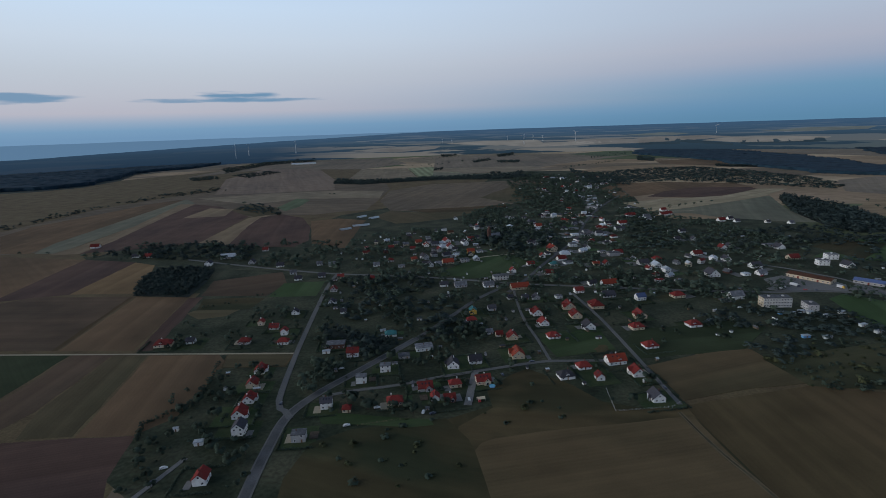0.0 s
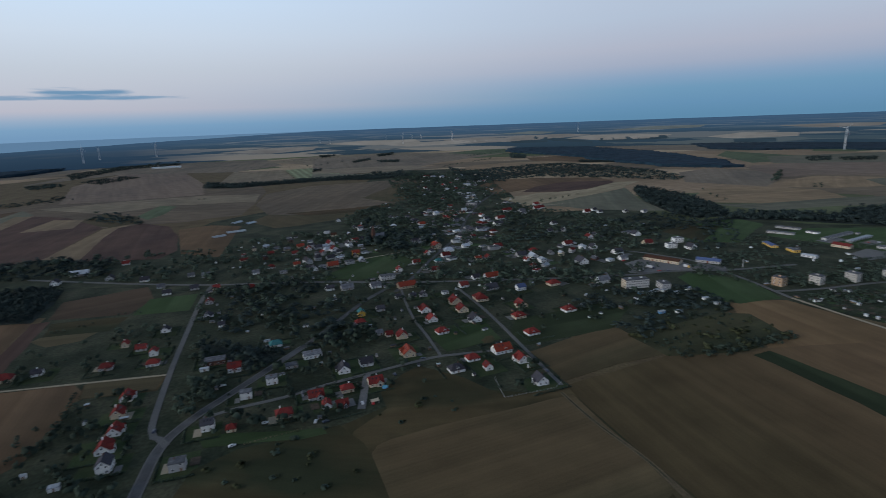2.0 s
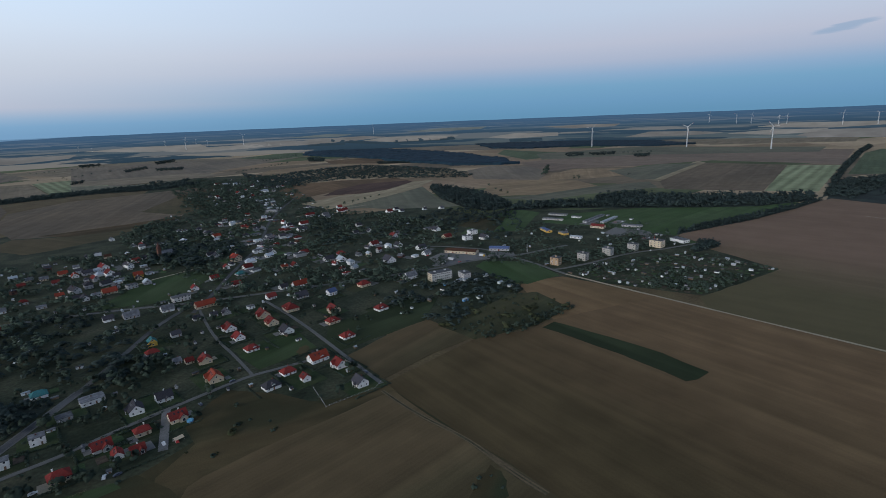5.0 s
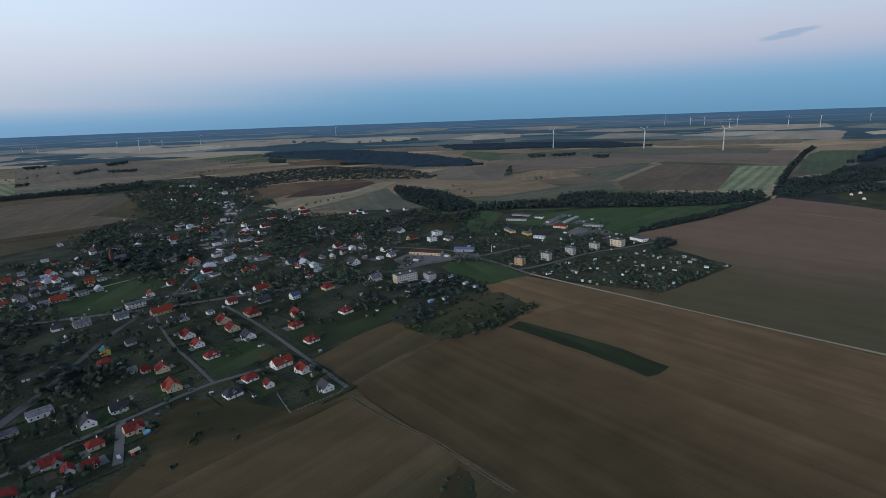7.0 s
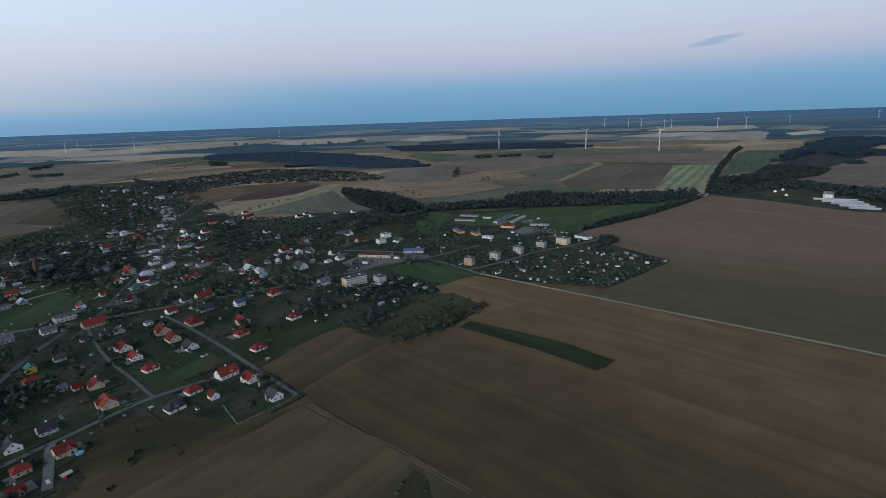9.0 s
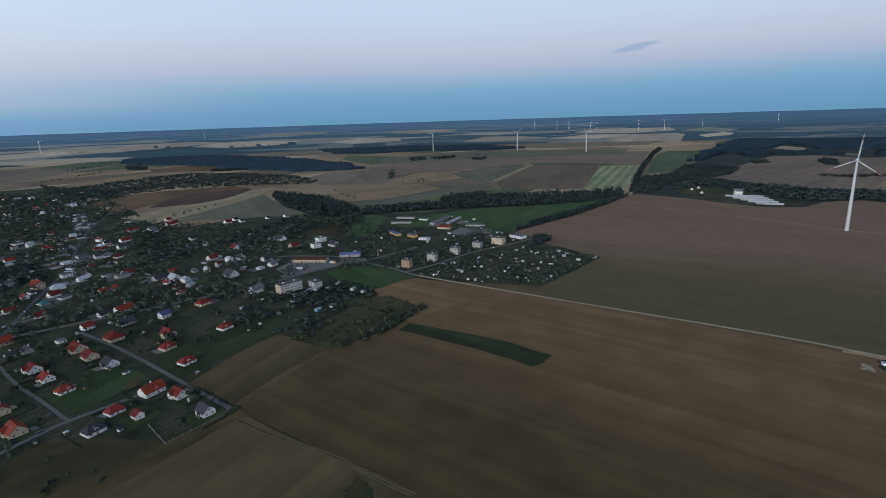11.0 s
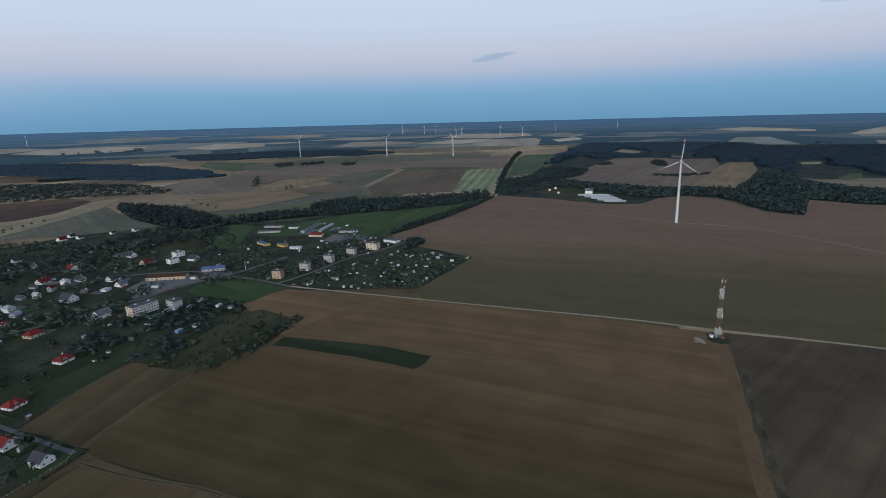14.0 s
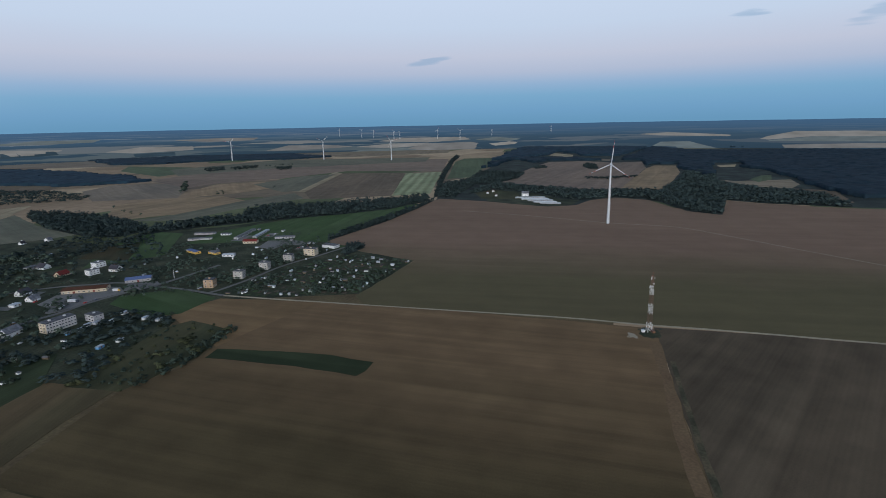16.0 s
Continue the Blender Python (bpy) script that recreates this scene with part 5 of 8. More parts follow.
field("olive", 121, (-150, 1078), (-122, 1148), (-34, 1106), (67, 1108), (12, 1032), (-59, 994), (-96, 988))
field("olive", 80, (88, 1326), (196, 1558), (305, 1656), (250, 1341), (152, 1209))
field("straw", 93, (-349, 1870), (-381, 2458), (-171, 2436), (-101, 1957), (-175, 1895))
field("mint", 98, (-97, 1955), (-166, 2433), (36, 2486), (62, 2041))
field("tan", 93, (62, 2041), (38, 2563), (440, 2705), (519, 2406), (320, 2100))
field("tan", 89, (-1114, 2293), (-1106, 3020), (-809, 3391), (-340, 3372), (-193, 2759), (-381, 2458), (-899, 2680))
field("straw", 50, (-316, 3120), (55, 3560), (536, 3519), (690, 3052), (345, 2858), (-74, 2701))
field("straw", 0, (-2188, 2613), (-2086, 2700), (-2033, 2745), (-2021, 2614))
field("tan", 79, (-1557, 2734), (-1439, 2911), (-1344, 3297), (-1158, 3366), (-1206, 3113), (-1290, 2662))
field("tan", 90, (-52, 3218), (212, 3254), (661, 3177), (1157, 3371), (1015, 2880), (568, 2443), (369, 2277), (135, 2223), (-46, 2346))
field("sage", 90, (-44, 1893), (-45, 2159), (120, 2023), (271, 2056), (273, 1905), (146, 1825))
field("straw", 168, (-46, 2346), (145, 2352), (374, 2305), (417, 2137), (299, 2071), (123, 2064), (-45, 2159))
field("pasture", 74, (732, 3117), (1016, 3364), (1175, 3365), (1042, 2912), (847, 2817))
field("stubble", 160, (465, 1943), (619, 2147), (835, 2182), (1098, 2085), (1142, 1947), (934, 1966), (729, 1969), (554, 1870))
field("brown", 94, (952, 2414), (1158, 2428), (1187, 2036), (1053, 2002), (900, 2221))
field("brown", 88, (415, 1419), (502, 1546), (652, 1538), (798, 1453), (798, 1353), (651, 1382), (505, 1286), (409, 1234))
field("ploughed", 33, (478, 1245), (548, 1329), (657, 1395), (788, 1367), (778, 1312), (642, 1222), (566, 1207))
field("pale", 37, (389, 1159), (507, 1207), (568, 1204), (644, 1219), (785, 1325), (845, 1309), (726, 1199), (622, 1134), (500, 1070), (412, 1043))
field("sage", 67, (406, 1030), (501, 1068), (640, 1142), (739, 1202), (663, 1023), (628, 867), (581, 882), (490, 949))
field("stubble", 172, (379, 1022), (465, 1000), (505, 931), (415, 943))
field("tan", 57, (1075, 1451), (1226, 1509), (1299, 1343), (1172, 1167), (1030, 1065), (933, 1229))
field("stubble", 179, (777, 993), (895, 1105), (1009, 1072), (1080, 969), (1029, 859), (830, 864), (757, 916))
field("stubble", 43, (1044, 1044), (1154, 1137), (1302, 1187), (1406, 1086), (1259, 948), (1118, 983))
field("pink", 8, (1343, 1484), (1798, 1546), (1801, 1260), (1459, 1109), (1328, 1216), (1209, 1203))
field("pasture", 66, (1641, 1973), (1855, 2172), (1845, 1777), (1697, 1612), (1478, 1599))
field("sage", 179, (740, 896), (832, 862), (1030, 858), (1170, 818), (1091, 738), (913, 786), (780, 795))
field("tan", 94, (1668, 3149), (2165, 2830), (2554, 2484), (2793, 2212), (2738, 2168), (2148, 2179), (1827, 2242), (1706, 2551))
field("straw", 132, (2339, 2688), (2554, 2484), (2814, 2185), (2793, 2212), (2502, 2537))
field("pasture", 16, (1572, 534), (2263, 727), (2480, 750), (2569, 555), (2128, 497), (1940, 518), (1634, 474))
field("pink", 173, (1520, 363), (1825, 352), (2143, 334), (2294, 318), (2368, 190), (2284, 52), (2353, -50), (2055, -59), (1644, -9), (1423, 18), (1385, 91), (1415, 185), (1476, 286))
field("stubble", 173, (2031, -59), (2157, -89), (2165, -166), (1894, -159), (1648, -122), (1418, -79), (1410, 21), (1644, -9))
field("pale", 4, (2745, 385), (2937, 376), (2793, 266), (2581, 253))
field("tan", 66, (2544, 205), (2479, 57), (2377, 59), (2437, 182))
field("sage", 33, (3561, -144), (3559, -183), (3547, -342), (3543, -376), (3292, -539), (3185, -404), (3304, -307), (3551, -293))
field("sage", 77, (3468, -810), (3374, -1139), (3229, -1499), (3228, -1502), (3393, -808))
field("straw", 115, (1681, -235), (1645, -281), (1713, -427), (1589, -417), (1486, -372), (1510, -319), (1564, -280))
field("pasture", 168, (1696, -323), (1815, -374), (1837, -407), (1705, -379), (1626, -330))
field("fallow", 173, (1498, -372), (1471, -456), (1269, -430), (1258, -415), (1404, -424))
field("pale", 169, (2204, -308), (2237, -378), (2135, -358), (2105, -305))
field("scrub", 15, (1264, 360), (1338, 332), (1285, 256), (1182, 229), (1172, 318))
field("pale", 16, (1202, 872), (1738, 1024), (1690, 970), (1198, 805))
field("fallow", 19, (1188, 799), (1690, 970), (1747, 745), (1175, 545), (1076, 709))
field("mint", 16, (1727, 740), (1795, 630), (1231, 465), (1176, 544))
field("pink", 114, (1366, 1517), (2132, 1544), (2460, 824), (1834, 639), (1777, 1001), (1485, 1088))
field("sage", 109, (1727, 1798), (2305, 1686), (2561, 957), (2281, 874), (1869, 1367), (1513, 1545))
field("sage", 19, (1327, 1069), (1571, 1056), (1659, 982), (1211, 832), (1188, 870))
field("straw", 16, (2747, 1846), (3346, 1724), (3607, 1178), (2947, 988), (2545, 1435))
field("green", 8, (612, 632), (712, 646), (881, 580), (1021, 453), (1071, 434), (841, 401), (694, 392), (646, 381), (677, 426), (664, 509))
field("green", 36, (463, 650), (577, 737), (675, 756), (675, 696), (549, 605))
field("meadow", 41, (499, 705), (564, 737), (602, 705), (508, 625))
CROPS["fade"] = field_fade("wide_bare_field", (0.186, 0.124, 0.087), (0.102, 0.087, 0.047), -225, 154)
FIELD_WORDS["fade"] = "wide reddish-brown field turning olive towards the road"
field("fade", 279, (639, 354), (664, 389), (679, 427), (726, 429), (838, 418), (967, 413), (1082, 416), (1150, 412), (1131, 293), (1102, 216), (1088, 155), (1117, 102), (1195, 79), (1252, 30), (1225, -42), (1127, -83), (1060, -162), (1241, -199), (1215, -259), (1197, -338), (1187, -412), (1173, -589), (474, -225), (460, -16), (439, 241), (462, 263), (609, 257))
field("russet", 0, (379, 404), (416, 393), (422, 317), (346, 317), (357, 374))
field("russet", 92, (385, 404), (417, 388), (434, 289.3), (316, 310), (361, 403))
field("grey", 157, (456, -21.8), (462, -83.2), (471, -224), (233, -124.2), (213.8, -42.2), (250.9, -38.4))
field("meadow", 94, (156.2, 281.6), (96, 308), (28.2, 308), (-10.2, 288), (30.7, 229.1), (66.6, 170.2), (142.1, 122.9), (166.4, 156.2))
field("tilth", 19, (143.4, 357), (222.7, 385), (231.7, 380), (238.1, 324), (198.4, 319), (148.5, 306))
field("heath", 174, (56.3, 358), (83.2, 330), (103.7, 296), (146, 297), (146, 272), (96, 268), (20, 248), (-2, 262), (4, 284), (26, 304), (24.3, 326), (42.2, 348))
field("deep", 86, (16.6, 756), (6.4, 600), (52.5, 639), (71.7, 668), (135.7, 671), (89.6, 707))
field("turf", 62, (10.2, 596), (66.6, 703), (94.7, 707), (103.7, 660), (62.7, 604))
field("green", 76, (370, 490), (392, 502), (433, 460), (416, 399), (369, 398), (352, 417))
field("turf", 26, (81.9, 376), (75.5, 410), (129.3, 436), (130.6, 387))
field("deep", 8, (142.1, 369), (227.8, 380), (268.8, 422), (241.9, 440), (157.4, 425), (140.8, 396))
field("scrub", 12, (230.4, 362), (335, 384), (357, 374), (348, 321), (294.4, 310), (236.8, 319))
field("meadow", 158, (-81.9, 270.1), (-60.2, 284.2), (-3.8, 293.1), (9, 270), (12, 259), (15, 238), (17, 223), (22, 195), (-25.6, 181.8), (-84.5, 206.1), (-88.3, 239.4))
field("tilth", 11, (12, 259), (16, 266), (24, 270), (53, 276), (96, 281), (145, 287), (145.9, 266.2), (148.5, 234.2), (151, 208.6), (154.9, 185.6), (157.4, 144.6), (157.4, 105), (111.4, 97.3), (64, 167.7), (22, 195), (17, 223), (15, 238))
field("turf", 10, (-84, 300), (-71, 303), (-26, 294), (-14, 293), (-11, 286), (-26, 284), (-67, 290), (-80, 291))
# passes to a darker brown across its rows
CROPS["near"] = field_fade("harvested_field", (0.144, 0.095, 0.052), (0.076, 0.057, 0.029), -21, 128, 1.15)
FIELD_WORDS["near"] = "wide brown harvested field, darker towards one side"
field("near", 272, (316, 310), (434, 289.3), (445, 181.8), (453, -3.8), (452, -21.8), (411, -25.6), (234.2, -39.7), (152.3, -1.3), (158.7, 106.2), (157.4, 145.9), (156.2, 186.9), (152.3, 209.9), (149.8, 236.8), (147.2, 267.5), (145.9, 299.5), (235.5, 320), (290.6, 306))
field("deep", 92, (296, 303), (313, 306), (323, 256), (329, 213), (327, 176), (312, 175), (303, 178), (304, 230), (300, 271))
field("turf", 55, (-19.2, 614), (42.2, 703), (80.6, 708), (74.2, 649), (34.6, 605))

# ---- roads ----
ribbon("pavement", 6.8, 0.291, OLDROAD, "pale pavement along both sides of the main road", "pavement", (-101.1, 195.8), (-103.7, 230.4), (-105, 265), (-103.7, 301), (-90.9, 330), (-73, 356), (-28.2, 421))
ribbon("road", 4.8, 0.305, ASPHALT, "dark two-lane asphalt road", "road", (-101.1, 195.8), (-103.7, 230.4), (-105, 265), (-103.7, 301), (-90.9, 330), (-73, 356), (-28.2, 421), (2.6, 474), (32, 525), (69.1, 571))
ribbon("road", 4.2, 0.32, OLDROAD, "pale worn village road", "road", (-101.1, 298.2), (-107.5, 308), (-115.2, 321), (-124.2, 397), (-130.6, 472), (-138.2, 577), (-138.2, 639))
ribbon("road", 5.0, 0.314, OLDROAD, "grey asphalt through road", "road", (-375, 742), (-236.8, 677), (-140.8, 639), (-62.7, 620), (5.1, 600), (70.4, 575), (138.2, 557), (261.1, 527), (278, 525), (310, 519), (338, 514), (367, 515), (408, 506), (431, 498), (469, 493), (497, 492), (525, 490))
ribbon("road", 3.4, 0.323, OLDROAD, "narrow grey village street", "road", (-87, 325), (-66.6, 332), (-38.4, 338), (-6.4, 349), (37.1, 361), (70.4, 369), (87, 369), (126.7, 367))
ribbon("road", 3.0, 0.326, OLDROAD, "straight narrow street between houses", "road", (143.4, 301), (142.1, 340), (139.5, 428), (135.7, 484), (130.6, 531))
ribbon("road", 2.4, 0.329, OLDROAD, "narrow side street", "road", (75.5, 370), (73, 411), (69.1, 456), (69.1, 503), (71.7, 559))
ribbon("road", 4.6, 0.332, ASPHALT, "main street of the old village", "road", (64, 541), (93.4, 594), (122.9, 654), (162.6, 728), (197.1, 794), (231.7, 886), (276.5, 1002), (344, 1140), (421, 1279))
ribbon("lane", 2.2, 0.311, TRACK, "field lane edged with grass", "road", (-422, 415), (-333, 410), (-230.4, 404), (-126.7, 398), wobble=0.4)
ribbon("dirt_road", 2.8, 0.335, TRACK, "pale dirt road between two fields", "road", (425, 397), (431, 326), (445, 181.8), (458, 53.8), (460, -12.8), (465, -83.2), (471, -224), wobble=0.3)
ribbon("road", 4.0, 0.338, OLDROAD, "estate road in front of apartment blocks", "road", (427, 420), (440, 415), (483, 410), (533, 409), (564, 404), (596, 394), (655, 382))
ribbon("road", 4.0, 0.341, OLDROAD, "road behind the estate", "road", (431, 498), (430, 446), (427, 420), (425, 397))
ribbon("verge", 3.4, 0.286, WEEDS, "dull grassy verge of a field track", "grass", (139, 292), (141, 268), (144, 247), (148, 229), (151, 211), (152, 193), (153, 174), (155, 156), wobble=0.5)
ribbon("track", 0.9, 0.302, RUT, "wheel rut of a grassy field track", "road", (140.0, 292.1), (142.0, 268.1), (145.0, 247.2), (149.0, 229.2), (152.0, 211.1), (153.0, 193.1), (154.0, 174.1), (156.0, 156.1), wobble=0.6)
ribbon("track", 0.8, 0.306, RUT, "wheel rut of a grassy field track", "road", (138.0, 291.9), (140.0, 267.9), (143.0, 246.8), (147.0, 228.8), (150.0, 210.9), (151.0, 192.9), (152.0, 173.9), (154.0, 155.9), wobble=0.7)
ribbon("margin", 8.0, 0.279, MARGIN, "paler trodden strip between two fields", "field margin", (424, -21), (389, -24), (346, -27), (305, -29), (268, -32), (242, -35), wobble=0.5)
ribbon("margin", 3.5, 0.283, WEEDS, "dark weedy line between two fields", "field margin", (391, -32), (348, -34), (308, -37), (275, -39), (244, -42), wobble=0.7)
ribbon("track", 1.6, 0.305, TRACK, "thin pale farm track to a wind turbine", "road", (998, 310), (968, 162.6), (932, 32), (919, -73), (859, -147.2), (801, -207.4), (727, -288), wobble=0.4)
ribbon("lane", 3.0, 0.335, TRACK, "lane along the village meadow", "road", (11.5, 677), (43.5, 699), (73, 710), (103.7, 723), wobble=0.3)
ribbon("lane", 3.0, 0.329, TRACK, "lane uphill to farmhouses", "road", (323, 997), (392, 1023), (486, 1027), wobble=0.3)
ribbon("driveway", 5.0, 0.317, PAVING, "paved yard drive", "driveway", (17.9, 356), (14.1, 332), (10.2, 308))
ribbon("driveway", 3.0, 0.317, PAVING, "grey gravel drive", "driveway", (-160, 225.3), (-153.6, 244.5), (-148.5, 259.8))
ribbon("road", 4.0, 0.323, OLDROAD, "side road past the shop", "road", (364, 632), (396, 603), (415, 573), (430, 545), (431, 500))
sheet("forecourt", [(332, 522), (332, 528), (342, 534), (348, 561), (375, 572), (396, 590), (412, 565), (417, 531), (404, 510), (378, 518), (340, 518)], 0.27, 0.2, PAVING, "grey paved shop forecourt", "forecourt")

sheet("forecourt", [(430, 534), (446, 508), (440, 499), (412, 507), (408, 516)], 0.268, 0.2, PAVING, "worn asphalt yard of the blue-roofed hall", "forecourt")

# ---- houses along the streets ----
house(-127.5, 284.3, 95, 8.7, 7.2, 4.9, SLATE, WHITE)
house(-134.7, 304, 95, 9.8, 8.1, 2.8, RED, WHITE)
house(-135.2, 322, 95, 8.4, 7, 3.0, RED, WHITE)
house(-140.9, 344, 95, 8.5, 7, 3.0, RED, CREAM)
house(-142.6, 366, 95, 9, 7.3, 3.0, RED, WHITE)
house(-130.4, 239.6, 95, 8.2, 6.8, 3.7, RED, WHITE)
house(-89.3, 274.9, 5, 8, 6.5, 4.9, FELT, GREY, "flat")
house(-81, 311, 5, 7.3, 5.9, 4.8, SLATE, WHITE)
house(-67.1, 306, 5, 5.2, 5.4, 2.5, RED, CREAM, "hip")
house(-37.1, 314, 10, 9.8, 8, 2.8, RED, CREAM, "hip")
house(-17.9, 332, 10, 9.7, 7.8, 2.6, RED, GREY)
house(2.7, 335, 10, 8.1, 6.6, 3.0, RED, CREAM, "hip")
house(22.3, 339, 10, 9.8, 8, 3.0, RED, CREAM)
house(-1.3, 316, 10, 7.2, 5.8, 2.3, RED, BRICK)
house(-10.9, 318, 274, 6.6, 5.5, 2.3, RED, WHITE)
house(-48.3, 362, 5, 7.6, 6.2, 4.9, FELT, WHITE, "flat")
house(-63.5, 345, 5, 7.3, 5.9, 4.9, FELT, WHITE, "flat")
house(-77.3, 391, 5, 9.1, 7.3, 4.0, RED, WHITE)
house(-94.3, 409, 5, 14.9, 9.2, 3.7, FELT, BRICK, "flat")
house(-50.9, 430, 10, 9.4, 7.6, 2.6, TEAL, WHITE, "hip")
house(-21, 399, 10, 13.7, 9.2, 3.2, FELT, WHITE, "flat")
house(-36.1, 384, 10, 8.5, 6.9, 2.5, FELT, GREY, "flat")
house(1.8, 366, 274, 10.2, 8.4, 3.0, SLATE, WHITE)
house(18.7, 372, 10, 9.4, 7.7, 3.0, SLATE, WHITE)
house(52, 380, 274, 11.2, 9.4, 3.2, ORANGE, CREAM)
house(52.6, 416, 274, 9.3, 7.8, 3.0, RED, CREAM)
house(42.1, 422, 10, 5.6, 5.4, 2.5, RED, CREAM)
house(34.4, 428, 10, 5.3, 5.4, 2.3, FELT, GREY)
house(84.4, 446, 274, 9.6, 7.9, 2.8, RED, WHITE)
house(82.8, 472, 274, 10.9, 9.1, 2.8, RED, WHITE)
house(86.7, 415, 10, 9.8, 8, 2.6, RED, WHITE, "hip")
house(121.2, 434, 274, 11.2, 9.3, 3.0, SLATE, WHITE)
house(116.2, 487, 274, 12.3, 10.2, 3.0, RED, CREAM)
house(116.7, 462, 274, 11.3, 9.4, 3.0, RED, CREAM)
house(142.7, 488, 274, 14.4, 11.9, 3.2, RED, CREAM, "hip")
house(174.2, 457, 274, 11.1, 9.2, 3.0, RED, CREAM)
house(161.3, 429, 10, 10.6, 8.5, 3.0, RED, CREAM, "hip")
house(158.1, 390, 10, 10.5, 8.4, 2.6, RED, WHITE, "hip")
house(122.4, 364, 10, 13.8, 9.2, 3.2, ORANGE, WHITE)
house(97, 357, 10, 9.4, 7.6, 2.5, RED, WHITE, "hip")
house(103.6, 339, 274, 6.6, 5.5, 3.0, RED, WHITE)
house(80.9, 343, 10, 10.7, 8.6, 2.6, SLATE, WHITE, "hip")
house(131.2, 344, 274, 9.5, 7.9, 3.2, RED, WHITE)
house(131.3, 309, 274, 9.5, 7.9, 3.2, SLATE, WHITE)
house(211.2, 431, 10, 11, 8.9, 2.8, DARKRED, WHITE, "hip")
house(-244.9, 423, 10, 14.1, 9.2, 2.8, DARKRED, CREAM, "hip")
house(-223.4, 427, 10, 7.3, 5.9, 2.6, SLATE, WHITE)
house(-175.2, 423, 5, 9.2, 7.3, 2.8, DARKRED, GREY, "hip")
house(-141.3, 420, 5, 8.9, 7.1, 2.8, RED, WHITE, "hip")
house(-146.4, 441, 95, 6.9, 5.7, 3.9, RED, WHITE)
house(-159.7, 455, 5, 8.1, 6.6, 2.6, RED, GREY)
house(-175.7, 467, 95, 6.6, 5.5, 3.2, RED, CREAM)
house(-151.4, 494, 95, 7.1, 5.9, 3.0, SLATE, WHITE)
house(23, 480, 274, 7.8, 6.5, 3.9, TEAL, YELLOW)
house(20.7, 458, 10, 8.9, 7.1, 2.6, RED, GREY, "hip")
house(41.9, 488, 10, 7.5, 6, 2.8, SLATE, GREY)
house(78.1, 554, 10, 19.3, 9.2, 3.2, ORANGE, CREAM, "gable", 1)
house(61.4, 593, 10, 17, 9.2, 4.9, FELT, CONCRETE, "flat", 1)
house(14.2, 569, 10, 12.9, 9.2, 2.6, FELT, GREY, "gable", 1)
house(45.1, 566, 10, 11.1, 9, 2.6, FELT, WHITE, "gable", 1)
house(-4.5, 572, 10, 8.6, 6.9, 2.8, SLATE, WHITE, "gable", 1)
house(63.5, 519, 10, 5.5, 5.4, 2.6, SLATE, GREY)
house(78.7, 518, 10, 6.4, 5.4, 2.6, SLATE, GREY)
house(90.2, 518, 274, 8, 6.6, 2.6, SLATE, GREY)
house(113, 518, 10, 6.5, 5.4, 2.8, FELT, WHITE, "flat")
house(137.9, 535, 10, 9.2, 7.5, 3.0, DARKRED, WHITE, "gable", 1)
house(176.9, 558, 10, 16.6, 9.2, 2.8, ORANGE, WHITE, "gable", 1)
house(159.1, 560, 10, 8.7, 7, 2.6, SLATE, WHITE, "gable", 1)
house(163.7, 518, 10, 13.1, 9.2, 2.6, SLATE, GREY, "gable", 1)
house(192, 505, 10, 9, 7.2, 4.0, BLUE, WHITE, "gable", 1)
house(231.4, 510, 10, 11.8, 9.2, 3.0, RED, CREAM, "hip", 1)
house(-129.9, 619, 10, 7.6, 6.2, 2.8, RED, CREAM, "gable", 1)
house(-127.7, 567, 94, 8.7, 7.2, 2.8, DARKRED, GREY, "gable", 1)
house(-120.8, 521, 94, 8.1, 6.7, 2.8, SLATE, WHITE)
house(-103.4, 492, 10, 5.7, 5.4, 2.6, SLATE, WHITE)
house(-90.8, 610, 10, 7.3, 5.9, 2.6, RED, BRICK, "hip", 1)
house(-76.2, 693, 10, 7.8, 6.3, 3.0, RED, GREY, "hip", 1)
house(-93.1, 672, 10, 8.1, 6.5, 2.5, FELT, WHITE, "gable", 1)
house(-43.6, 804, 10, 10, 8.1, 2.8, ORANGE, CREAM, "gable", 1)
house(-59.5, 663, 10, 8.4, 6.8, 2.5, FELT, GREY, "flat", 1)
house(-44.8, 695, 10, 7.8, 6.3, 2.8, ORANGE, CREAM, "gable", 1)
house(-28.9, 672, 10, 7, 5.6, 2.6, SLATE, WHITE, "gable", 1)
house(-7.4, 793, 10, 7, 5.7, 2.6, SHEET, WHITE, "gable", 1)
house(1, 779, 274, 8.6, 7.1, 2.8, SLATE, WHITE, "gable", 1)
house(25.1, 799, 274, 8.9, 7.3, 3.0, SLATE, WHITE, "gable", 1)
house(33.5, 727, 10, 9.7, 7.9, 3.9, ORANGE, YELLOW, "gable", 1)
house(46.3, 732, 10, 8.6, 7, 2.6, FELT, WHITE, "flat", 1)
house(3.8, 737, 10, 7.7, 6.2, 2.6, FELT, WHITE, "gable", 1)
house(11.3, 713, 10, 8.4, 6.8, 2.5, SHEET, WHITE, "flat", 1)
house(-49.9, 762, 10, 7.9, 6.4, 2.6, DARKRED, GREY, "gable", 1)
house(79.7, 623, 274, 8.2, 6.8, 3.0, RED, WHITE, "gable", 1)
house(105.9, 651, 10, 8.9, 7.1, 2.6, RED, WHITE, "gable", 1)
house(128.3, 692, 274, 7.8, 6.5, 3.0, RED, WHITE, "gable", 1)
house(147.7, 726, 274, 13.6, 11.3, 3.0, RED, CREAM, "gable", 1)
house(138.4, 784, 10, 8.2, 6.7, 2.6, SLATE, WHITE, "gable", 1)
house(120.8, 608, 10, 9.3, 7.5, 2.6, DARKRED, WHITE, "gable", 1)
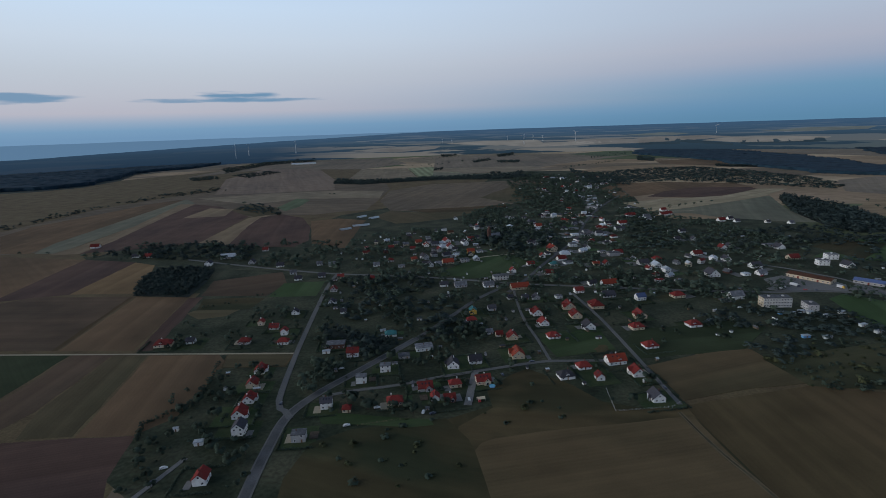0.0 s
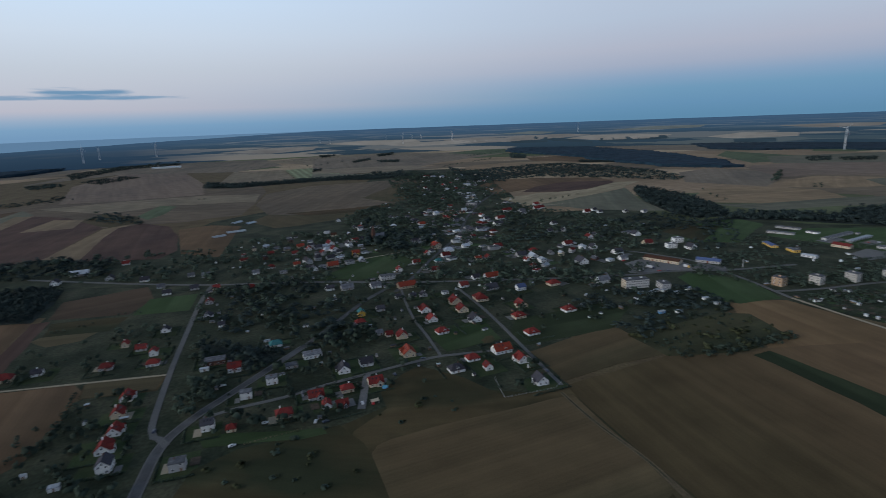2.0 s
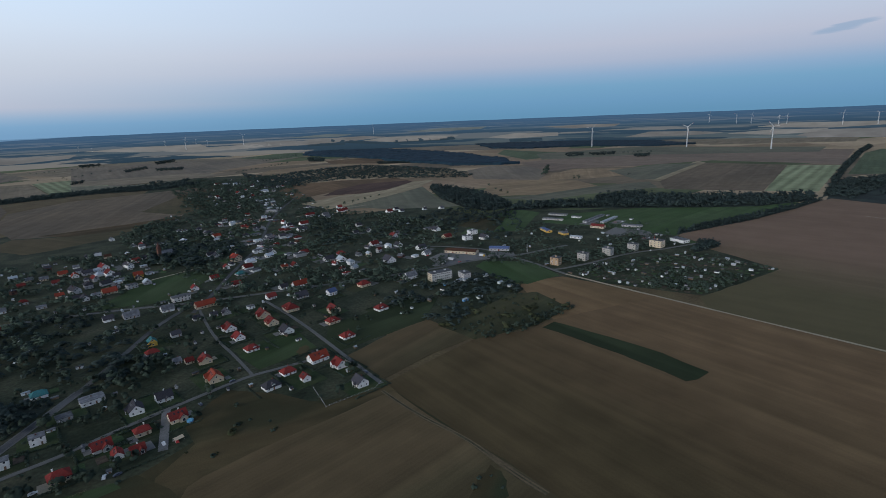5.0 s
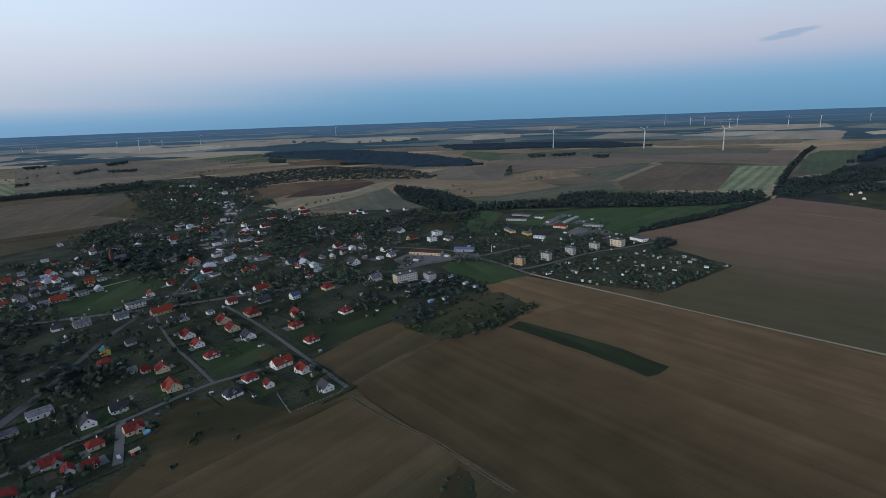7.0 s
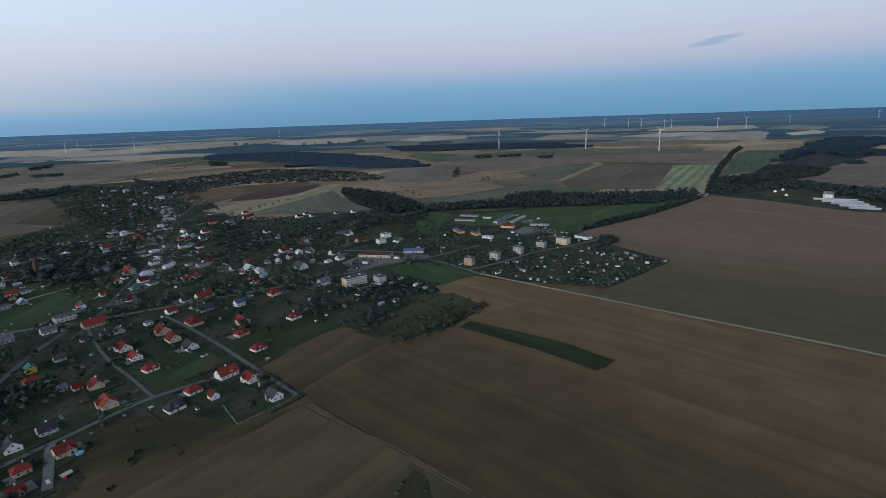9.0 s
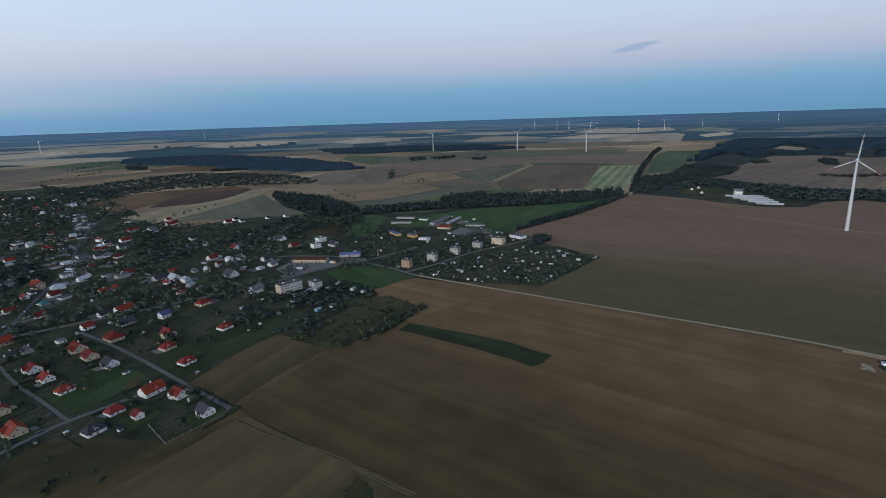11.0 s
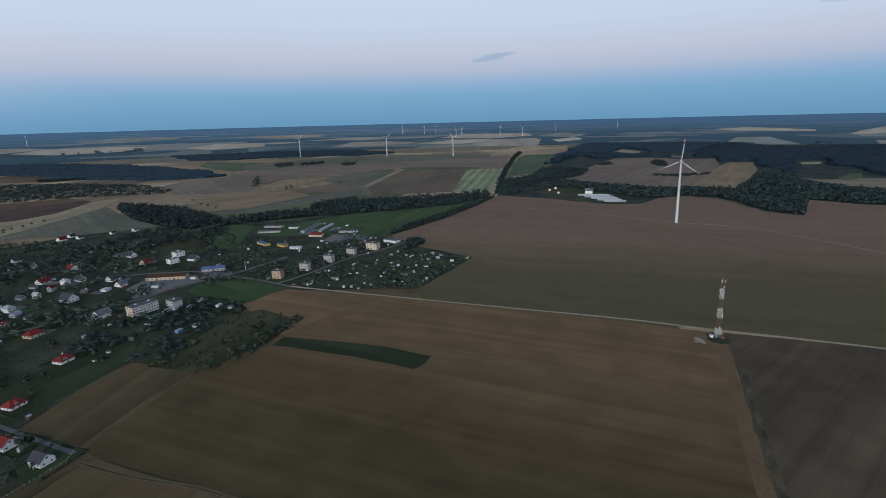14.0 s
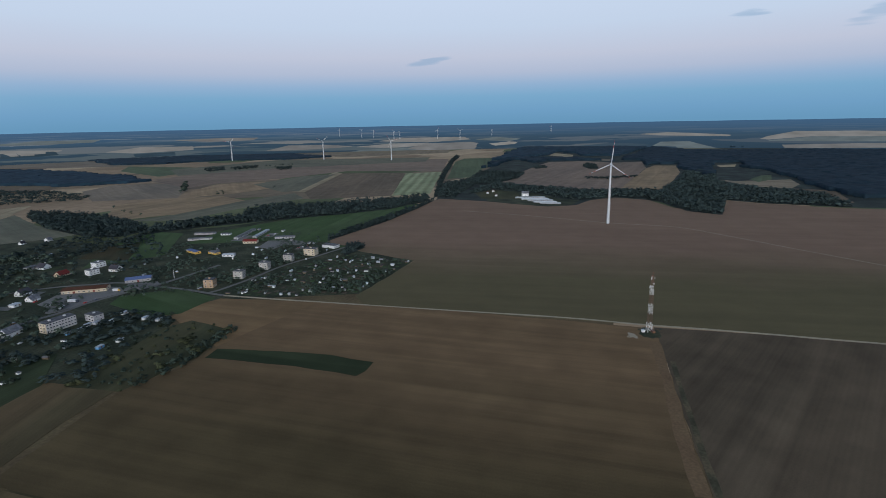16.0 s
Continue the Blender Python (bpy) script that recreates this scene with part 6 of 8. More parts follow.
house(135.6, 648, 10, 9.8, 8, 2.6, TEAL, GREY, "hip", 1)
house(111.5, 619, 274, 7, 5.8, 2.8, SLATE, WHITE, "gable", 1)
house(199.3, 641, 274, 9.3, 7.8, 2.8, RED, WHITE, "gable", 1)
house(169.6, 718, 10, 8.7, 7, 2.5, FELT, WHITE, "flat", 1)
house(191.6, 767, 274, 9.5, 7.9, 2.5, SHEET, WHITE, "flat", 1)
house(198.5, 733, 274, 9.8, 8.1, 2.8, SLATE, WHITE, "gable", 1)
house(212.9, 706, 10, 9.8, 7.9, 2.6, FELT, WHITE, "flat", 1)
house(231.8, 698, 10, 10.9, 8.7, 2.6, DARKRED, WHITE, "gable", 1)
house(204.3, 826, 10, 11.2, 9.1, 3.0, SHEET, WHITE, "flat", 1)
house(268.5, 658, 10, 9.5, 7.7, 2.8, RED, GREY, "hip", 1)
house(244.4, 640, 10, 13.2, 9.2, 2.8, SLATE, GREY, "gable", 1)
house(422, 993, 10, 12.6, 9.2, 2.8, RED, WHITE, "gable", 1)
house(431, 1039, 10, 10.7, 8.6, 2.6, RED, WHITE, "gable", 1)
house(372, 970, 10, 12.1, 9.2, 2.5, FELT, WHITE, "gable", 1)
house(353, 992, 10, 10.8, 8.7, 2.6, RED, WHITE, "gable", 1)
house(308, 911, 10, 15.4, 9.2, 2.6, RED, WHITE, "gable", 1)
house(282.9, 915, 10, 9.1, 7.3, 2.6, SLATE, WHITE, "gable", 1)
house(291.2, 862, 10, 9.4, 7.6, 2.6, SLATE, WHITE, "gable", 1)
house(301, 581, 274, 14.4, 11.9, 3.5, SLATE, WHITE, "gable", 1)
house(351, 646, 274, 10.2, 8.4, 3.0, SLATE, WHITE, "gable", 1)
house(367, 610, 10, 12.6, 9.2, 2.8, SLATE, WHITE, "gable", 1)
house(338, 578, 10, 8, 6.5, 2.5, SHEET, WHITE, "flat", 1)
house(356, 579, 10, 10, 8.2, 2.6, FELT, WHITE, "gable", 1)
house(468, 598, 274, 11.9, 9.8, 3.5, SLATE, WHITE, "gable", 1)
house(284.5, 500, 10, 13.8, 9.2, 4.0, FELT, WHITE, "gable", 1)
house(329, 678, 10, 12.2, 9.2, 2.5, DARKRED, WHITE, "gable", 1)
house(378, 708, 274, 10.4, 8.5, 2.8, DARKRED, WHITE, "gable", 1)
house(392, 718, 274, 7.6, 6.3, 2.8, SLATE, WHITE, "gable", 1)
house(446, 715, 10, 14.9, 9.2, 2.8, FELT, GREY, "flat", 1)
house(450, 699, 274, 12.2, 10.2, 3.0, SLATE, WHITE, "gable", 1)
house(433, 643, 10, 13.7, 9.2, 2.5, DARKRED, CREAM, "gable", 1)
house(481, 910, 10, 10.5, 8.5, 2.8, RED, CREAM, "gable", 1)
house(502, 923, 10, 9.2, 7.5, 2.6, SLATE, WHITE, "gable", 1)
house(544, 882, 10, 7.6, 6.2, 2.5, SLATE, WHITE, "gable", 1)
house(574, 867, 10, 9.1, 7.3, 2.5, FELT, WHITE, "gable", 1)
house(374, 825, 10, 9.3, 7.6, 2.6, SLATE, WHITE, "gable", 1)
house(343, 770, 10, 8.6, 7, 2.6, SLATE, GREY, "gable", 1)
house(366, 767, 274, 7.8, 6.5, 2.6, SLATE, WHITE, "gable", 1)
house(-578, 849, 10, 13.5, 9.2, 2.8, RED, WHITE, "gable", 1)
house(-465, 768, 10, 9.2, 7.5, 2.6, SLATE, WHITE, "gable", 1)
house(-445, 766, 10, 10.4, 8.4, 2.6, RED, WHITE, "gable", 1)
house(-328, 704, 94, 10, 8.3, 3.9, SLATE, WHITE, "gable", 1)
house(-317, 744, 10, 20.2, 9.2, 3.2, SHEET, GREY, "gable", 1)
house(-269.2, 707, 94, 9.7, 8.1, 3.2, SLATE, GREY, "gable", 1)
house(-276.4, 786, 10, 8.6, 6.9, 2.6, RED, WHITE, "gable", 1)
house(-223.6, 685, 10, 9.6, 7.8, 2.6, SLATE, WHITE, "gable", 1)
house(-181.4, 617, 10, 8.6, 7, 2.6, SLATE, WHITE, "gable", 1)
house(-195.3, 646, 10, 8, 6.5, 2.6, FELT, GREY, "gable", 1)
house(-171.3, 687, 10, 7.3, 5.9, 2.6, FELT, WHITE, "gable", 1)
house(-152.6, 680, 10, 9.3, 7.6, 2.6, FELT, GREY, "gable", 1)
house(-154.8, 627, 10, 8.6, 7, 2.6, SLATE, GREY, "gable", 1)
house(650, 403, 82, 22, 12, 4.0, FELT, WHITE, "flat", 1)
house(479, 909, 10, 11.2, 9.1, 2.8, RED, WHITE, "gable", 1)
house(500, 897, 10, 9, 7.2, 2.6, SLATE, WHITE, "gable", 1)
house(410, 985, 10, 13.9, 9.2, 2.8, RED, WHITE, "gable", 1)
house(366, 946, 10, 10.4, 8.3, 2.5, FELT, WHITE, "gable", 1)

house(335, 1753, 17, 17.0, 9.5, 3.2, DARKRED, WHITE, "gable", 1)
house(352, 1729, 14, 14.0, 9.5, 2.8, SHEET, GREY, "gable", 1)
house(375, 1698, 21, 12.0, 9.3, 4.6, SHEET, WHITE, "gable", 1)
house(327, 1550, 281, 9.0, 5.4, 2.8, SLATE, WHITE, "gable", 1)
house(328, 1466, 117, 10.0, 7.8, 4.6, RED, WHITE, "gable", 1)
house(360, 1507, 97, 9.0, 5.6, 4.6, RED, WHITE, "gable", 1)
house(404, 1617, 117, 8.0, 6.4, 2.6, SLATE, WHITE, "gable", 1)
house(350, 1423, 102, 8.0, 6.3, 2.8, FELT, WHITE, "gable", 1)
house(320, 1386, 115, 8.0, 6.3, 2.8, SHEET, WHITE, "gable", 1)
house(395, 1446, 183, 11.0, 8.7, 4.6, SHEET, WHITE, "gable", 1)
house(430, 1505, 185, 9.0, 6.1, 2.8, SLATE, WHITE, "gable", 1)
house(454, 1530, 185, 8.0, 5.3, 2.6, FELT, WHITE, "gable", 1)
house(464, 1517, 295, 9.0, 6.0, 3.2, DARKRED, WHITE, "gable", 1)
house(502, 1610, 94, 9.0, 5.7, 4.6, SLATE, WHITE, "gable", 1)
house(214, 1477, 195, 11.0, 8.7, 2.6, FELT, WHITE, "flat", 1)
house(256, 1453, 195, 8.0, 4.8, 4.6, SLATE, GREY, "hip", 1)
house(267, 1425, 25, 9.0, 6.9, 4.6, RED, WHITE, "gable", 1)
house(199, 1042, 27, 14.0, 9.5, 2.8, FELT, WHITE, "flat", 1)
house(207, 1003, 199, 10.0, 6.5, 4.6, SHEET, WHITE, "gable", 1)
house(243, 1016, 276, 10.0, 7.8, 3.2, BROWNROOF, CREAM, "hip", 1)
house(216, 958, 184, 9.0, 6.7, 3.2, RED, CREAM, "gable", 1)
house(222, 945, 103, 10.0, 7.9, 2.6, ORANGE, CREAM, "hip", 1)
house(274, 1003, 191, 11.0, 7.9, 2.8, SLATE, WHITE, "hip", 1)
house(272, 1030, 192, 9.0, 6.4, 3.2, SHEET, WHITE, "gable", 1)
house(228, 925, 198, 9.0, 6.8, 2.8, SLATE, GREY, "gable", 1)
house(240, 925, 274, 9.0, 6.7, 2.6, FELT, GREY, "gable", 1)
house(199, 878, 197, 10.0, 7.5, 3.2, SLATE, WHITE, "hip", 1)
house(215, 878, 18, 14.0, 9.5, 2.6, FELT, GREY, "flat", 1)
house(199, 789, 116, 10.0, 6.7, 2.8, SLATE, WHITE, "hip", 1)
house(183, 751, 8, 11.0, 8.7, 4.6, FELT, WHITE, "flat", 1)
house(189, 715, 16, 10.0, 6.9, 2.8, SHEET, WHITE, "gable", 1)
house(270, 899, 288, 10.0, 6.3, 2.8, SHEET, GREY, "hip", 1)
house(282, 853, 192, 11.0, 8.2, 4.6, SLATE, WHITE, "gable", 1)
house(265, 871, 15, 10.0, 6.8, 2.8, DARKRED, GREY, "hip", 1)
house(241, 822, 188, 10.0, 7.9, 4.6, SLATE, WHITE, "gable", 1)
house(254, 830, 27, 11.0, 7.7, 3.2, FELT, GREY, "flat", 1)
house(259, 802, 194, 10.0, 6.7, 2.6, DARKRED, WHITE, "hip", 1)
house(247, 768, 281, 9.0, 6.7, 3.2, BROWNROOF, WHITE, "hip", 1)
house(230, 828, 111, 11.0, 8.2, 3.2, SLATE, GREY, "gable", 1)
house(226, 843, 204, 10.0, 6.9, 3.2, FELT, GREY, "gable", 1)
house(235, 760, 191, 10.0, 6.9, 3.2, SLATE, GREY, "hip", 1)
house(223, 689, 188, 15.0, 9.5, 4.6, FELT, GREY, "flat", 1)
house(343, 982, 193, 12.0, 9.3, 4.6, RED, WHITE, "hip", 1)
house(382, 1089, 104, 9.0, 5.7, 2.8, SLATE, GREY, "gable", 1)
house(119, 1007, 278, 10.0, 6.6, 2.6, FELT, WHITE, "hip", 1)
house(154, 939, 202, 12.0, 9.1, 4.6, SLATE, GREY, "hip", 1)
house(161, 908, 9, 11.0, 8.3, 3.2, ORANGE, WHITE, "gable", 1)
house(112, 911, 117, 11.0, 7.9, 2.8, SHEET, GREY, "hip", 1)
house(132, 770, 280, 10.0, 6.4, 2.6, SLATE, WHITE, "gable", 1)
house(126, 781, 13, 9.0, 5.5, 2.8, SLATE, GREY, "gable", 1)
house(151, 739, 287, 15.0, 9.5, 2.6, ORANGE, CREAM, "gable", 1)
house(138, 707, 100, 9.0, 6.1, 2.6, SLATE, WHITE, "hip", 1)
house(150, 674, 195, 11.0, 8.6, 2.6, DARKRED, WHITE, "gable", 1)
house(161, 702, 184, 13.0, 9.5, 2.6, SHEET, WHITE, "hip", 1)
house(154, 654, 200, 11.0, 7.9, 2.6, FELT, WHITE, "flat", 1)
house(186, 641, 187, 8.0, 5.6, 3.2, ORANGE, CREAM, "gable", 1)
house(256, 627, 277, 12.0, 8.2, 3.2, SHEET, WHITE, "gable", 1)
house(258, 603, 97, 10.0, 7.2, 4.6, SHEET, WHITE, "hip", 1)
house(241, 662, 276, 8.0, 4.9, 2.6, FELT, WHITE, "gable", 1)
house(-4, 769, 203, 12.0, 8.6, 2.8, SHEET, WHITE, "hip", 1)
house(28, 788, 108, 11.0, 7.4, 4.6, SLATE, WHITE, "gable", 1)
house(-18, 717, 278, 12.0, 8.4, 4.6, SLATE, GREY, "hip", 1)
house(19, 1011, 281, 9.0, 6.5, 3.2, FELT, WHITE, "gable", 1)
house(55, 922, 282, 12.0, 7.2, 3.2, DARKRED, BRICK, "gable", 1)
house(8, 694, 280, 10.0, 7.0, 2.6, FELT, GREY, "gable", 1)
house(129, 996, 273, 9.0, 5.5, 2.8, SLATE, WHITE, "gable", 1)
house(-31, 784, 95, 11.0, 7.7, 2.6, ORANGE, WHITE, "gable", 1)
house(-17, 896, 95, 10.0, 6.1, 2.8, SLATE, WHITE, "hip", 1)
house(-4, 900, 192, 9.0, 5.6, 4.6, FELT, WHITE, "flat", 1)
house(7, 872, 193, 9.0, 6.1, 3.2, BROWNROOF, CREAM, "gable", 1)
house(0, 809, 106, 15.0, 9.5, 2.8, DARKRED, WHITE, "gable", 1)
house(5, 760, 282, 13.0, 9.3, 4.6, DARKRED, WHITE, "gable", 1)
house(-18, 786, 19, 11.0, 7.8, 3.2, SLATE, GREY, "gable", 1)
house(-1, 716, 205, 11.0, 7.6, 2.6, SLATE, GREY, "gable", 1)
house(15, 722, 11, 11.0, 6.9, 2.8, FELT, WHITE, "flat", 1)
house(1, 674, 14, 14.0, 9.5, 2.8, ORANGE, CREAM, "gable", 1)
house(23, 679, 17, 11.0, 6.7, 4.6, FELT, GREY, "flat", 1)
house(38, 817, 197, 9.0, 7.1, 2.8, RED, WHITE, "gable", 1)
house(79, 911, 187, 16.0, 9.5, 3.2, FELT, WHITE, "flat", 1)
house(-31, 703, 115, 13.0, 8.6, 4.6, SLATE, GREY, "gable", 1)
house(-22, 664, 277, 10.0, 7.5, 3.2, SLATE, WHITE, "gable", 1)
house(-11, 665, 98, 10.0, 7.4, 4.6, FELT, GREY, "flat", 1)
house(39, 687, 275, 10.0, 7.7, 2.6, SHEET, GREY, "gable", 1)
house(12, 749, 6, 8.0, 5.5, 2.6, SLATE, WHITE, "gable", 1)
house(-11, 744, 110, 9.0, 6.4, 4.6, DARKRED, GREY, "gable", 1)

# ---- larger buildings ----
block(308, 475, 356, 25.5, 10.3, 3, 10, wall=CONCRETE, end_wall=CREAM, label="long pale three-storey apartment block with a flat roof and patched insulation")
block(333, 463, 262, 13.3, 9.2, 2, 3, wall=GREY, balconies=False, label="short grey apartment block beside a car park")
block(446, 433, 286, 10.5, 9.2, 3, 2, wall=OCHRE, end_wall=CONCRETE, balconies=False, label="small ochre three-storey apartment block with a flat roof")
block(484, 425, 284, 10.8, 9.2, 3, 2, wall=BEIGE, balconies=False, label="small pale beige three-storey apartment block with a flat roof")
block(525, 421, 282, 11.1, 9.2, 3, 2, wall=BEIGE, balconies=False, label="small pale beige three-storey apartment block with a flat roof")
block(566, 415, 281, 11.2, 9.2, 3, 2, wall=BEIGE, balconies=False, label="small pale beige three-storey apartment block with a flat roof")
block(604, 406, 276, 15.9, 11.5, 3, 3, wall=CREAM, balconies=False, aerial=True, label="small cream three-storey apartment block with a roof aerial")
hall(396, 555, 303, 43.1, 13.8, 3.8, BROWNROOF, CREAM, "long cream shop with a dark brown roof and red door bays", "shop", 4)
hall(443, 533, 312, 26, 13.8, 3.4, BLUE, GREY, "grey hall with a blue metal roof", "hall", 5)
block(448, 612, 352, 12.1, 9.2, 2, 3, wall=WHITE, balconies=True, label="white two-storey villa block with balconies")
hall(643, 631, 301, 34, 9.2, 2.8, FELT, GREY, "low grey school wing with a flat felt roof", "school", 0, 0.5)
hall(680, 655, 295, 32, 9.2, 2.8, FELT, GREY, "low grey school wing with a flat felt roof", "school", 0, 0.5)
hall(571, 575, 250, 26, 8, 3.0, BLUE, YELLOW, "yellow school hall with a blue roof", "school hall", 0, 0.8)
hall(573, 541, 257, 16, 8, 3.0, FELT, YELLOW, "yellow school annexe with a flat roof", "school hall", 0, 0.5)
hall(645, 537, 287, 20.7, 10.3, 3.4, DARKRED, CREAM, "cream workshop with a dull red tiled roof", "workshop", 0, 2.4)
hall(687, 506, 295, 29.4, 10.3, 3.0, FELT, GREY, "grey flat-roofed depot with long low walls", "depot", 0, 0.5)
hall(693, 586, 16, 70, 7, 3.0, FELT, GREY, "grey flat-roofed depot with long low walls", "depot", 0, 0.5)
hall(702, 562, 16, 56, 6, 2.6, SHEET, GREY, "long low shed with a pale sheet roof", "depot", 0, 0.5)
hall(684, 616, 286, 14.7, 8, 2.8, FELT, WHITE, "low white school wing with a flat felt roof", "school", 0, 0.5)
hall(567, 511, 287, 16, 7, 2.8, SHEET, WHITE, "low white building with a pale sheet roof", "school", 0, 1.0)
block(477, 638, 352, 13, 10, 2, 3, wall=WHITE, balconies=True, label="white two-storey villa block with balconies")
hall(308, 1100, 328, 20, 12, 4.2, FELT, GREY, "grey flat-roofed farm building in a pale yard", "barn", 0, 0.5)
greenhouse(-182.9, 943, 36, 22, 8)
greenhouse(-159.9, 978, 22, 31.7, 8)
greenhouse(-145.8, 1061, 50, 22.7, 8)
greenhouse(-173.1, 1079, 53, 22.5, 8)
hall(-787, 2998, 8, 131.5, 28.7, 6, SHEET, WHITE, "long white barn beside wind turbines", "barn", 0, 3)
hall(1205, 212, 286, 66.7, 8.5, 2.2, PALEROOF, GREY, "long low poultry house with a white metal roof", "barn", 0, 0.9)
hall(1184, 197.1, 285, 60.3, 8.5, 2.2, PALEROOF, GREY, "long low poultry house with a white metal roof", "barn", 0, 0.9)
hall(1164, 182.8, 284, 54.1, 8.5, 2.2, PALEROOF, GREY, "long low poultry house with a white metal roof", "barn", 0, 0.9)
hall(1144, 169, 282, 48.3, 8.5, 2.2, PALEROOF, GREY, "long low poultry house with a white metal roof", "barn", 0, 0.9)
hall(1126, 155.5, 280, 42.6, 8.5, 2.2, PALEROOF, GREY, "long low poultry house with a white metal roof", "barn", 0, 0.9)
house(1235, 228.6, 282, 16.3, 10.8, 7, FELT, WHITE, "gable", 1)
house(1262, 326, 10, 6.6, 5.4, 2.6, DARKRED, WHITE, "gable", 1)
house(1218, 294.3, 10, 6.4, 5.4, 2.6, DARKRED, WHITE, "gable", 1)
house(1295, 320, 10, 6.8, 5.5, 2.6, DARKRED, WHITE, "gable", 1)
CHURCH = (76.8, 819)
MAST = (445, -17.4)
CABIN = (443, -12.9)

# ---- wind turbines ----
turbine(927, 32, 272, 5)
turbine(2240, 1915, 311, 40, 92)
turbine(2355, 1450, 302, 50, 92)
turbine(2360, 1080, 295, 80, 90)
turbine(3455, 1980, 300, 10, 55, 78.6)
turbine(3500, 1825, 298, 50, 54, 72.9)
turbine(3535, 1750, 296, 20, 52, 72.5)
turbine(3514, 1579, 294, 90, 55, 57.5)
turbine(3559, 1554, 294, 30, 50, 62.5)
turbine(3600, 1280, 290, 15, 66, 52.3)
turbine(3645, 1130, 287, 70, 62, 51.5)
turbine(3844, 949, 284, 40, 40, 74.9)
turbine(4017, 546, 278, 10, 40, 90.3)
turbine(555, 3715, 352, 20, 66, 41.8)
turbine(905, 3700, 346, 70, 66, 50.4)
turbine(1798, 3563, 333, 100, 57, 80.0)
turbine(-1324, 3413, 21, 10, 80, 26.2)
turbine(-1273, 3506, 20, 60, 66, 37.5)
turbine(-992, 3602, 15, 35, 74, 38.5)
turbine(463, 3904, 353, 15, 30, 70.3)
turbine(645, 3879, 351, 80, 28, 70.5)
turbine(702, 3812, 350, 25, 35, 61.3)
turbine(-7, 3892, 0, 55, 25, 63.9)
turbine(60, 3869, 359, 5, 22, 60.2)

# ---- woods and tree lines ----
wood("dark wood behind the west lane", 5.6, 9.2, 11, (-356, 570), (-383, 634), (-389, 682), (-349, 690), (-307, 673), (-294.4, 620), (-288, 559))
wood("dark trees along the west lane", 9, 11.5, 12, (-526, 780), (-500, 813), (-402, 861), (-297, 804), (-276.5, 723), (-398, 739), share=0.5)
wood("dark overgrown orchard between streets", 9, 6.3, 13, (-89.6, 429), (-117.8, 521), (-98.6, 589), (-7.7, 558), (25.6, 516), (-2.6, 477), (-46.1, 426), (-73, 413), share=0.1, cone=0.05)
wood("dark trees below the main road", 8.4, 6.9, 14, (-43.5, 402), (-2.6, 462), (19.2, 476), (26.9, 433), (-16.6, 412), share=0.55, cone=0.05)
wood("tall park trees round the church", 11.2, 11.5, 15, (52.5, 781), (66.6, 978), (113.9, 895), (176.6, 844), (157.4, 733), (113.9, 712), (80.6, 723), share=0.7)
wood("dense trees in the upper village", 10, 6.5, 17, (323, 980), (376, 1043), (369, 918), (358, 786), (297, 695), (266.2, 733), (271.4, 836), share=0.3)
wood("dense trees left of the upper village", 9, 8, 41, (190, 1663), (319, 2019), (399, 1730), (373, 1427), (299, 1191), (219, 1024), (179, 1126), (185, 1328), share=0.4, leaf=LEAF)
wood("tall trees behind the churchyard", 9, 9, 42, (55, 1082), (90, 1142), (130, 1023), (162, 882), (155, 801), (122, 695), (93, 701), (81, 762), (79, 849), (53, 926), share=0.4, leaf=LEAF)
wood("garden trees on the upper slope", 9, 7.5, 43, (383, 1090), (404, 993), (386, 836), (307, 673), (290, 726), (292, 844), share=0.4, leaf=LEAF)
wood("dark trees at the head of the village", 9, 8, 44, (488, 2091), (562, 1672), (520, 1488), (411, 1565), share=0.7)
wood("shrubs and small trees round the apartment blocks", 6.5, 5.5, 45, (436, 440), (455, 458), (520, 452), (610, 434), (655, 424), (648, 404), (600, 402), (520, 414), (450, 419), share=0.85, leaf=LEAF)
wood("trees above the shop", 10.1, 6.5, 18, (358, 786), (433, 833), (504, 736), (463, 650), (410, 659), (339, 694), share=0.22)
wood("garden trees east of the allotments", 6.7, 9.2, 23, (634, 376), (681, 374), (660, 353), (608, 357))
wood("long dark hedge wood in the fields", 9, 10, 201, (-375, 1802), (-275, 1752), (-128, 1798), (25, 1826), (176, 1774), (308, 1832), (245, 1946), (27, 1933), (-175, 1895), (-293, 1872), (-401, 1972))
wood("scrubby wood beyond the village fields", 12, 7, 203, (450, 1853), (567, 1911), (761, 1996), (946, 1991), (1036, 1748), (1056, 1518), (1007, 1334), (937, 1275), (862, 1360), (769, 1470), (659, 1553), (534, 1544), (459, 1562), share=0.75, cone=0.1)
canopy("distant forest", 9, 13, 204, (1124, 3232), (1324, 3245), (1585, 2996), (1589, 2377), (1499, 1882), (1348, 1474), (1241, 1527), (1147, 1646), (1121, 1933), (1140, 2391), (1033, 2930))
wood("small dark wood between fields", 10, 12, 205, (961, 2669), (1011, 2573), (935, 2384), (892, 2465))
wood("dark hedge between fields", 8, 7, 206, (1062, 2094), (1174, 2000), (1127, 1921), (1023, 2004))
wood("dark wood behind the village fields", 8.5, 12, 207, (731, 1157), (761, 1171), (779, 1075), (762, 953), (729, 860), (686, 776), (623, 781), (616, 850), (647, 976))
wood("dark belt of trees behind the estate", 8.5, 12, 208, (656, 752), (707, 793), (779, 761), (847, 711), (913, 757), (1001, 729), (981, 682), (1036, 597), (1110, 514), (1191, 463), (1113, 422), (983, 464), (903, 531), (802, 635), (724, 708))
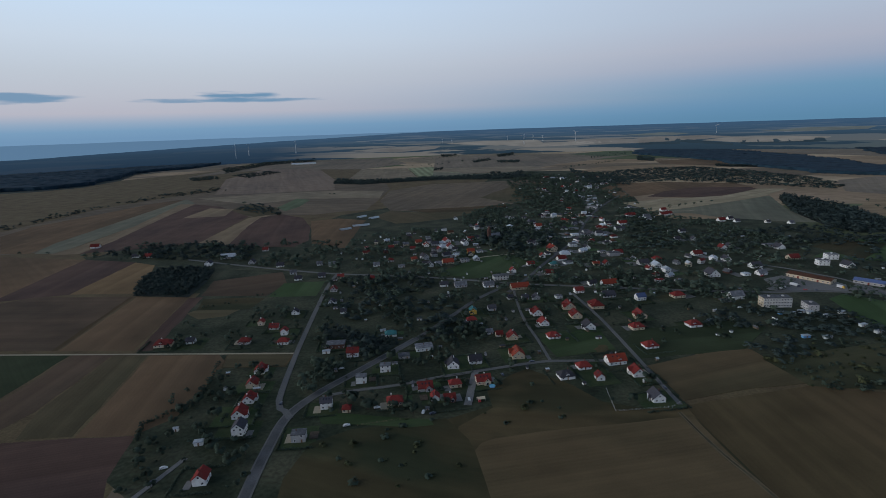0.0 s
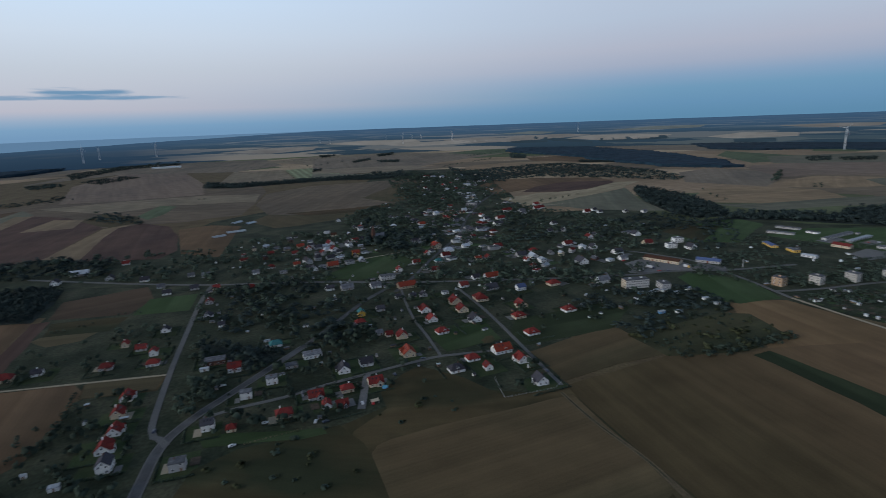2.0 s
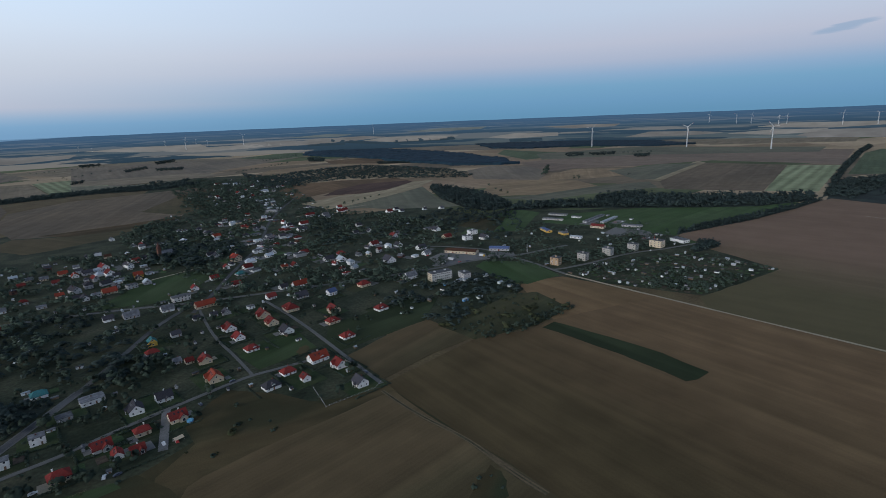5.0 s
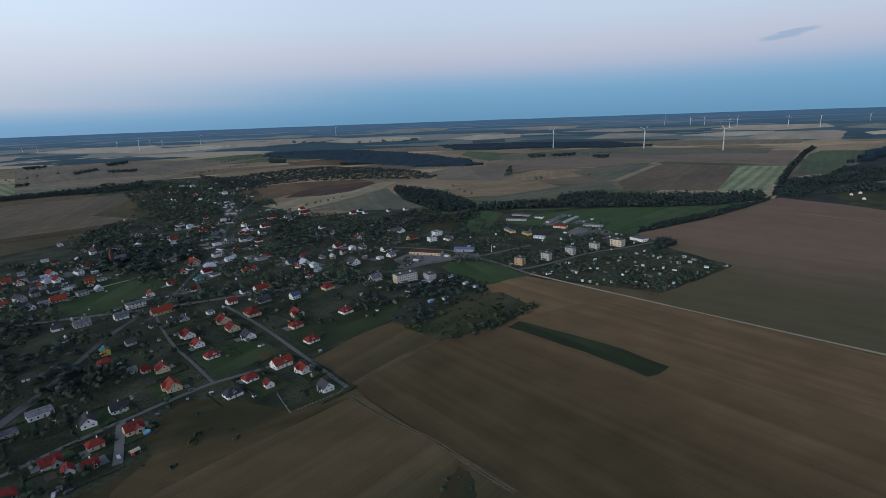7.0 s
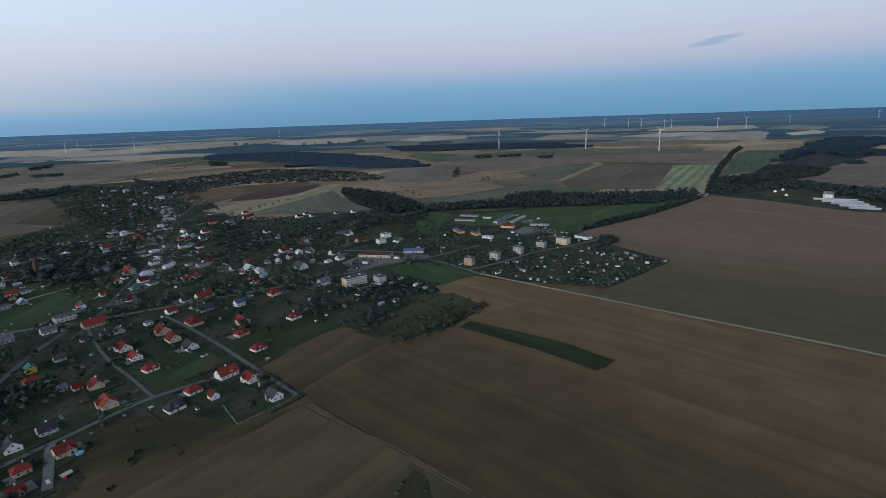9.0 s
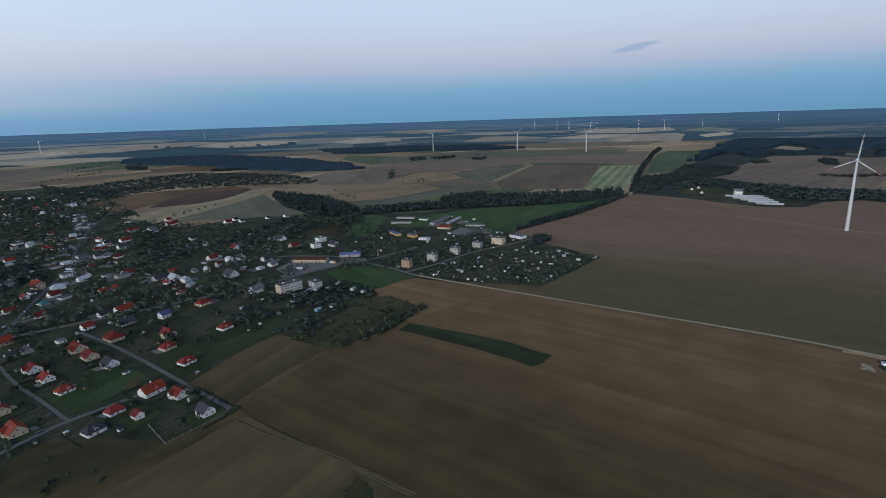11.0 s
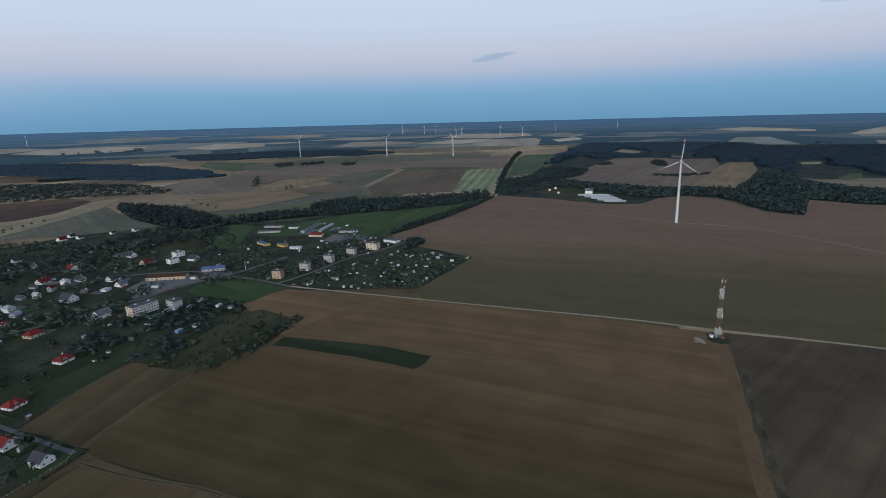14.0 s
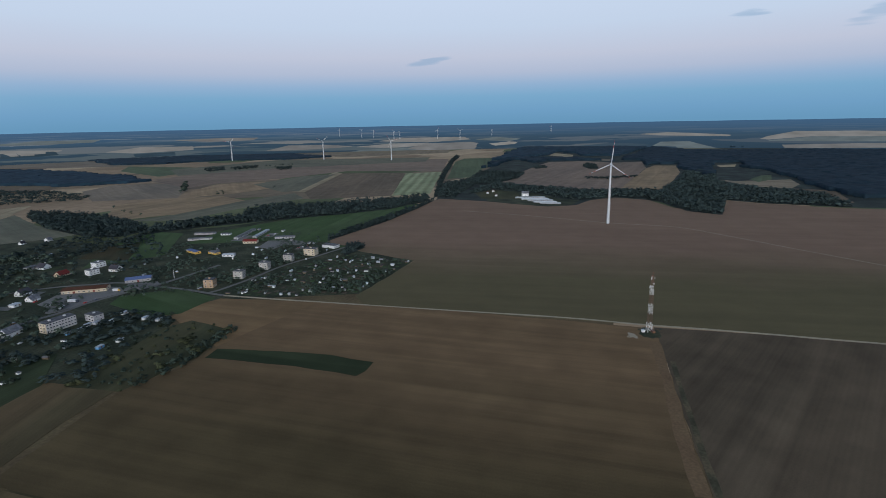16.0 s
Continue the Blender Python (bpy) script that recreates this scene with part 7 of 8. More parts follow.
wood("dark trees above the village meadow", 9, 9, 209, (460, 791), (551, 857), (608, 839), (658, 748), (620, 687), (565, 687), (496, 722), share=0.55)
wood("trees beside the estate meadow", 8, 7, 210, (546, 679), (618, 689), (562, 613), (468, 571), (430, 562), (471, 621), share=0.3)
wood("tree line along a field edge", 5.5, 9, 211, (1098, 419), (1128, 415), (996, 409), (852, 410), (737, 423), (683, 429), (709, 442), (848, 437), (966, 426))
wood("garden trees east of the allotments", 6, 7, 212, (641, 375), (667, 386), (671, 372), (659, 355), (639, 358))
wood("avenue of dark trees", 8, 11, 213, (1157, 430), (1187, 429), (1620, 559), (2296, 743), (2601, 811), (2689, 856), (2329, 770), (1636, 578))
wood("dark trees beside the avenue", 9.5, 10, 214, (1187, 429), (1438, 497), (1583, 464), (1828, 493), (1837, 424), (1787, 330), (1623, 322), (1477, 358), (1440, 406), (1302, 398), (1158, 382))
wood("dark forest belt at the field edge", 11, 13, 215, (1219, 373), (1356, 367), (1439, 338), (1426, 261), (1368, 179), (1352, 89), (1378, 11), (1385, -78), (1605, -127), (1876, -174), (1887, -252), (1622, -231), (1513, -271), (1441, -305), (1430, -358), (1373, -406), (1249, -408), (1200, -409), (1223, -260), (1257, -196), (1057, -159), (1088, -106), (1211, -63), (1256, 16), (1193, 96), (1201, 142), (1250, 176), (1300, 238), (1338, 332))
canopy("wide dark forest", 10, 12, 216, (1784, 505), (2072, 500), (2418, 491), (2230, 348), (2359, 331), (2417, -45), (2103, -61), (2211, -91), (2218, -174), (1895, -166), (1745, -239), (2314, -315), (2320, -401), (2112, -366), (1914, -446), (1658, -436), (1563, -409), (1430, -454), (1341, -463), (1325, -742), (3119, -1715), (3224, -768), (3128, -513), (3189, -297), (3561, -128), (2346, 54), (2543, 230), (2500, 351), (2613, 475), (2244, 554))
canopy("wide dark forest", 11, 16, 217, (2307, 582), (3501, 674), (3559, -172), (3469, -807), (3123, -1708), (3122, -1710), (3469, -810), (3473, -568), (3544, -363), (3559, -173), (3561, -128), (2710, 37), (2705, 218), (2887, 275), (3043, 396), (2701, 385), (2492, 506))
wood("island of trees in the stubble", 8, 7, 218, (1688, 127), (1681, 62), (1763, -26), (1710, -17), (1633, 60), (1639, 119), share=0.8)
wood("clump of trees in the stubble", 8, 8, 219, (2105, 169), (2217, 157), (2163, 121), (1989, 102), (1985, 136))
wood("clump of trees in the stubble", 8, 6, 220, (2034, 349), (2117, 315), (2016, 288), (1963, 321))
canopy("dark coastal forest", 14, 16, 221, (-2363, 2027), (-1577, 1870), (-1464, 1907), (-1384, 2035), (-1411, 2318), (-1544, 2660), (-1400, 2895), (-1343, 3297), (-1123, 3378), (-822, 3464), (-536, 3519), (-535, 3520), (-1336, 3300), (-1868, 3030), (-2273, 2740), (-2688, 2334))
wood("dark shrubs on rough land by the coast", 12, 7, 222, (-945, 1102), (-922, 1167), (-926, 1263), (-893, 1547), (-792, 1820), (-702, 1694), (-843, 1486), (-882, 1345), (-885, 1118), (-886, 1030), share=0.3)
wood("dark scrub between fields", 12, 8, 223, (-1158, 2791), (-1109, 3322), (-825, 3463), (-778, 3259), (-993, 2967), (-1007, 2453), share=0.6)
wood("dark scrub between fields", 12, 8, 224, (-923, 2305), (-845, 2517), (-732, 2408), (-795, 2155), share=0.5)
wood("dark scrub between fields", 12, 8, 225, (-1071, 2201), (-1011, 2337), (-906, 2145), (-978, 2077), share=0.6)
wood("dark copse in the fields", 10, 7, 226, (-494, 1243), (-494, 1359), (-379, 1219), (-360, 1134), (-431, 1179), share=0.5)
canopy("dark wood on the plain", 8, 14, 227, (-42, 3564), (97, 3563), (377, 3544), (1040, 3409), (1545, 3212), (1544, 3212), (1100, 3390), (591, 3515), (190, 3559), (-47, 3564))
canopy("dark wood on the plain", 8, 14, 228, (2165, 2831), (2554, 2484), (2787, 1952), (2563, 1520), (2333, 1633), (2214, 1984), (1967, 2125), (1893, 2322))
canopy("dark wood on the plain", 8, 12, 229, (1413, 3272), (1670, 3148), (1796, 3078), (1604, 3182), (1475, 3244))
canopy("dark wood on the plain", 8, 12, 230, (3127, 1707), (3211, 1542), (3284, 1380), (3273, 1405), (3185, 1595))
wood("dark clump of trees between fields", 9, 9, 231, (-20, 3532), (87, 3563), (85, 3412), (-10, 3248), share=0.6)
wood("dark clump of trees between fields", 9, 9, 232, (146, 2772), (255, 2963), (243, 2792), (148, 2651), share=0.6)
wood("dark clump of trees between fields", 9, 9, 233, (325, 3303), (453, 3496), (425, 3255), (313, 3080), share=0.6)
wood("dark clump of trees between fields", 9, 9, 234, (271, 2746), (381, 2705), (359, 2561), (262, 2591), share=0.6)
wood("dark clump of trees between fields", 9, 9, 235, (-46, 2321), (-8, 2371), (-9, 2270), (-46, 2225), share=0.6)
wood("dark clump of trees between fields", 9, 9, 236, (174, 2041), (218, 2080), (208, 1971), (172, 1975), share=0.6)
wood("dark clump of trees between fields", 9, 9, 237, (243, 1994), (301, 2067), (287, 1957), (241, 1902), share=0.6)
wood("dark clump of trees between fields", 9, 9, 238, (1752, 1647), (1892, 1668), (1738, 1526), (1662, 1546), share=0.6)
wood("dark clump of trees between fields", 9, 9, 239, (1847, 1595), (1976, 1559), (1868, 1468), (1754, 1493), share=0.6)
wood("dark clump of trees between fields", 9, 9, 240, (1872, 1383), (1950, 1364), (1826, 1272), (1780, 1303), share=0.6)
wood("scrub and young trees at the field edge", 6.7, 4.6, 27, (229.1, 361), (257.3, 371), (307, 367), (356, 328), (347, 320), (298.2, 315), (239.4, 316), (234.2, 332), leaf=LEAF_PALE, share=0.13, cone=0)
wood("dark ragged hedge below the scrub", 4.6, 4.4, 46, (357, 327), (352, 317), (304, 308), (260, 308), (244, 312), (246, 320), (278, 320), (323, 330), share=0.7, cone=0, leaf=LEAF)
wood("garden trees behind the long block", 7.3, 6.3, 28, (227.8, 457), (270.1, 486), (305, 456), (357, 463), (367, 419), (346, 387), (308, 403), (265, 416), (224, 429), share=0.55, cone=0.05)
wood("dark trees in the fork of two village roads", 6.7, 9.2, 29, (-105, 326), (-110.1, 365), (-106.2, 398), (-87, 384), (-81.9, 362), (-93.4, 332), share=0.75, cone=0.05, leaf=LEAF)
wood("dark trees along the village road", 6.7, 8, 30, (-112.6, 407), (-120.3, 458), (-119, 488), (-98.6, 430), (-99.8, 401), share=0.6, cone=0.05, leaf=LEAF)
wood("dense young trees below the gardens", 6.7, 5.8, 31, (229.1, 381), (267.5, 402), (316, 394), (275.2, 370), (241.9, 351), share=0.35, cone=0.05)
wood("dense dark garden trees", 9, 6.9, 32, (-125.4, 516), (-106.2, 559), (-42.2, 532), (14.1, 466), (-1.3, 426), (-60.2, 463), (-106.2, 476), share=0.33, cone=0.05)
wood("dense dark garden trees", 6.7, 9.2, 33, (-106.2, 404), (-113.9, 454), (-67.8, 426), (-42.2, 411), (-65.3, 380), (-97.3, 434))
wood("garden trees beside the main road", 7.8, 6.9, 34, (-131.8, 608), (-70.4, 634), (-17.9, 596), (-17.9, 550), (-87, 548), share=0.6)

# ---- church, mast ----
def church(x, y, yaw):
    c = thing("church", x, y, yaw, "red-brick village church with a pointed tower among trees", "church")
    bm = bmesh.new()
    gable_wall(bm, 16, 8, 5, 5)
    part("nave_wall", bm, BRICK, c)
    bm = bmesh.new()
    pitched_roof(bm, 16, 8, 5, 5, 0.4)
    part("nave_roof", bm, FELT, c)
    bm = bmesh.new()
    box(bm, -12.4, -8.02, -2.2, 2.2, -0.3, 14)
    part("tower", bm, BRICK, c)
    bm = bmesh.new()
    base = [bm.verts.new((-10.2 + a * 2.4, b * 2.4, 14)) for a, b in ((-1, -1), (1, -1), (1, 1), (-1, 1))]
    tip = bm.verts.new((-10.2, 0, 24))
    for i in range(4):
        bm.faces.new((base[i], base[(i + 1) % 4], tip))
    bm.faces.new(base[::-1])
    part("spire", bm, BRICK, c)
    for i in range(4):
        add_window(c, "s", -5 + 3.3 * i, 1.4, 8, 4, 1.0, 2.8)
    return c


church(*CHURCH, 20)
lattice_mast(*MAST, 25)
cabin = thing("equipment_cabin", *CABIN, 25, "small white equipment cabin at the foot of the mast", "cabin")
bm = bmesh.new()
box(bm, -1.4, 1.4, -1.0, 1.0, -0.2, 2.2)
part("wall", bm, WHITE, cabin)
bm = bmesh.new()
box(bm, -1.55, 1.55, -1.15, 1.15, 2.2, 2.36)
part("roof", bm, SHEET, cabin)
bm = bmesh.new()
box(bm, -0.45, 0.45, -1.05, -0.98, 0, 1.9)
part("door", bm, GREY, cabin)

# ---- more houses of the old village, set along its lanes ----
def village_houses(poly, spacing, seed, yaw):
    """Small houses and barns among trees, loosely in line, with mixed roofs."""
    r = random.Random(seed)
    for x, y in fill(poly, spacing, seed, 0.35):
        if r.random() < 0.2 or not free(x, y, 3.2):
            continue
        L, D, H = r.uniform(5.5, 9.5), r.uniform(4.6, 6.5), r.choice((2.3, 2.6, 2.6, 4.6))
        roof = r.choice((RED, DARKRED, SLATE, SHEET, FELT, FELT, SHEET, SLATE, FELT))
        wall = r.choice((WHITE, CREAM, GREY, GREY, BRICK))
        turn = (yaw + r.choice((0, 0, 90)) + r.uniform(-12, 12)) % 360
        house(round(x, 1), round(y, 1), turn, L, D, H, roof, wall, r.choice(("gable", "gable", "hip", "flat")), 1)


village_houses([(117.8, 970), (247, 1129), (288, 1028), (301, 895), (244.5, 760), (171.5, 737), (129.3, 901)], 33, 3, 15)
village_houses([(224, 1260), (370, 1837), (502, 1727), (457, 1381), (311, 1137)], 52, 4, 40)
village_houses([(12.8, 705), (28.2, 928), (70.4, 947), (58.9, 774), (42.2, 686)], 30, 5, 15)
village_houses([(207.4, 604), (257.3, 655), (349, 681), (323, 576), (241.9, 534)], 26.9, 6, 15)
village_houses([(-143.4, 684), (-106.2, 741), (-28.2, 712), (19.2, 769), (-65.3, 891), (-137, 791)], 29, 8, 15)


# ---- gardens: sheds, cars, fences, pool ----
def garden_sheds(poly, spacing, seed, chance, pale=0.5, jitter=0.45):
    r = random.Random(seed)
    for x, y in fill(poly, spacing, seed, jitter):
        if r.random() < chance and free(x, y, 2.0):
            shed(round(x, 1), round(y, 1), r.choice((9, 99)) + r.uniform(-8, 8), r.choice((1.7, 2.2, 2.8, 4.4)) * r.uniform(0.9, 1.15), r.uniform(1.4, 2.4), r.uniform(1.3, 2.0),
                 SHEET if r.random() < pale else r.choice((FELT, FELT, SLATE)), WHITE if r.random() < pale else r.choice((WOOD, GREY)), r.choice(("gable", "flat")))


VILLAGE = [(-84.5, 301), (-93.4, 338), (-94.7, 429), (-153.6, 605), (-64, 645), (73, 628), (280.3, 567), (335, 474), (275.2, 396), (203.5, 403), (170.2, 390), (135.7, 315), (99.8, 297), (61.4, 329), (23, 324), (6.4, 295.7)]
OLDTOWN = [(10.2, 659), (37.1, 1071), (147.2, 1220), (285.4, 1870), (558, 1912), (404, 1056), (518, 756), (440, 567), (302, 494), (193.3, 508), (94.7, 570), (57.6, 644)]
TOWN_WEST = [(-161.3, 730), (-145.9, 860), (-51.2, 923), (87, 792), (92.2, 681), (-10.2, 648), (-94.7, 621)]
WESTROW = [(-186.9, 317), (-170.2, 372), (-130.6, 387), (-126.7, 332), (-116.5, 271.4), (-108.8, 230.4), (-170.2, 225.3), (-177.9, 271.4)]
HAMLET = [(-548, 771), (-516, 856), (-311, 847), (-169, 826), (-135.7, 649), (-254.7, 685), (-367, 709)]
WESTGARDENS = [(-249.6, 413), (-248.3, 474), (-209.9, 503), (-151, 515), (-126.7, 407)]
ESTATE = [(387, 500), (506, 596), (612, 632), (733, 494), (650, 383), (508, 426), (430, 411)]
ALLOTMENTS = [(424, 397), (486, 403), (614, 370), (607, 259.8), (476, 263.7), (438, 329)]
NEW_STREET = [(53, 548), (236, 520), (213, 402), (145, 289), (88, 286), (27, 320), (27, 372)]
ORCHARD = [(-87, 417), (-117.8, 512), (-106.2, 600), (-2.6, 563), (25.6, 516), (-2.6, 470), (-44.8, 420)]
SCRUB = [(233, 379), (275.2, 404), (355, 404), (357, 374), (351, 323), (294.4, 310), (235.5, 320)]

garden_sheds(ALLOTMENTS, 9.5, 31, 0.3, 0.3, 0.9)
garden_sheds(VILLAGE, 25.6, 32, 0.5, 0.25)
garden_sheds(OLDTOWN, 38.4, 33, 0.35, 0.6)
garden_sheds(WESTROW, 23, 34, 0.4, 0.5)
garden_sheds(TOWN_WEST, 28.2, 35, 0.5, 0.7)
garden_sheds(ESTATE, 33.3, 36, 0.4, 0.6)


SOIL = surface("dug_garden_soil", (0.075, 0.058, 0.045), 1.0, 0.4, 3, 0.3, 0.5)
LEAFBED = surface("vegetable_rows", (0.045, 0.075, 0.032), 1.0, 0.5, 3, 0.4, 0.5)


# ---- lawns with hedges round the nearer houses ----
hedges = []
r = random.Random(77)
for k, (x, y, rad) in enumerate([h for h in TAKEN if 3.5 < h[2] < 9 and math.hypot(h[0], h[1]) < 550][:110]):
    turn = radians(9.5) if x > -30 else radians(5)
    L, D = rad + r.uniform(4, 9), rad + r.uniform(3, 8)
    ox, oy = r.uniform(-3, 3), r.uniform(-4, 4)
    c, s = math.cos(turn), math.sin(turn)
    q = [(x + c * (ox + u * L) - s * (oy + v * D), y + s * (ox + u * L) + c * (oy + v * D)) for u, v in ((-1, -1), (1, -1), (1, 1), (-1, 1))]
    if r.random() < 0.7:
        sheet("lawn", q, 0.06 + 0.0015 * k, 0.08, LAWN, "mown garden lawn beside a house", "lawn", 9.5)
    if math.hypot(x, y) < 460 and r.random() < 0.6:
        u, v = r.choice(((-1, -0.6), (1, -0.6), (-1, 0.4), (1, 0.4)))
        px, py = x + c * u * (rad + 1.5) - s * v * rad, y + s * u * (rad + 1.5) + c * v * rad
        a, b = r.uniform(1.6, 2.8), r.uniform(2.5, 5)
        p = [(px + c * i * a - s * j * b, py + s * i * a + c * j * b) for i, j in ((-1, -1), (1, -1), (1, 1), (-1, 1))]
        sheet("driveway", p, 0.24 + 0.0004 * k, 0.2, PAVING if r.random() < 0.6 else TRACK, "small paved yard beside a house", "driveway", 9.5)
        if r.random() < 0.6:
            px, py = x - c * u * (rad + 3.5) - s * 0.8 * rad, y - s * u * (rad + 3.5) + c * 0.8 * rad
            p = [(px + c * i * 2.6 - s * j * 3.8, py + s * i * 2.6 + c * j * 3.8) for i, j in ((-1, -1), (1, -1), (1, 1), (-1, 1))]
            sheet("garden_bed", p, 0.245 + 0.0004 * k, 0.2, r.choice((SOIL, SOIL, LEAFBED)), "dug vegetable bed in a back garden", "garden bed", 9.5)
    for i in range(4):
        if r.random() < 0.55:
            (x0, y0), (x1, y1) = q[i], q[(i + 1) % 4]
            n = int(math.hypot(x1 - x0, y1 - y0) / 1.5)
            h = r.uniform(1.2, 2.4)
            for j in range(n):
                px, py = x0 + (x1 - x0) * j / n, y0 + (y1 - y0) * j / n
                if free(px, py, 0.4):
                    hedges.append((px, py, h * r.uniform(0.8, 1.2), 2.6))
planted("hedges", hedges, "clipped and ragged garden hedges", LEAF, 0.0, 0.3, seed=78, crowns=CLIPPED)


r = random.Random(91)
for k, (x, y) in enumerate(fill(ALLOTMENTS, 10.5, 92, 0.3)):
    if free(x, y, 1.0):
        a, b, w = r.uniform(1.2, 2.6), r.uniform(1.8, 3.6), radians(r.choice((9, 99)))
        c, s = math.cos(w), math.sin(w)
        q = [(x + c * i * a - s * j * b, y + s * i * a + c * j * b) for i, j in ((-1, -1), (1, -1), (1, 1), (-1, 1))]
        sheet("garden_bed", q, 0.24 + 0.0003 * k, 0.2, r.choice((SOIL, LEAFBED, LAWN, LAWN, LEAFBED, SOIL)), "small planted bed of an allotment garden", "garden bed", math.degrees(w))


# ---- yards and lawns of the old village ----
r = random.Random(83)
far_gardens = [h for h in TAKEN if 3.5 < h[2] < 10 and 540 < math.hypot(h[0], h[1]) < 1250 and inside(h[:2], OLDTOWN)][:110]
for k, (x, y, rad) in enumerate(far_gardens):
    c, s = math.cos(radians(15)), math.sin(radians(15))
    for kind in range(2):
        if r.random() < 0.3:
            continue
        w = r.uniform(0, 6.28)
        px, py = x + math.cos(w) * (rad + 4), y + math.sin(w) * (rad + 4)
        a, b = r.uniform(4, 7) + 4 * kind, r.uniform(5, 10) + 3 * kind
        q = [(px + c * i * a - s * j * b, py + s * i * a + c * j * b) for i, j in ((-1, -1), (1, -0.8), (0.9, 1), (-1, 0.9))]
        if kind:
            sheet("lawn", q, 0.062 + 0.0012 * k, 0.08, r.choice((LAWN, CROPS["green"], CROPS["scrub"])), "small back garden of the old village", "lawn", 15)
        else:
            sheet("yard", q, 0.24 + 0.0004 * k, 0.2, r.choice((PAVING, OLDROAD, OLDROAD)), "paved yard beside an old village house", "yard", 15)
sheet("yard", [(322, 1290), (376, 1316), (337, 1154), (312, 1072), (290, 1085), (312, 1180)], 0.2, 0.2, OLDROAD, "pale yard of a farm among trees", "yard")
for k, (x, y) in enumerate(((330, 1270), (352, 1285), (336, 1232), (350, 1240), (326, 1200), (338, 1180), (318, 1150), (331, 1130))):
    shed(x, y, 25, 14 - k % 3 * 3, 5, 2.2, SHEET, WHITE, "flat")
for k, (x, y, rad) in enumerate(far_gardens[::3]):
    paint, word = ((CARWHITE, "white"), (CARDARK, "dark"), (CARWHITE, "white"), (CARRED, "red"))[k % 4]
    w = r.uniform(0, 6.28)
    x, y = x + math.cos(w) * (rad + 3), y + math.sin(w) * (rad + 3)
    if free(x, y, 1.2):
        car(round(x, 1), round(y, 1), round(r.uniform(0, 360)), paint, word + " car parked outside an old village house")
sheet("school_yard", [(622, 507), (664, 520), (676, 480), (674, 466), (650, 440), (646, 479), (616, 477)], 0.256, 0.2, PAVING, "grey paved yard between depot buildings", "yard", 15)

# ---- garden trees and bushes ----
for x, y, rad in ((345, 562, 17), (385, 592, 12), (328, 588, 13), (425, 615, 12), (440, 672, 16), (408, 690, 14), (16.6, 630, 17.9), (37.1, 648, 17.9), (60.2, 680, 17.9), (62.7, 639, 20.5), (34.6, 612, 20.5), (548, 678, 33.3)):
    TAKEN.append((x, y, rad))      # open grass between the gardens


def thicket(x, y):
    """Trees stand in loose groups with open gardens between."""
    return 0.12 + 1.6 * min(1, max(0, 0.42 + 1.8 * noise.noise((x / 42, y / 42, 3.7))))


def garden_trees(poly, spacing, seed, low, high, share, gap=1.5):
    """Jittered garden planting that keeps clear of houses and roads; returns x, y, height."""
    r = random.Random(seed)
    return [(x, y, r.uniform(low, high)) for x, y in fill(poly, spacing, seed, 0.5) if r.random() < share * thicket(x, y) * (0.75 if inside((x, y), ORCHARD) else 0.22 if inside((x, y), NEW_STREET) else 1) and free(x, y, gap)]


spots = (garden_trees(VILLAGE, 8.0, 41, 2.5, 9.0, 0.5) + garden_trees(WESTROW, 9.7, 42, 2.5, 8.5, 0.5) + garden_trees(WESTGARDENS, 9.1, 43, 3.0, 6.0, 0.6)
         + garden_trees(OLDTOWN, 8.4, 44, 3.0, 7.8, 0.66, 2) + garden_trees(TOWN_WEST, 9, 45, 3, 9, 0.6, 2.5) + garden_trees(HAMLET, 11, 46, 3, 10, 0.6)
         + garden_trees(ESTATE, 8.5, 47, 2.4, 6, 0.8) + garden_trees(ALLOTMENTS, 5.2, 48, 2.0, 4.8, 0.8) + garden_trees(SCRUB, 8, 49, 1.8, 4.0, 0.35))
spots.sort(key=lambda s: math.hypot(s[0], s[1]))
for x, y, h in spots[:300]:
    tree(round(x, 1), round(y, 1), round(h, 1))
planted("garden_trees", [(x, y, h, h * 1.45) for x, y, h in spots[300:]], "dark green garden trees between houses", LEAF, 0.03, seed=50)

r = random.Random(61)
for x, y in fill(SCRUB, 8, 62, 0.6):
    if r.random() < 0.6:
        bush(round(x, 1), round(y, 1), round(r.uniform(1.6, 3.6), 1), r.random() < 0.6)
MEADOW_EDGE = [(-80.6, 281.6), (-56.3, 299.5), (-3.8, 293.1), (60.2, 321), (81.9, 291.8), (33.3, 281.6), (-6.4, 224), (-69.1, 234.2)]
for x, y in fill(MEADOW_EDGE, 15, 63, 0.6):
    if r.random() < 0.45 and free(x, y, 2):
        bush(round(x, 1), round(y, 1), round(r.uniform(1.4, 4.6), 1), r.random() < 0.35)
for x, y, size in ((50, 308, 3.4), (66, 290, 2.8), (32, 285, 2.6), (-13, 237, 3.6), (-39, 252, 3.0), (-28, 247, 2.4), (-39, 282, 2.2), (-20, 268, 3.0), (-110, 243, 3.0)):
    bush(x, y, size)
    bush(x + 2.2, y + 1.4, round(size * 0.7, 1), True)
tree(-116, 262, 7.0)
tree(-119, 257, 5.6)
shed(-147, 273, 12, 5, 3.4, 2.2, SHEET, WHITE, "flat")
planted("field_hedge", [(x + k / 9 * dx, y + k / 9 * dy, 2.6 + 1.6 * ((k * 7 + i * 3) % 5) / 5, 4.2) for i, (x, y, dx, dy) in enumerate(((-181, 383, 10, -46), (-171, 337, -4, -20), (-175, 317, -17, -22), (-192, 295, 6, -18))) for k in range(9)], "dark shrubs between gardens and a field", LEAF, 0.0, 0.1, seed=65)
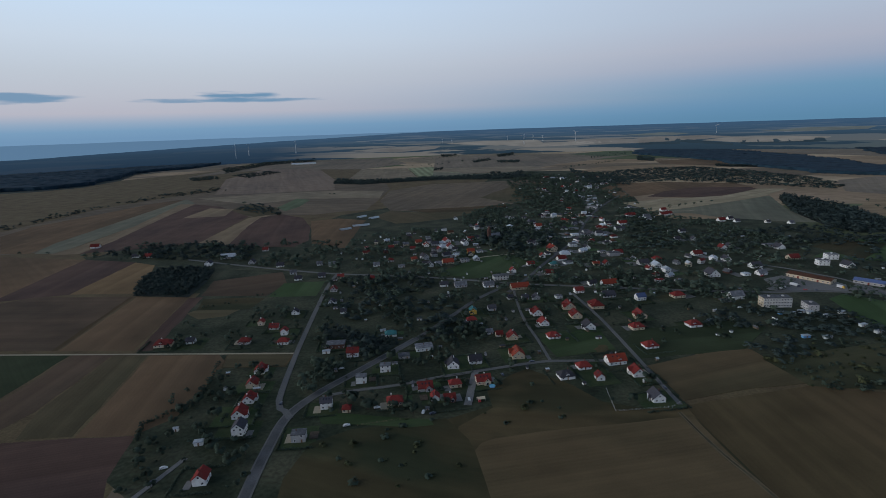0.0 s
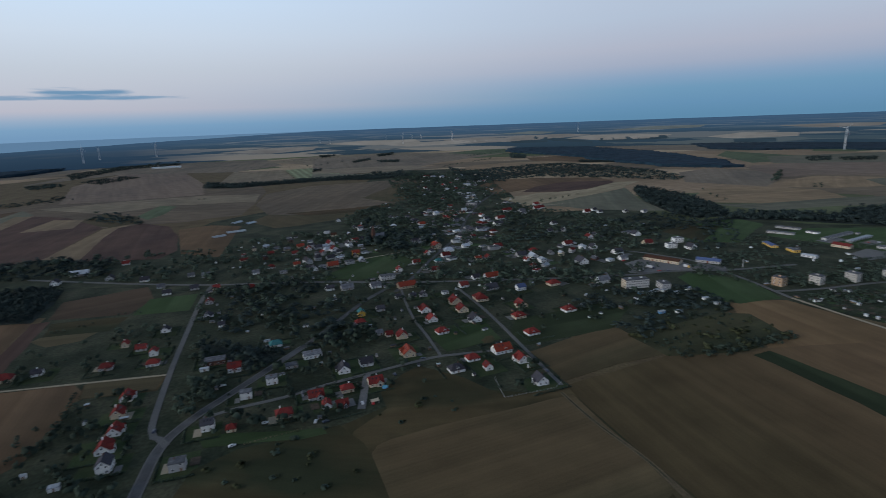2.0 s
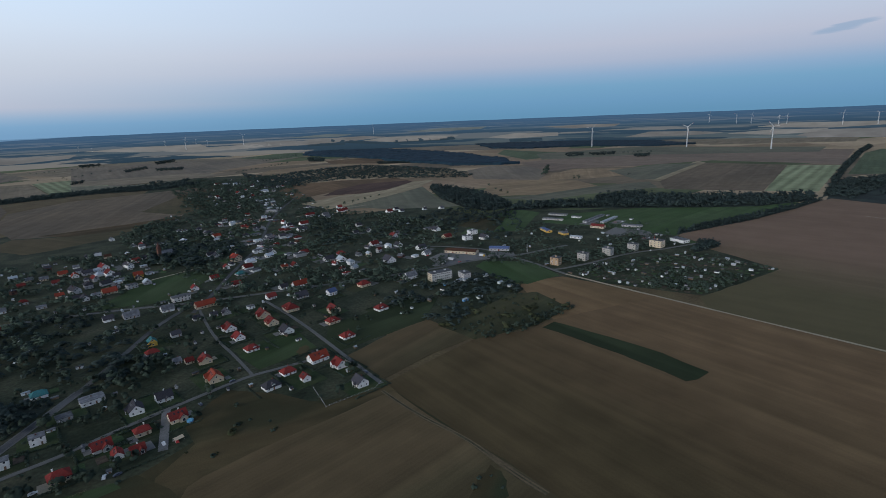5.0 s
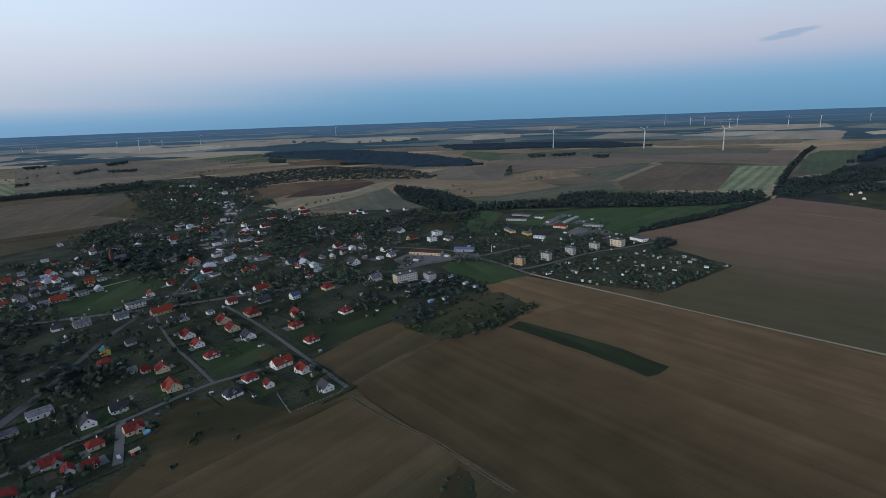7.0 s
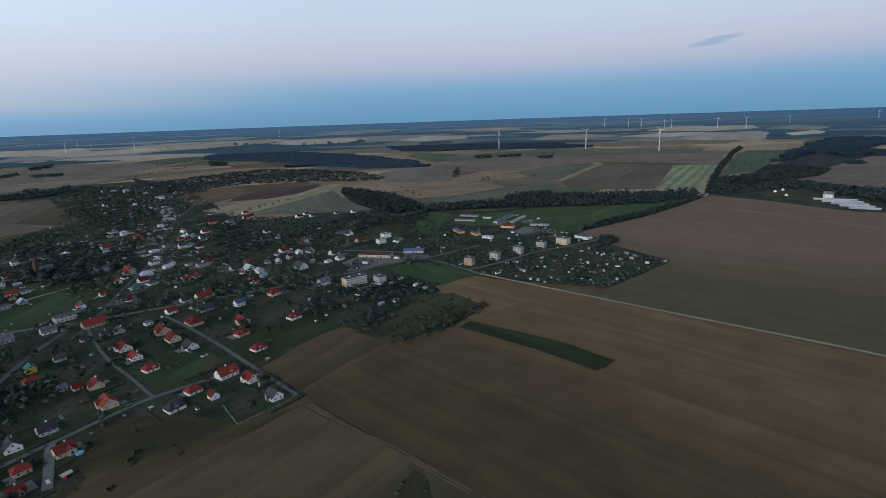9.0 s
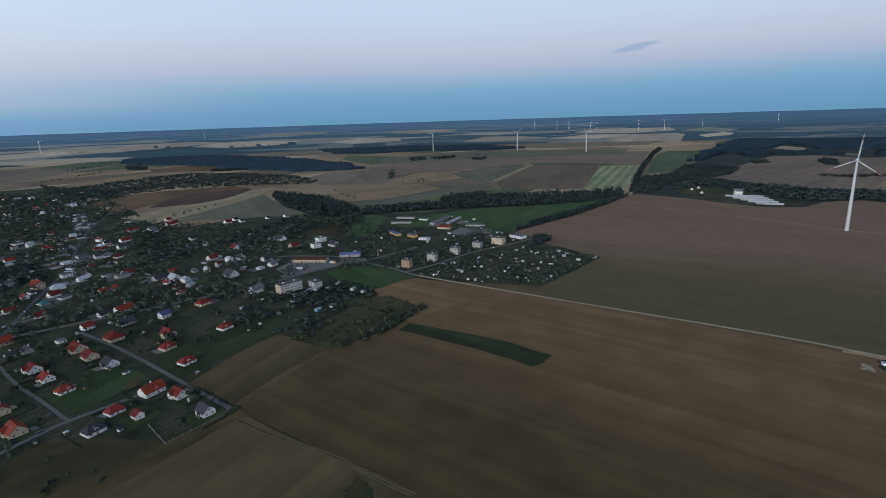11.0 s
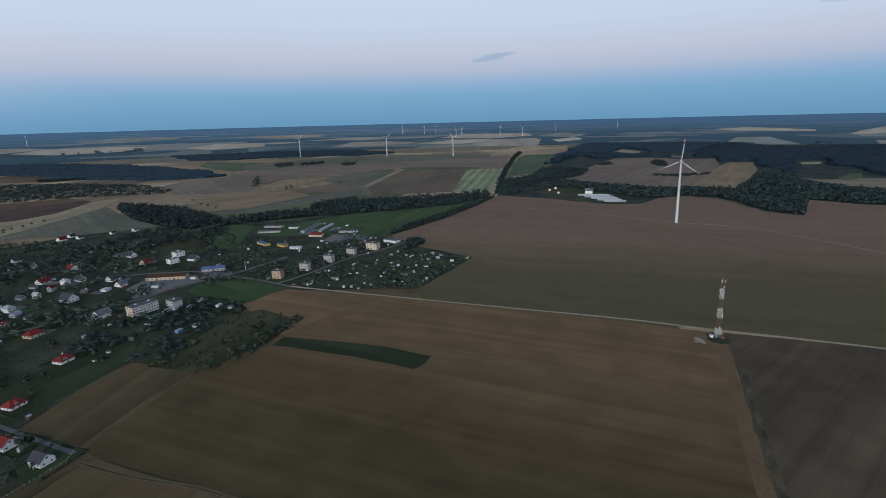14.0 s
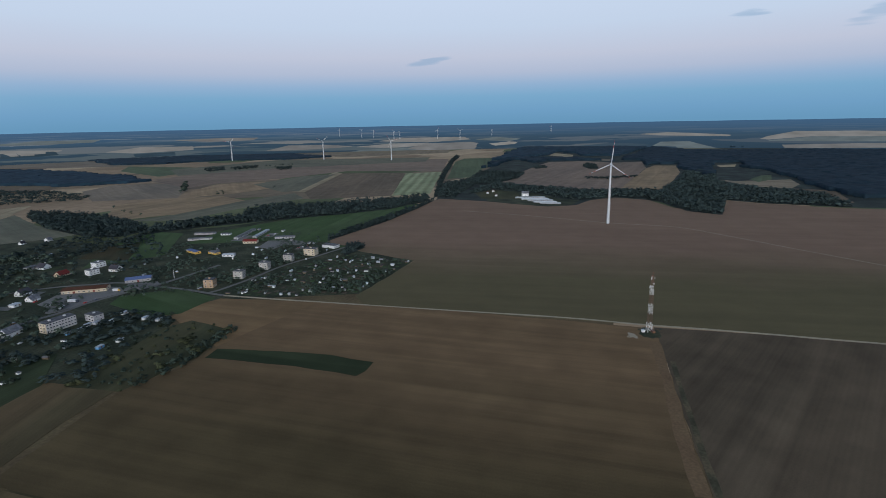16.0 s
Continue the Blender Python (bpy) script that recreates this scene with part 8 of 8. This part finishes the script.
for x, y in fill(WESTROW, 14, 64, 0.6):
    if r.random() < 0.5 and free(x, y, 1.5):
        bush(round(x, 1), round(y, 1), round(r.uniform(1.2, 2.6), 1))


# ---- distance: scattered woods, hedgerows and field trees ----
def tree_row(x0, y0, x1, y1, gap, seed, h=8):
    r = random.Random(seed)
    n = max(2, int(math.hypot(x1 - x0, y1 - y0) / gap))
    return [(x0 + (x1 - x0) * k / n + r.uniform(-4, 4), y0 + (y1 - y0) * k / n + r.uniform(-4, 4), h * r.uniform(0.6, 1.2), h * r.uniform(0.9, 1.5)) for k in range(n) if r.random() < 0.8]


rows = (tree_row(480, 2134, 800, 2469, 19.2, 81) + tree_row(457, 1069, 618, 1161, 26.4, 82, 6.9) + tree_row(797, 931, 867, 1098, 36, 83, 8)
        + tree_row(-722, 823, -445, 780, 40.8, 84, 5.8) + tree_row(742, 2705, 1044, 3000, 31.2, 85, 10.3) + tree_row(1114, 1129, 1292, 1289, 14.4, 86, 13.8)
        + tree_row(1098, 993, 1126, 997, 10.8, 87, 10.3) + tree_row(-69.1, 2572, 445, 3200, 48, 88, 9.2) + tree_row(1929, 1472, 2034, 1396, 16.8, 89, 10.3)
        + tree_row(-924, 1225, -886, 1233, 9.6, 90, 9.2) + tree_row(-515, 1352, -490, 1366, 12, 91, 10.3) + tree_row(-453, 769, -348, 812, 21.6, 92, 14.9)
        + tree_row(1806, 1681, 1862, 1681, 8.4, 96, 6.9) + tree_row(1891, 1405, 1921, 1381, 8.4, 97, 6.9) + tree_row(1143, 1044, 1169, 1039, 7.2, 98, 5.8) + tree_row(1268, 954, 1283, 952, 6, 99, 5.8)
        + tree_row(-258.6, 515, -213.8, 548, 4.8, 103, 3) + tree_row(-217.6, 556, -183, 558, 4.8, 104, 2.8) + tree_row(-193.3, 307, -172.8, 372, 10.8, 105, 4.6)
        + tree_row(965, 3119, 1210, 3107, 36, 100, 8) + tree_row(-201, 3027, 108.8, 3292, 28.8, 101, 8) + tree_row(-335, 2678, 28.2, 2454, 48, 102, 5.8)
        + tree_row(-343, 1499, -298.2, 1513, 14.4, 93, 6.9) + tree_row(-1812, 3072, -1377, 3002, 36, 94, 10.3))
planted("field_trees", rows, "single dark trees along field edges", LEAF, 0.0, seed=95)


# ---- yards and streets: cars, pool, fences, stack ----
for x, y, yaw, paint, lab in (
        (11.5, 315, 95, CARWHITE, "small white car parked on a drive"), (-112.6, 317, 95, CARDARK, "dark car on the village road"),
        (-48, 308, 12, CARWHITE, "white van parked behind a house"), (-12, 299, 20, CARDARK, "dark car parked behind a house"),
        (18, 313, 95, CARRED, "red car parked on a drive"), (-64, 288, 20, CARWHITE, "white van parked beside a lawn"),
        (37, 349, 100, CARDARK, "dark car parked by a house"), (-69, 511, 40, CARWHITE, "white car among garden trees"),
        (-81.9, 367, 15, CARWHITE, "white car parked in a yard"), (-17.9, 301, 80, CARWHITE, "white car parked behind a house"),
        (-156.2, 250.9, 20, CARWHITE, "white car on a gravel drive"), (-156.2, 239.4, 60, CARDARK, "dark car on a gravel drive"),
        (61.4, 369, 15, CARDARK, "dark car outside a house"), (142.1, 323, 95, CARDARK, "dark car by a garden fence"),
        (352, 545, 10, CARWHITE, "white van on the shop forecourt"), (352, 531, 10, CARDARK, "dark car on the shop forecourt"),
        (366, 518, 10, CARRED, "red car on the shop forecourt"), (376, 516, 10, CARDARK, "dark car on the shop forecourt"),
        (367, 535, 10, CARWHITE, "white car on the shop forecourt"), (436, 387, 30, CARDARK, "dark car beside the estate road"),
        (447, 385, 30, CARWHITE, "white car beside the estate road"), (471, 376, 30, CARDARK, "dark car beside the estate road"),
        (579, 398, 30, CARWHITE, "white car beside the estate road"),
        (273.9, 472, 10, CARWHITE, "white car behind the apartment block"), (110.1, 626, 60, CARDARK, "dark car in the main street")):
    car(x, y, yaw, paint, lab)

def lorry(x, y, yaw, label, cab_paint, L=7.5):
    """A parked box lorry: cab, load box, wheels."""
    t = thing("lorry", x, y, yaw, label, "lorry")
    bm = bmesh.new()
    box(bm, -L / 2, L / 2 - 2.1, -1.2, 1.2, 0.9, 3.3)
    part("load_box", bm, CARWHITE, t)
    bm = bmesh.new()
    box(bm, L / 2 - 2.0, L / 2, -1.15, 1.15, 0.5, 2.0)
    box(bm, L / 2 - 2.0, L / 2 - 0.35, -1.1, 1.1, 2.0, 2.7)
    part("cab", bm, cab_paint, t)
    bm = bmesh.new()
    box(bm, L / 2 - 0.36, L / 2 - 0.3, -1.0, 1.0, 2.02, 2.6)
    part("windscreen", bm, GLASS, t)
    for u in (-L / 2 + 1.2, -L / 2 + 2.4, L / 2 - 1.2):
        for v in (-1.1, 1.1):
            bm = bmesh.new()
            tube(bm, (u, v - 0.14, 0.48), (u, v + 0.14, 0.48), 0.48, n=12)
            part("wheel", bm, RUBBER, t)


lorry(346, 524, 25, "white box lorry parked on the shop forecourt", CARWHITE)
lorry(364, 532, 290, "white lorry with a long load box beside the shop", CARDARK, 10)
lorry(404, 521, 300, "yellow delivery lorry at the corner of the shop", YELLOW, 7)
pool = thing("swimming_pool", 28.2, 332, 0, "round blue above-ground garden pool", "pool")
bm = bmesh.new()
tube(bm, (0, 0, 0), (0, 0, 1.1), 2.1, 2.1, 24)
part("pool_wall", bm, BLUEPAINT, pool)
bm = bmesh.new()
tube(bm, (0, 0, 1.1), (0, 0, 1.12), 1.95, 1.95, 24)
part("water", bm, POOL, pool)

tent = thing("party_tent", 19.2, 314, 15, "cream garden tent on grass", "tent")
bm = bmesh.new()
pitched_roof(bm, 5, 3.2, 1.7, 0.9, 0.1)
part("canopy", bm, CREAM, tent)
for sx in (-2.4, 2.4):
    for sy in (-1.5, 1.5):
        bm = bmesh.new()
        tube(bm, (sx, sy, 0), (sx, sy, 1.7), 0.05)
        part("pole", bm, PALE_STEEL, tent)


def fence(label, post_gap, height, material, *pts):
    """A post-and-rail fence along a line."""
    f = thing("fence", pts[0][0], pts[0][1], 0, label, "fence")
    ox, oy = pts[0]
    for (x0, y0), (x1, y1) in zip(pts, pts[1:]):
        d = math.hypot(x1 - x0, y1 - y0)
        n = max(1, round(d / post_gap))
        for k in range(n):
            x, y = x0 + (x1 - x0) * k / n - ox, y0 + (y1 - y0) * k / n - oy
            bm = bmesh.new()
            box(bm, x - 0.09, x + 0.09, y - 0.09, y + 0.09, -0.2, height + 0.1)
            part("post", bm, material, f)
        for z in (0.35, height - 0.15):
            bm = bmesh.new()
            tube(bm, (x0 - ox, y0 - oy, z), (x1 - ox, y1 - oy, z), 0.035, n=4)
            part("rail", bm, material, f)
    return f


fence("pale concrete fence with posts round a new garden", 2.6, 1.1, GREY, (103.7, 324), (101.1, 295.7), (137, 298.2), (145.9, 305))
fence("wire garden fence on thin posts", 3.0, 1.1, WOOD, (-57.6, 288), (-25.6, 294.4))
fence("wire fence along a meadow", 5.0, 1.2, WOOD, (361, 402), (353, 420), (349, 465))

stack = thing("chimney_stack", 462, 500, 0, "pale concrete boiler-house chimney", "chimney")
bm = bmesh.new()
tube(bm, (0, 0, -0.2), (0, 0, 9.5), 0.42, 0.32, 12)
part("shaft", bm, GREY, stack)
bm = bmesh.new()
tube(bm, (0, 0, 9.5), (0, 0, 9.8), 0.42, 0.42, 12)
part("cap", bm, GREY, stack)
tree(397, 488, 9.8)
tree(362, 401, 4.6)

for k, (x, y) in enumerate(((301, 453), (310, 451), (320, 455), (286.7, 399), (353, 450), (302, 396), (252, 443), (326, 452), (-99.8, 397), (335, 443), (348, 419), (349, 404))):
    shed(x, y, 9, 6, 3, 2.1, SHEET, BLUEPAINT if k in (0, 3) else WHITE, "flat")
rubble = new("spoil_heap", tri_mesh("spoil_heap", *(lambda V, F: (V * np.array((9, 6, 1.2)) - np.array((0, 0, 0.5)), F))(*crown_arrays(900, 60, 0.12)), TRACK))
rubble.matrix_basis = pose(430, -2.6, 0)
tagged(rubble, "low pale heap of rubble beside the mast", "rubble")

store = thing("storage_container", 444, -20.5, 25, "brown-red steel storage container at the foot of the mast", "container")
bm = bmesh.new()
box(bm, -2.2, 2.2, -1.1, 1.1, -0.1, 2.2)
part("body", bm, RUST, store)
bm = bmesh.new()
box(bm, -2.23, -2.205, -0.9, 0.9, 0.1, 2.0)
part("door", bm, DOOR, store)


def ragged(label, material, x, y, a, b, yaw, seed, z):
    """A ragged patch of bare ground."""
    r = random.Random(seed)
    c, s = math.cos(radians(yaw)), math.sin(radians(yaw))
    q = []
    for k in range(18):
        w, f = k * math.pi / 9, r.uniform(0.78, 1.12)
        u, v = math.cos(w) * a * f, math.sin(w) * b * f
        q.append((x + u * c - v * s, y + u * s + v * c))
    sheet("bare_patch", q, z, 0.2, material, label, "ground", yaw)


ragged("pale sandy spoil spread beside the mast", TRACK, 433, -5.1, 6.4, 2.8, 30, 5, 0.33)
ragged("dark weedy grass round the mast compound", VERGE, 442, -17.9, 11.5, 9, 10, 6, 0.325)
for x, y, size in ((447, -10.2, 2.0), (445, -23, 2.4), (438, -14.1, 1.6), (452, -26.9, 1.8)):
    bush(x, y, size)
ragged("dry brown patch in a garden lawn", CROPS["heath"], 120, 389, 9, 5, 55, 9, 0.33)
ragged("dark weedy corner of a harvested field", CROPS["meadow"], 136, 175, 17, 9, 40, 8, 0.272)
for x, y, size in ((136, 184, 2.2), (142, 182, 1.5), (141, 172, 1.8), (130, 180, 2.6)):
    bush(x, y, size)

# ---- yards, garages and cars of the estate ----
for x, y, a, b, yaw in ((668, 573, 20.5, 9, 15), (701, 543, 15.4, 7.7, 15), (573, 516, 12.8, 5.1, 20), (636, 444, 10.2, 5.1, 15)):
    c, s = math.cos(radians(yaw)), math.sin(radians(yaw))
    q = [(x + c * i * a - s * j * b, y + s * i * a + c * j * b) for i, j in ((-1, -1), (1, -1), (1, 1), (-1, 1))]
    sheet("yard", q, 0.262, 0.2, PAVING, "worn grey paved yard of the estate", "yard", yaw)
for k, (x, y) in enumerate(((659, 573), (677, 575), (676, 562), (696, 545), (708, 540), (570, 518), (577, 516), (632, 445), (641, 443))):
    car(x, y, 15 + 90 * (k % 2), (CARWHITE, CARDARK, CARDARK, CARRED)[k % 4], ("white", "dark", "dark", "red")[k % 4] + " car parked in an estate yard")
for k, (x, y) in enumerate(((721, 593), (732, 589), (732, 541), (585, 547), (663, 447), (676, 486))):
    shed(x, y, 12, 7, 3.2, 2.2, FELT, GREY if k % 2 else WHITE, "flat")
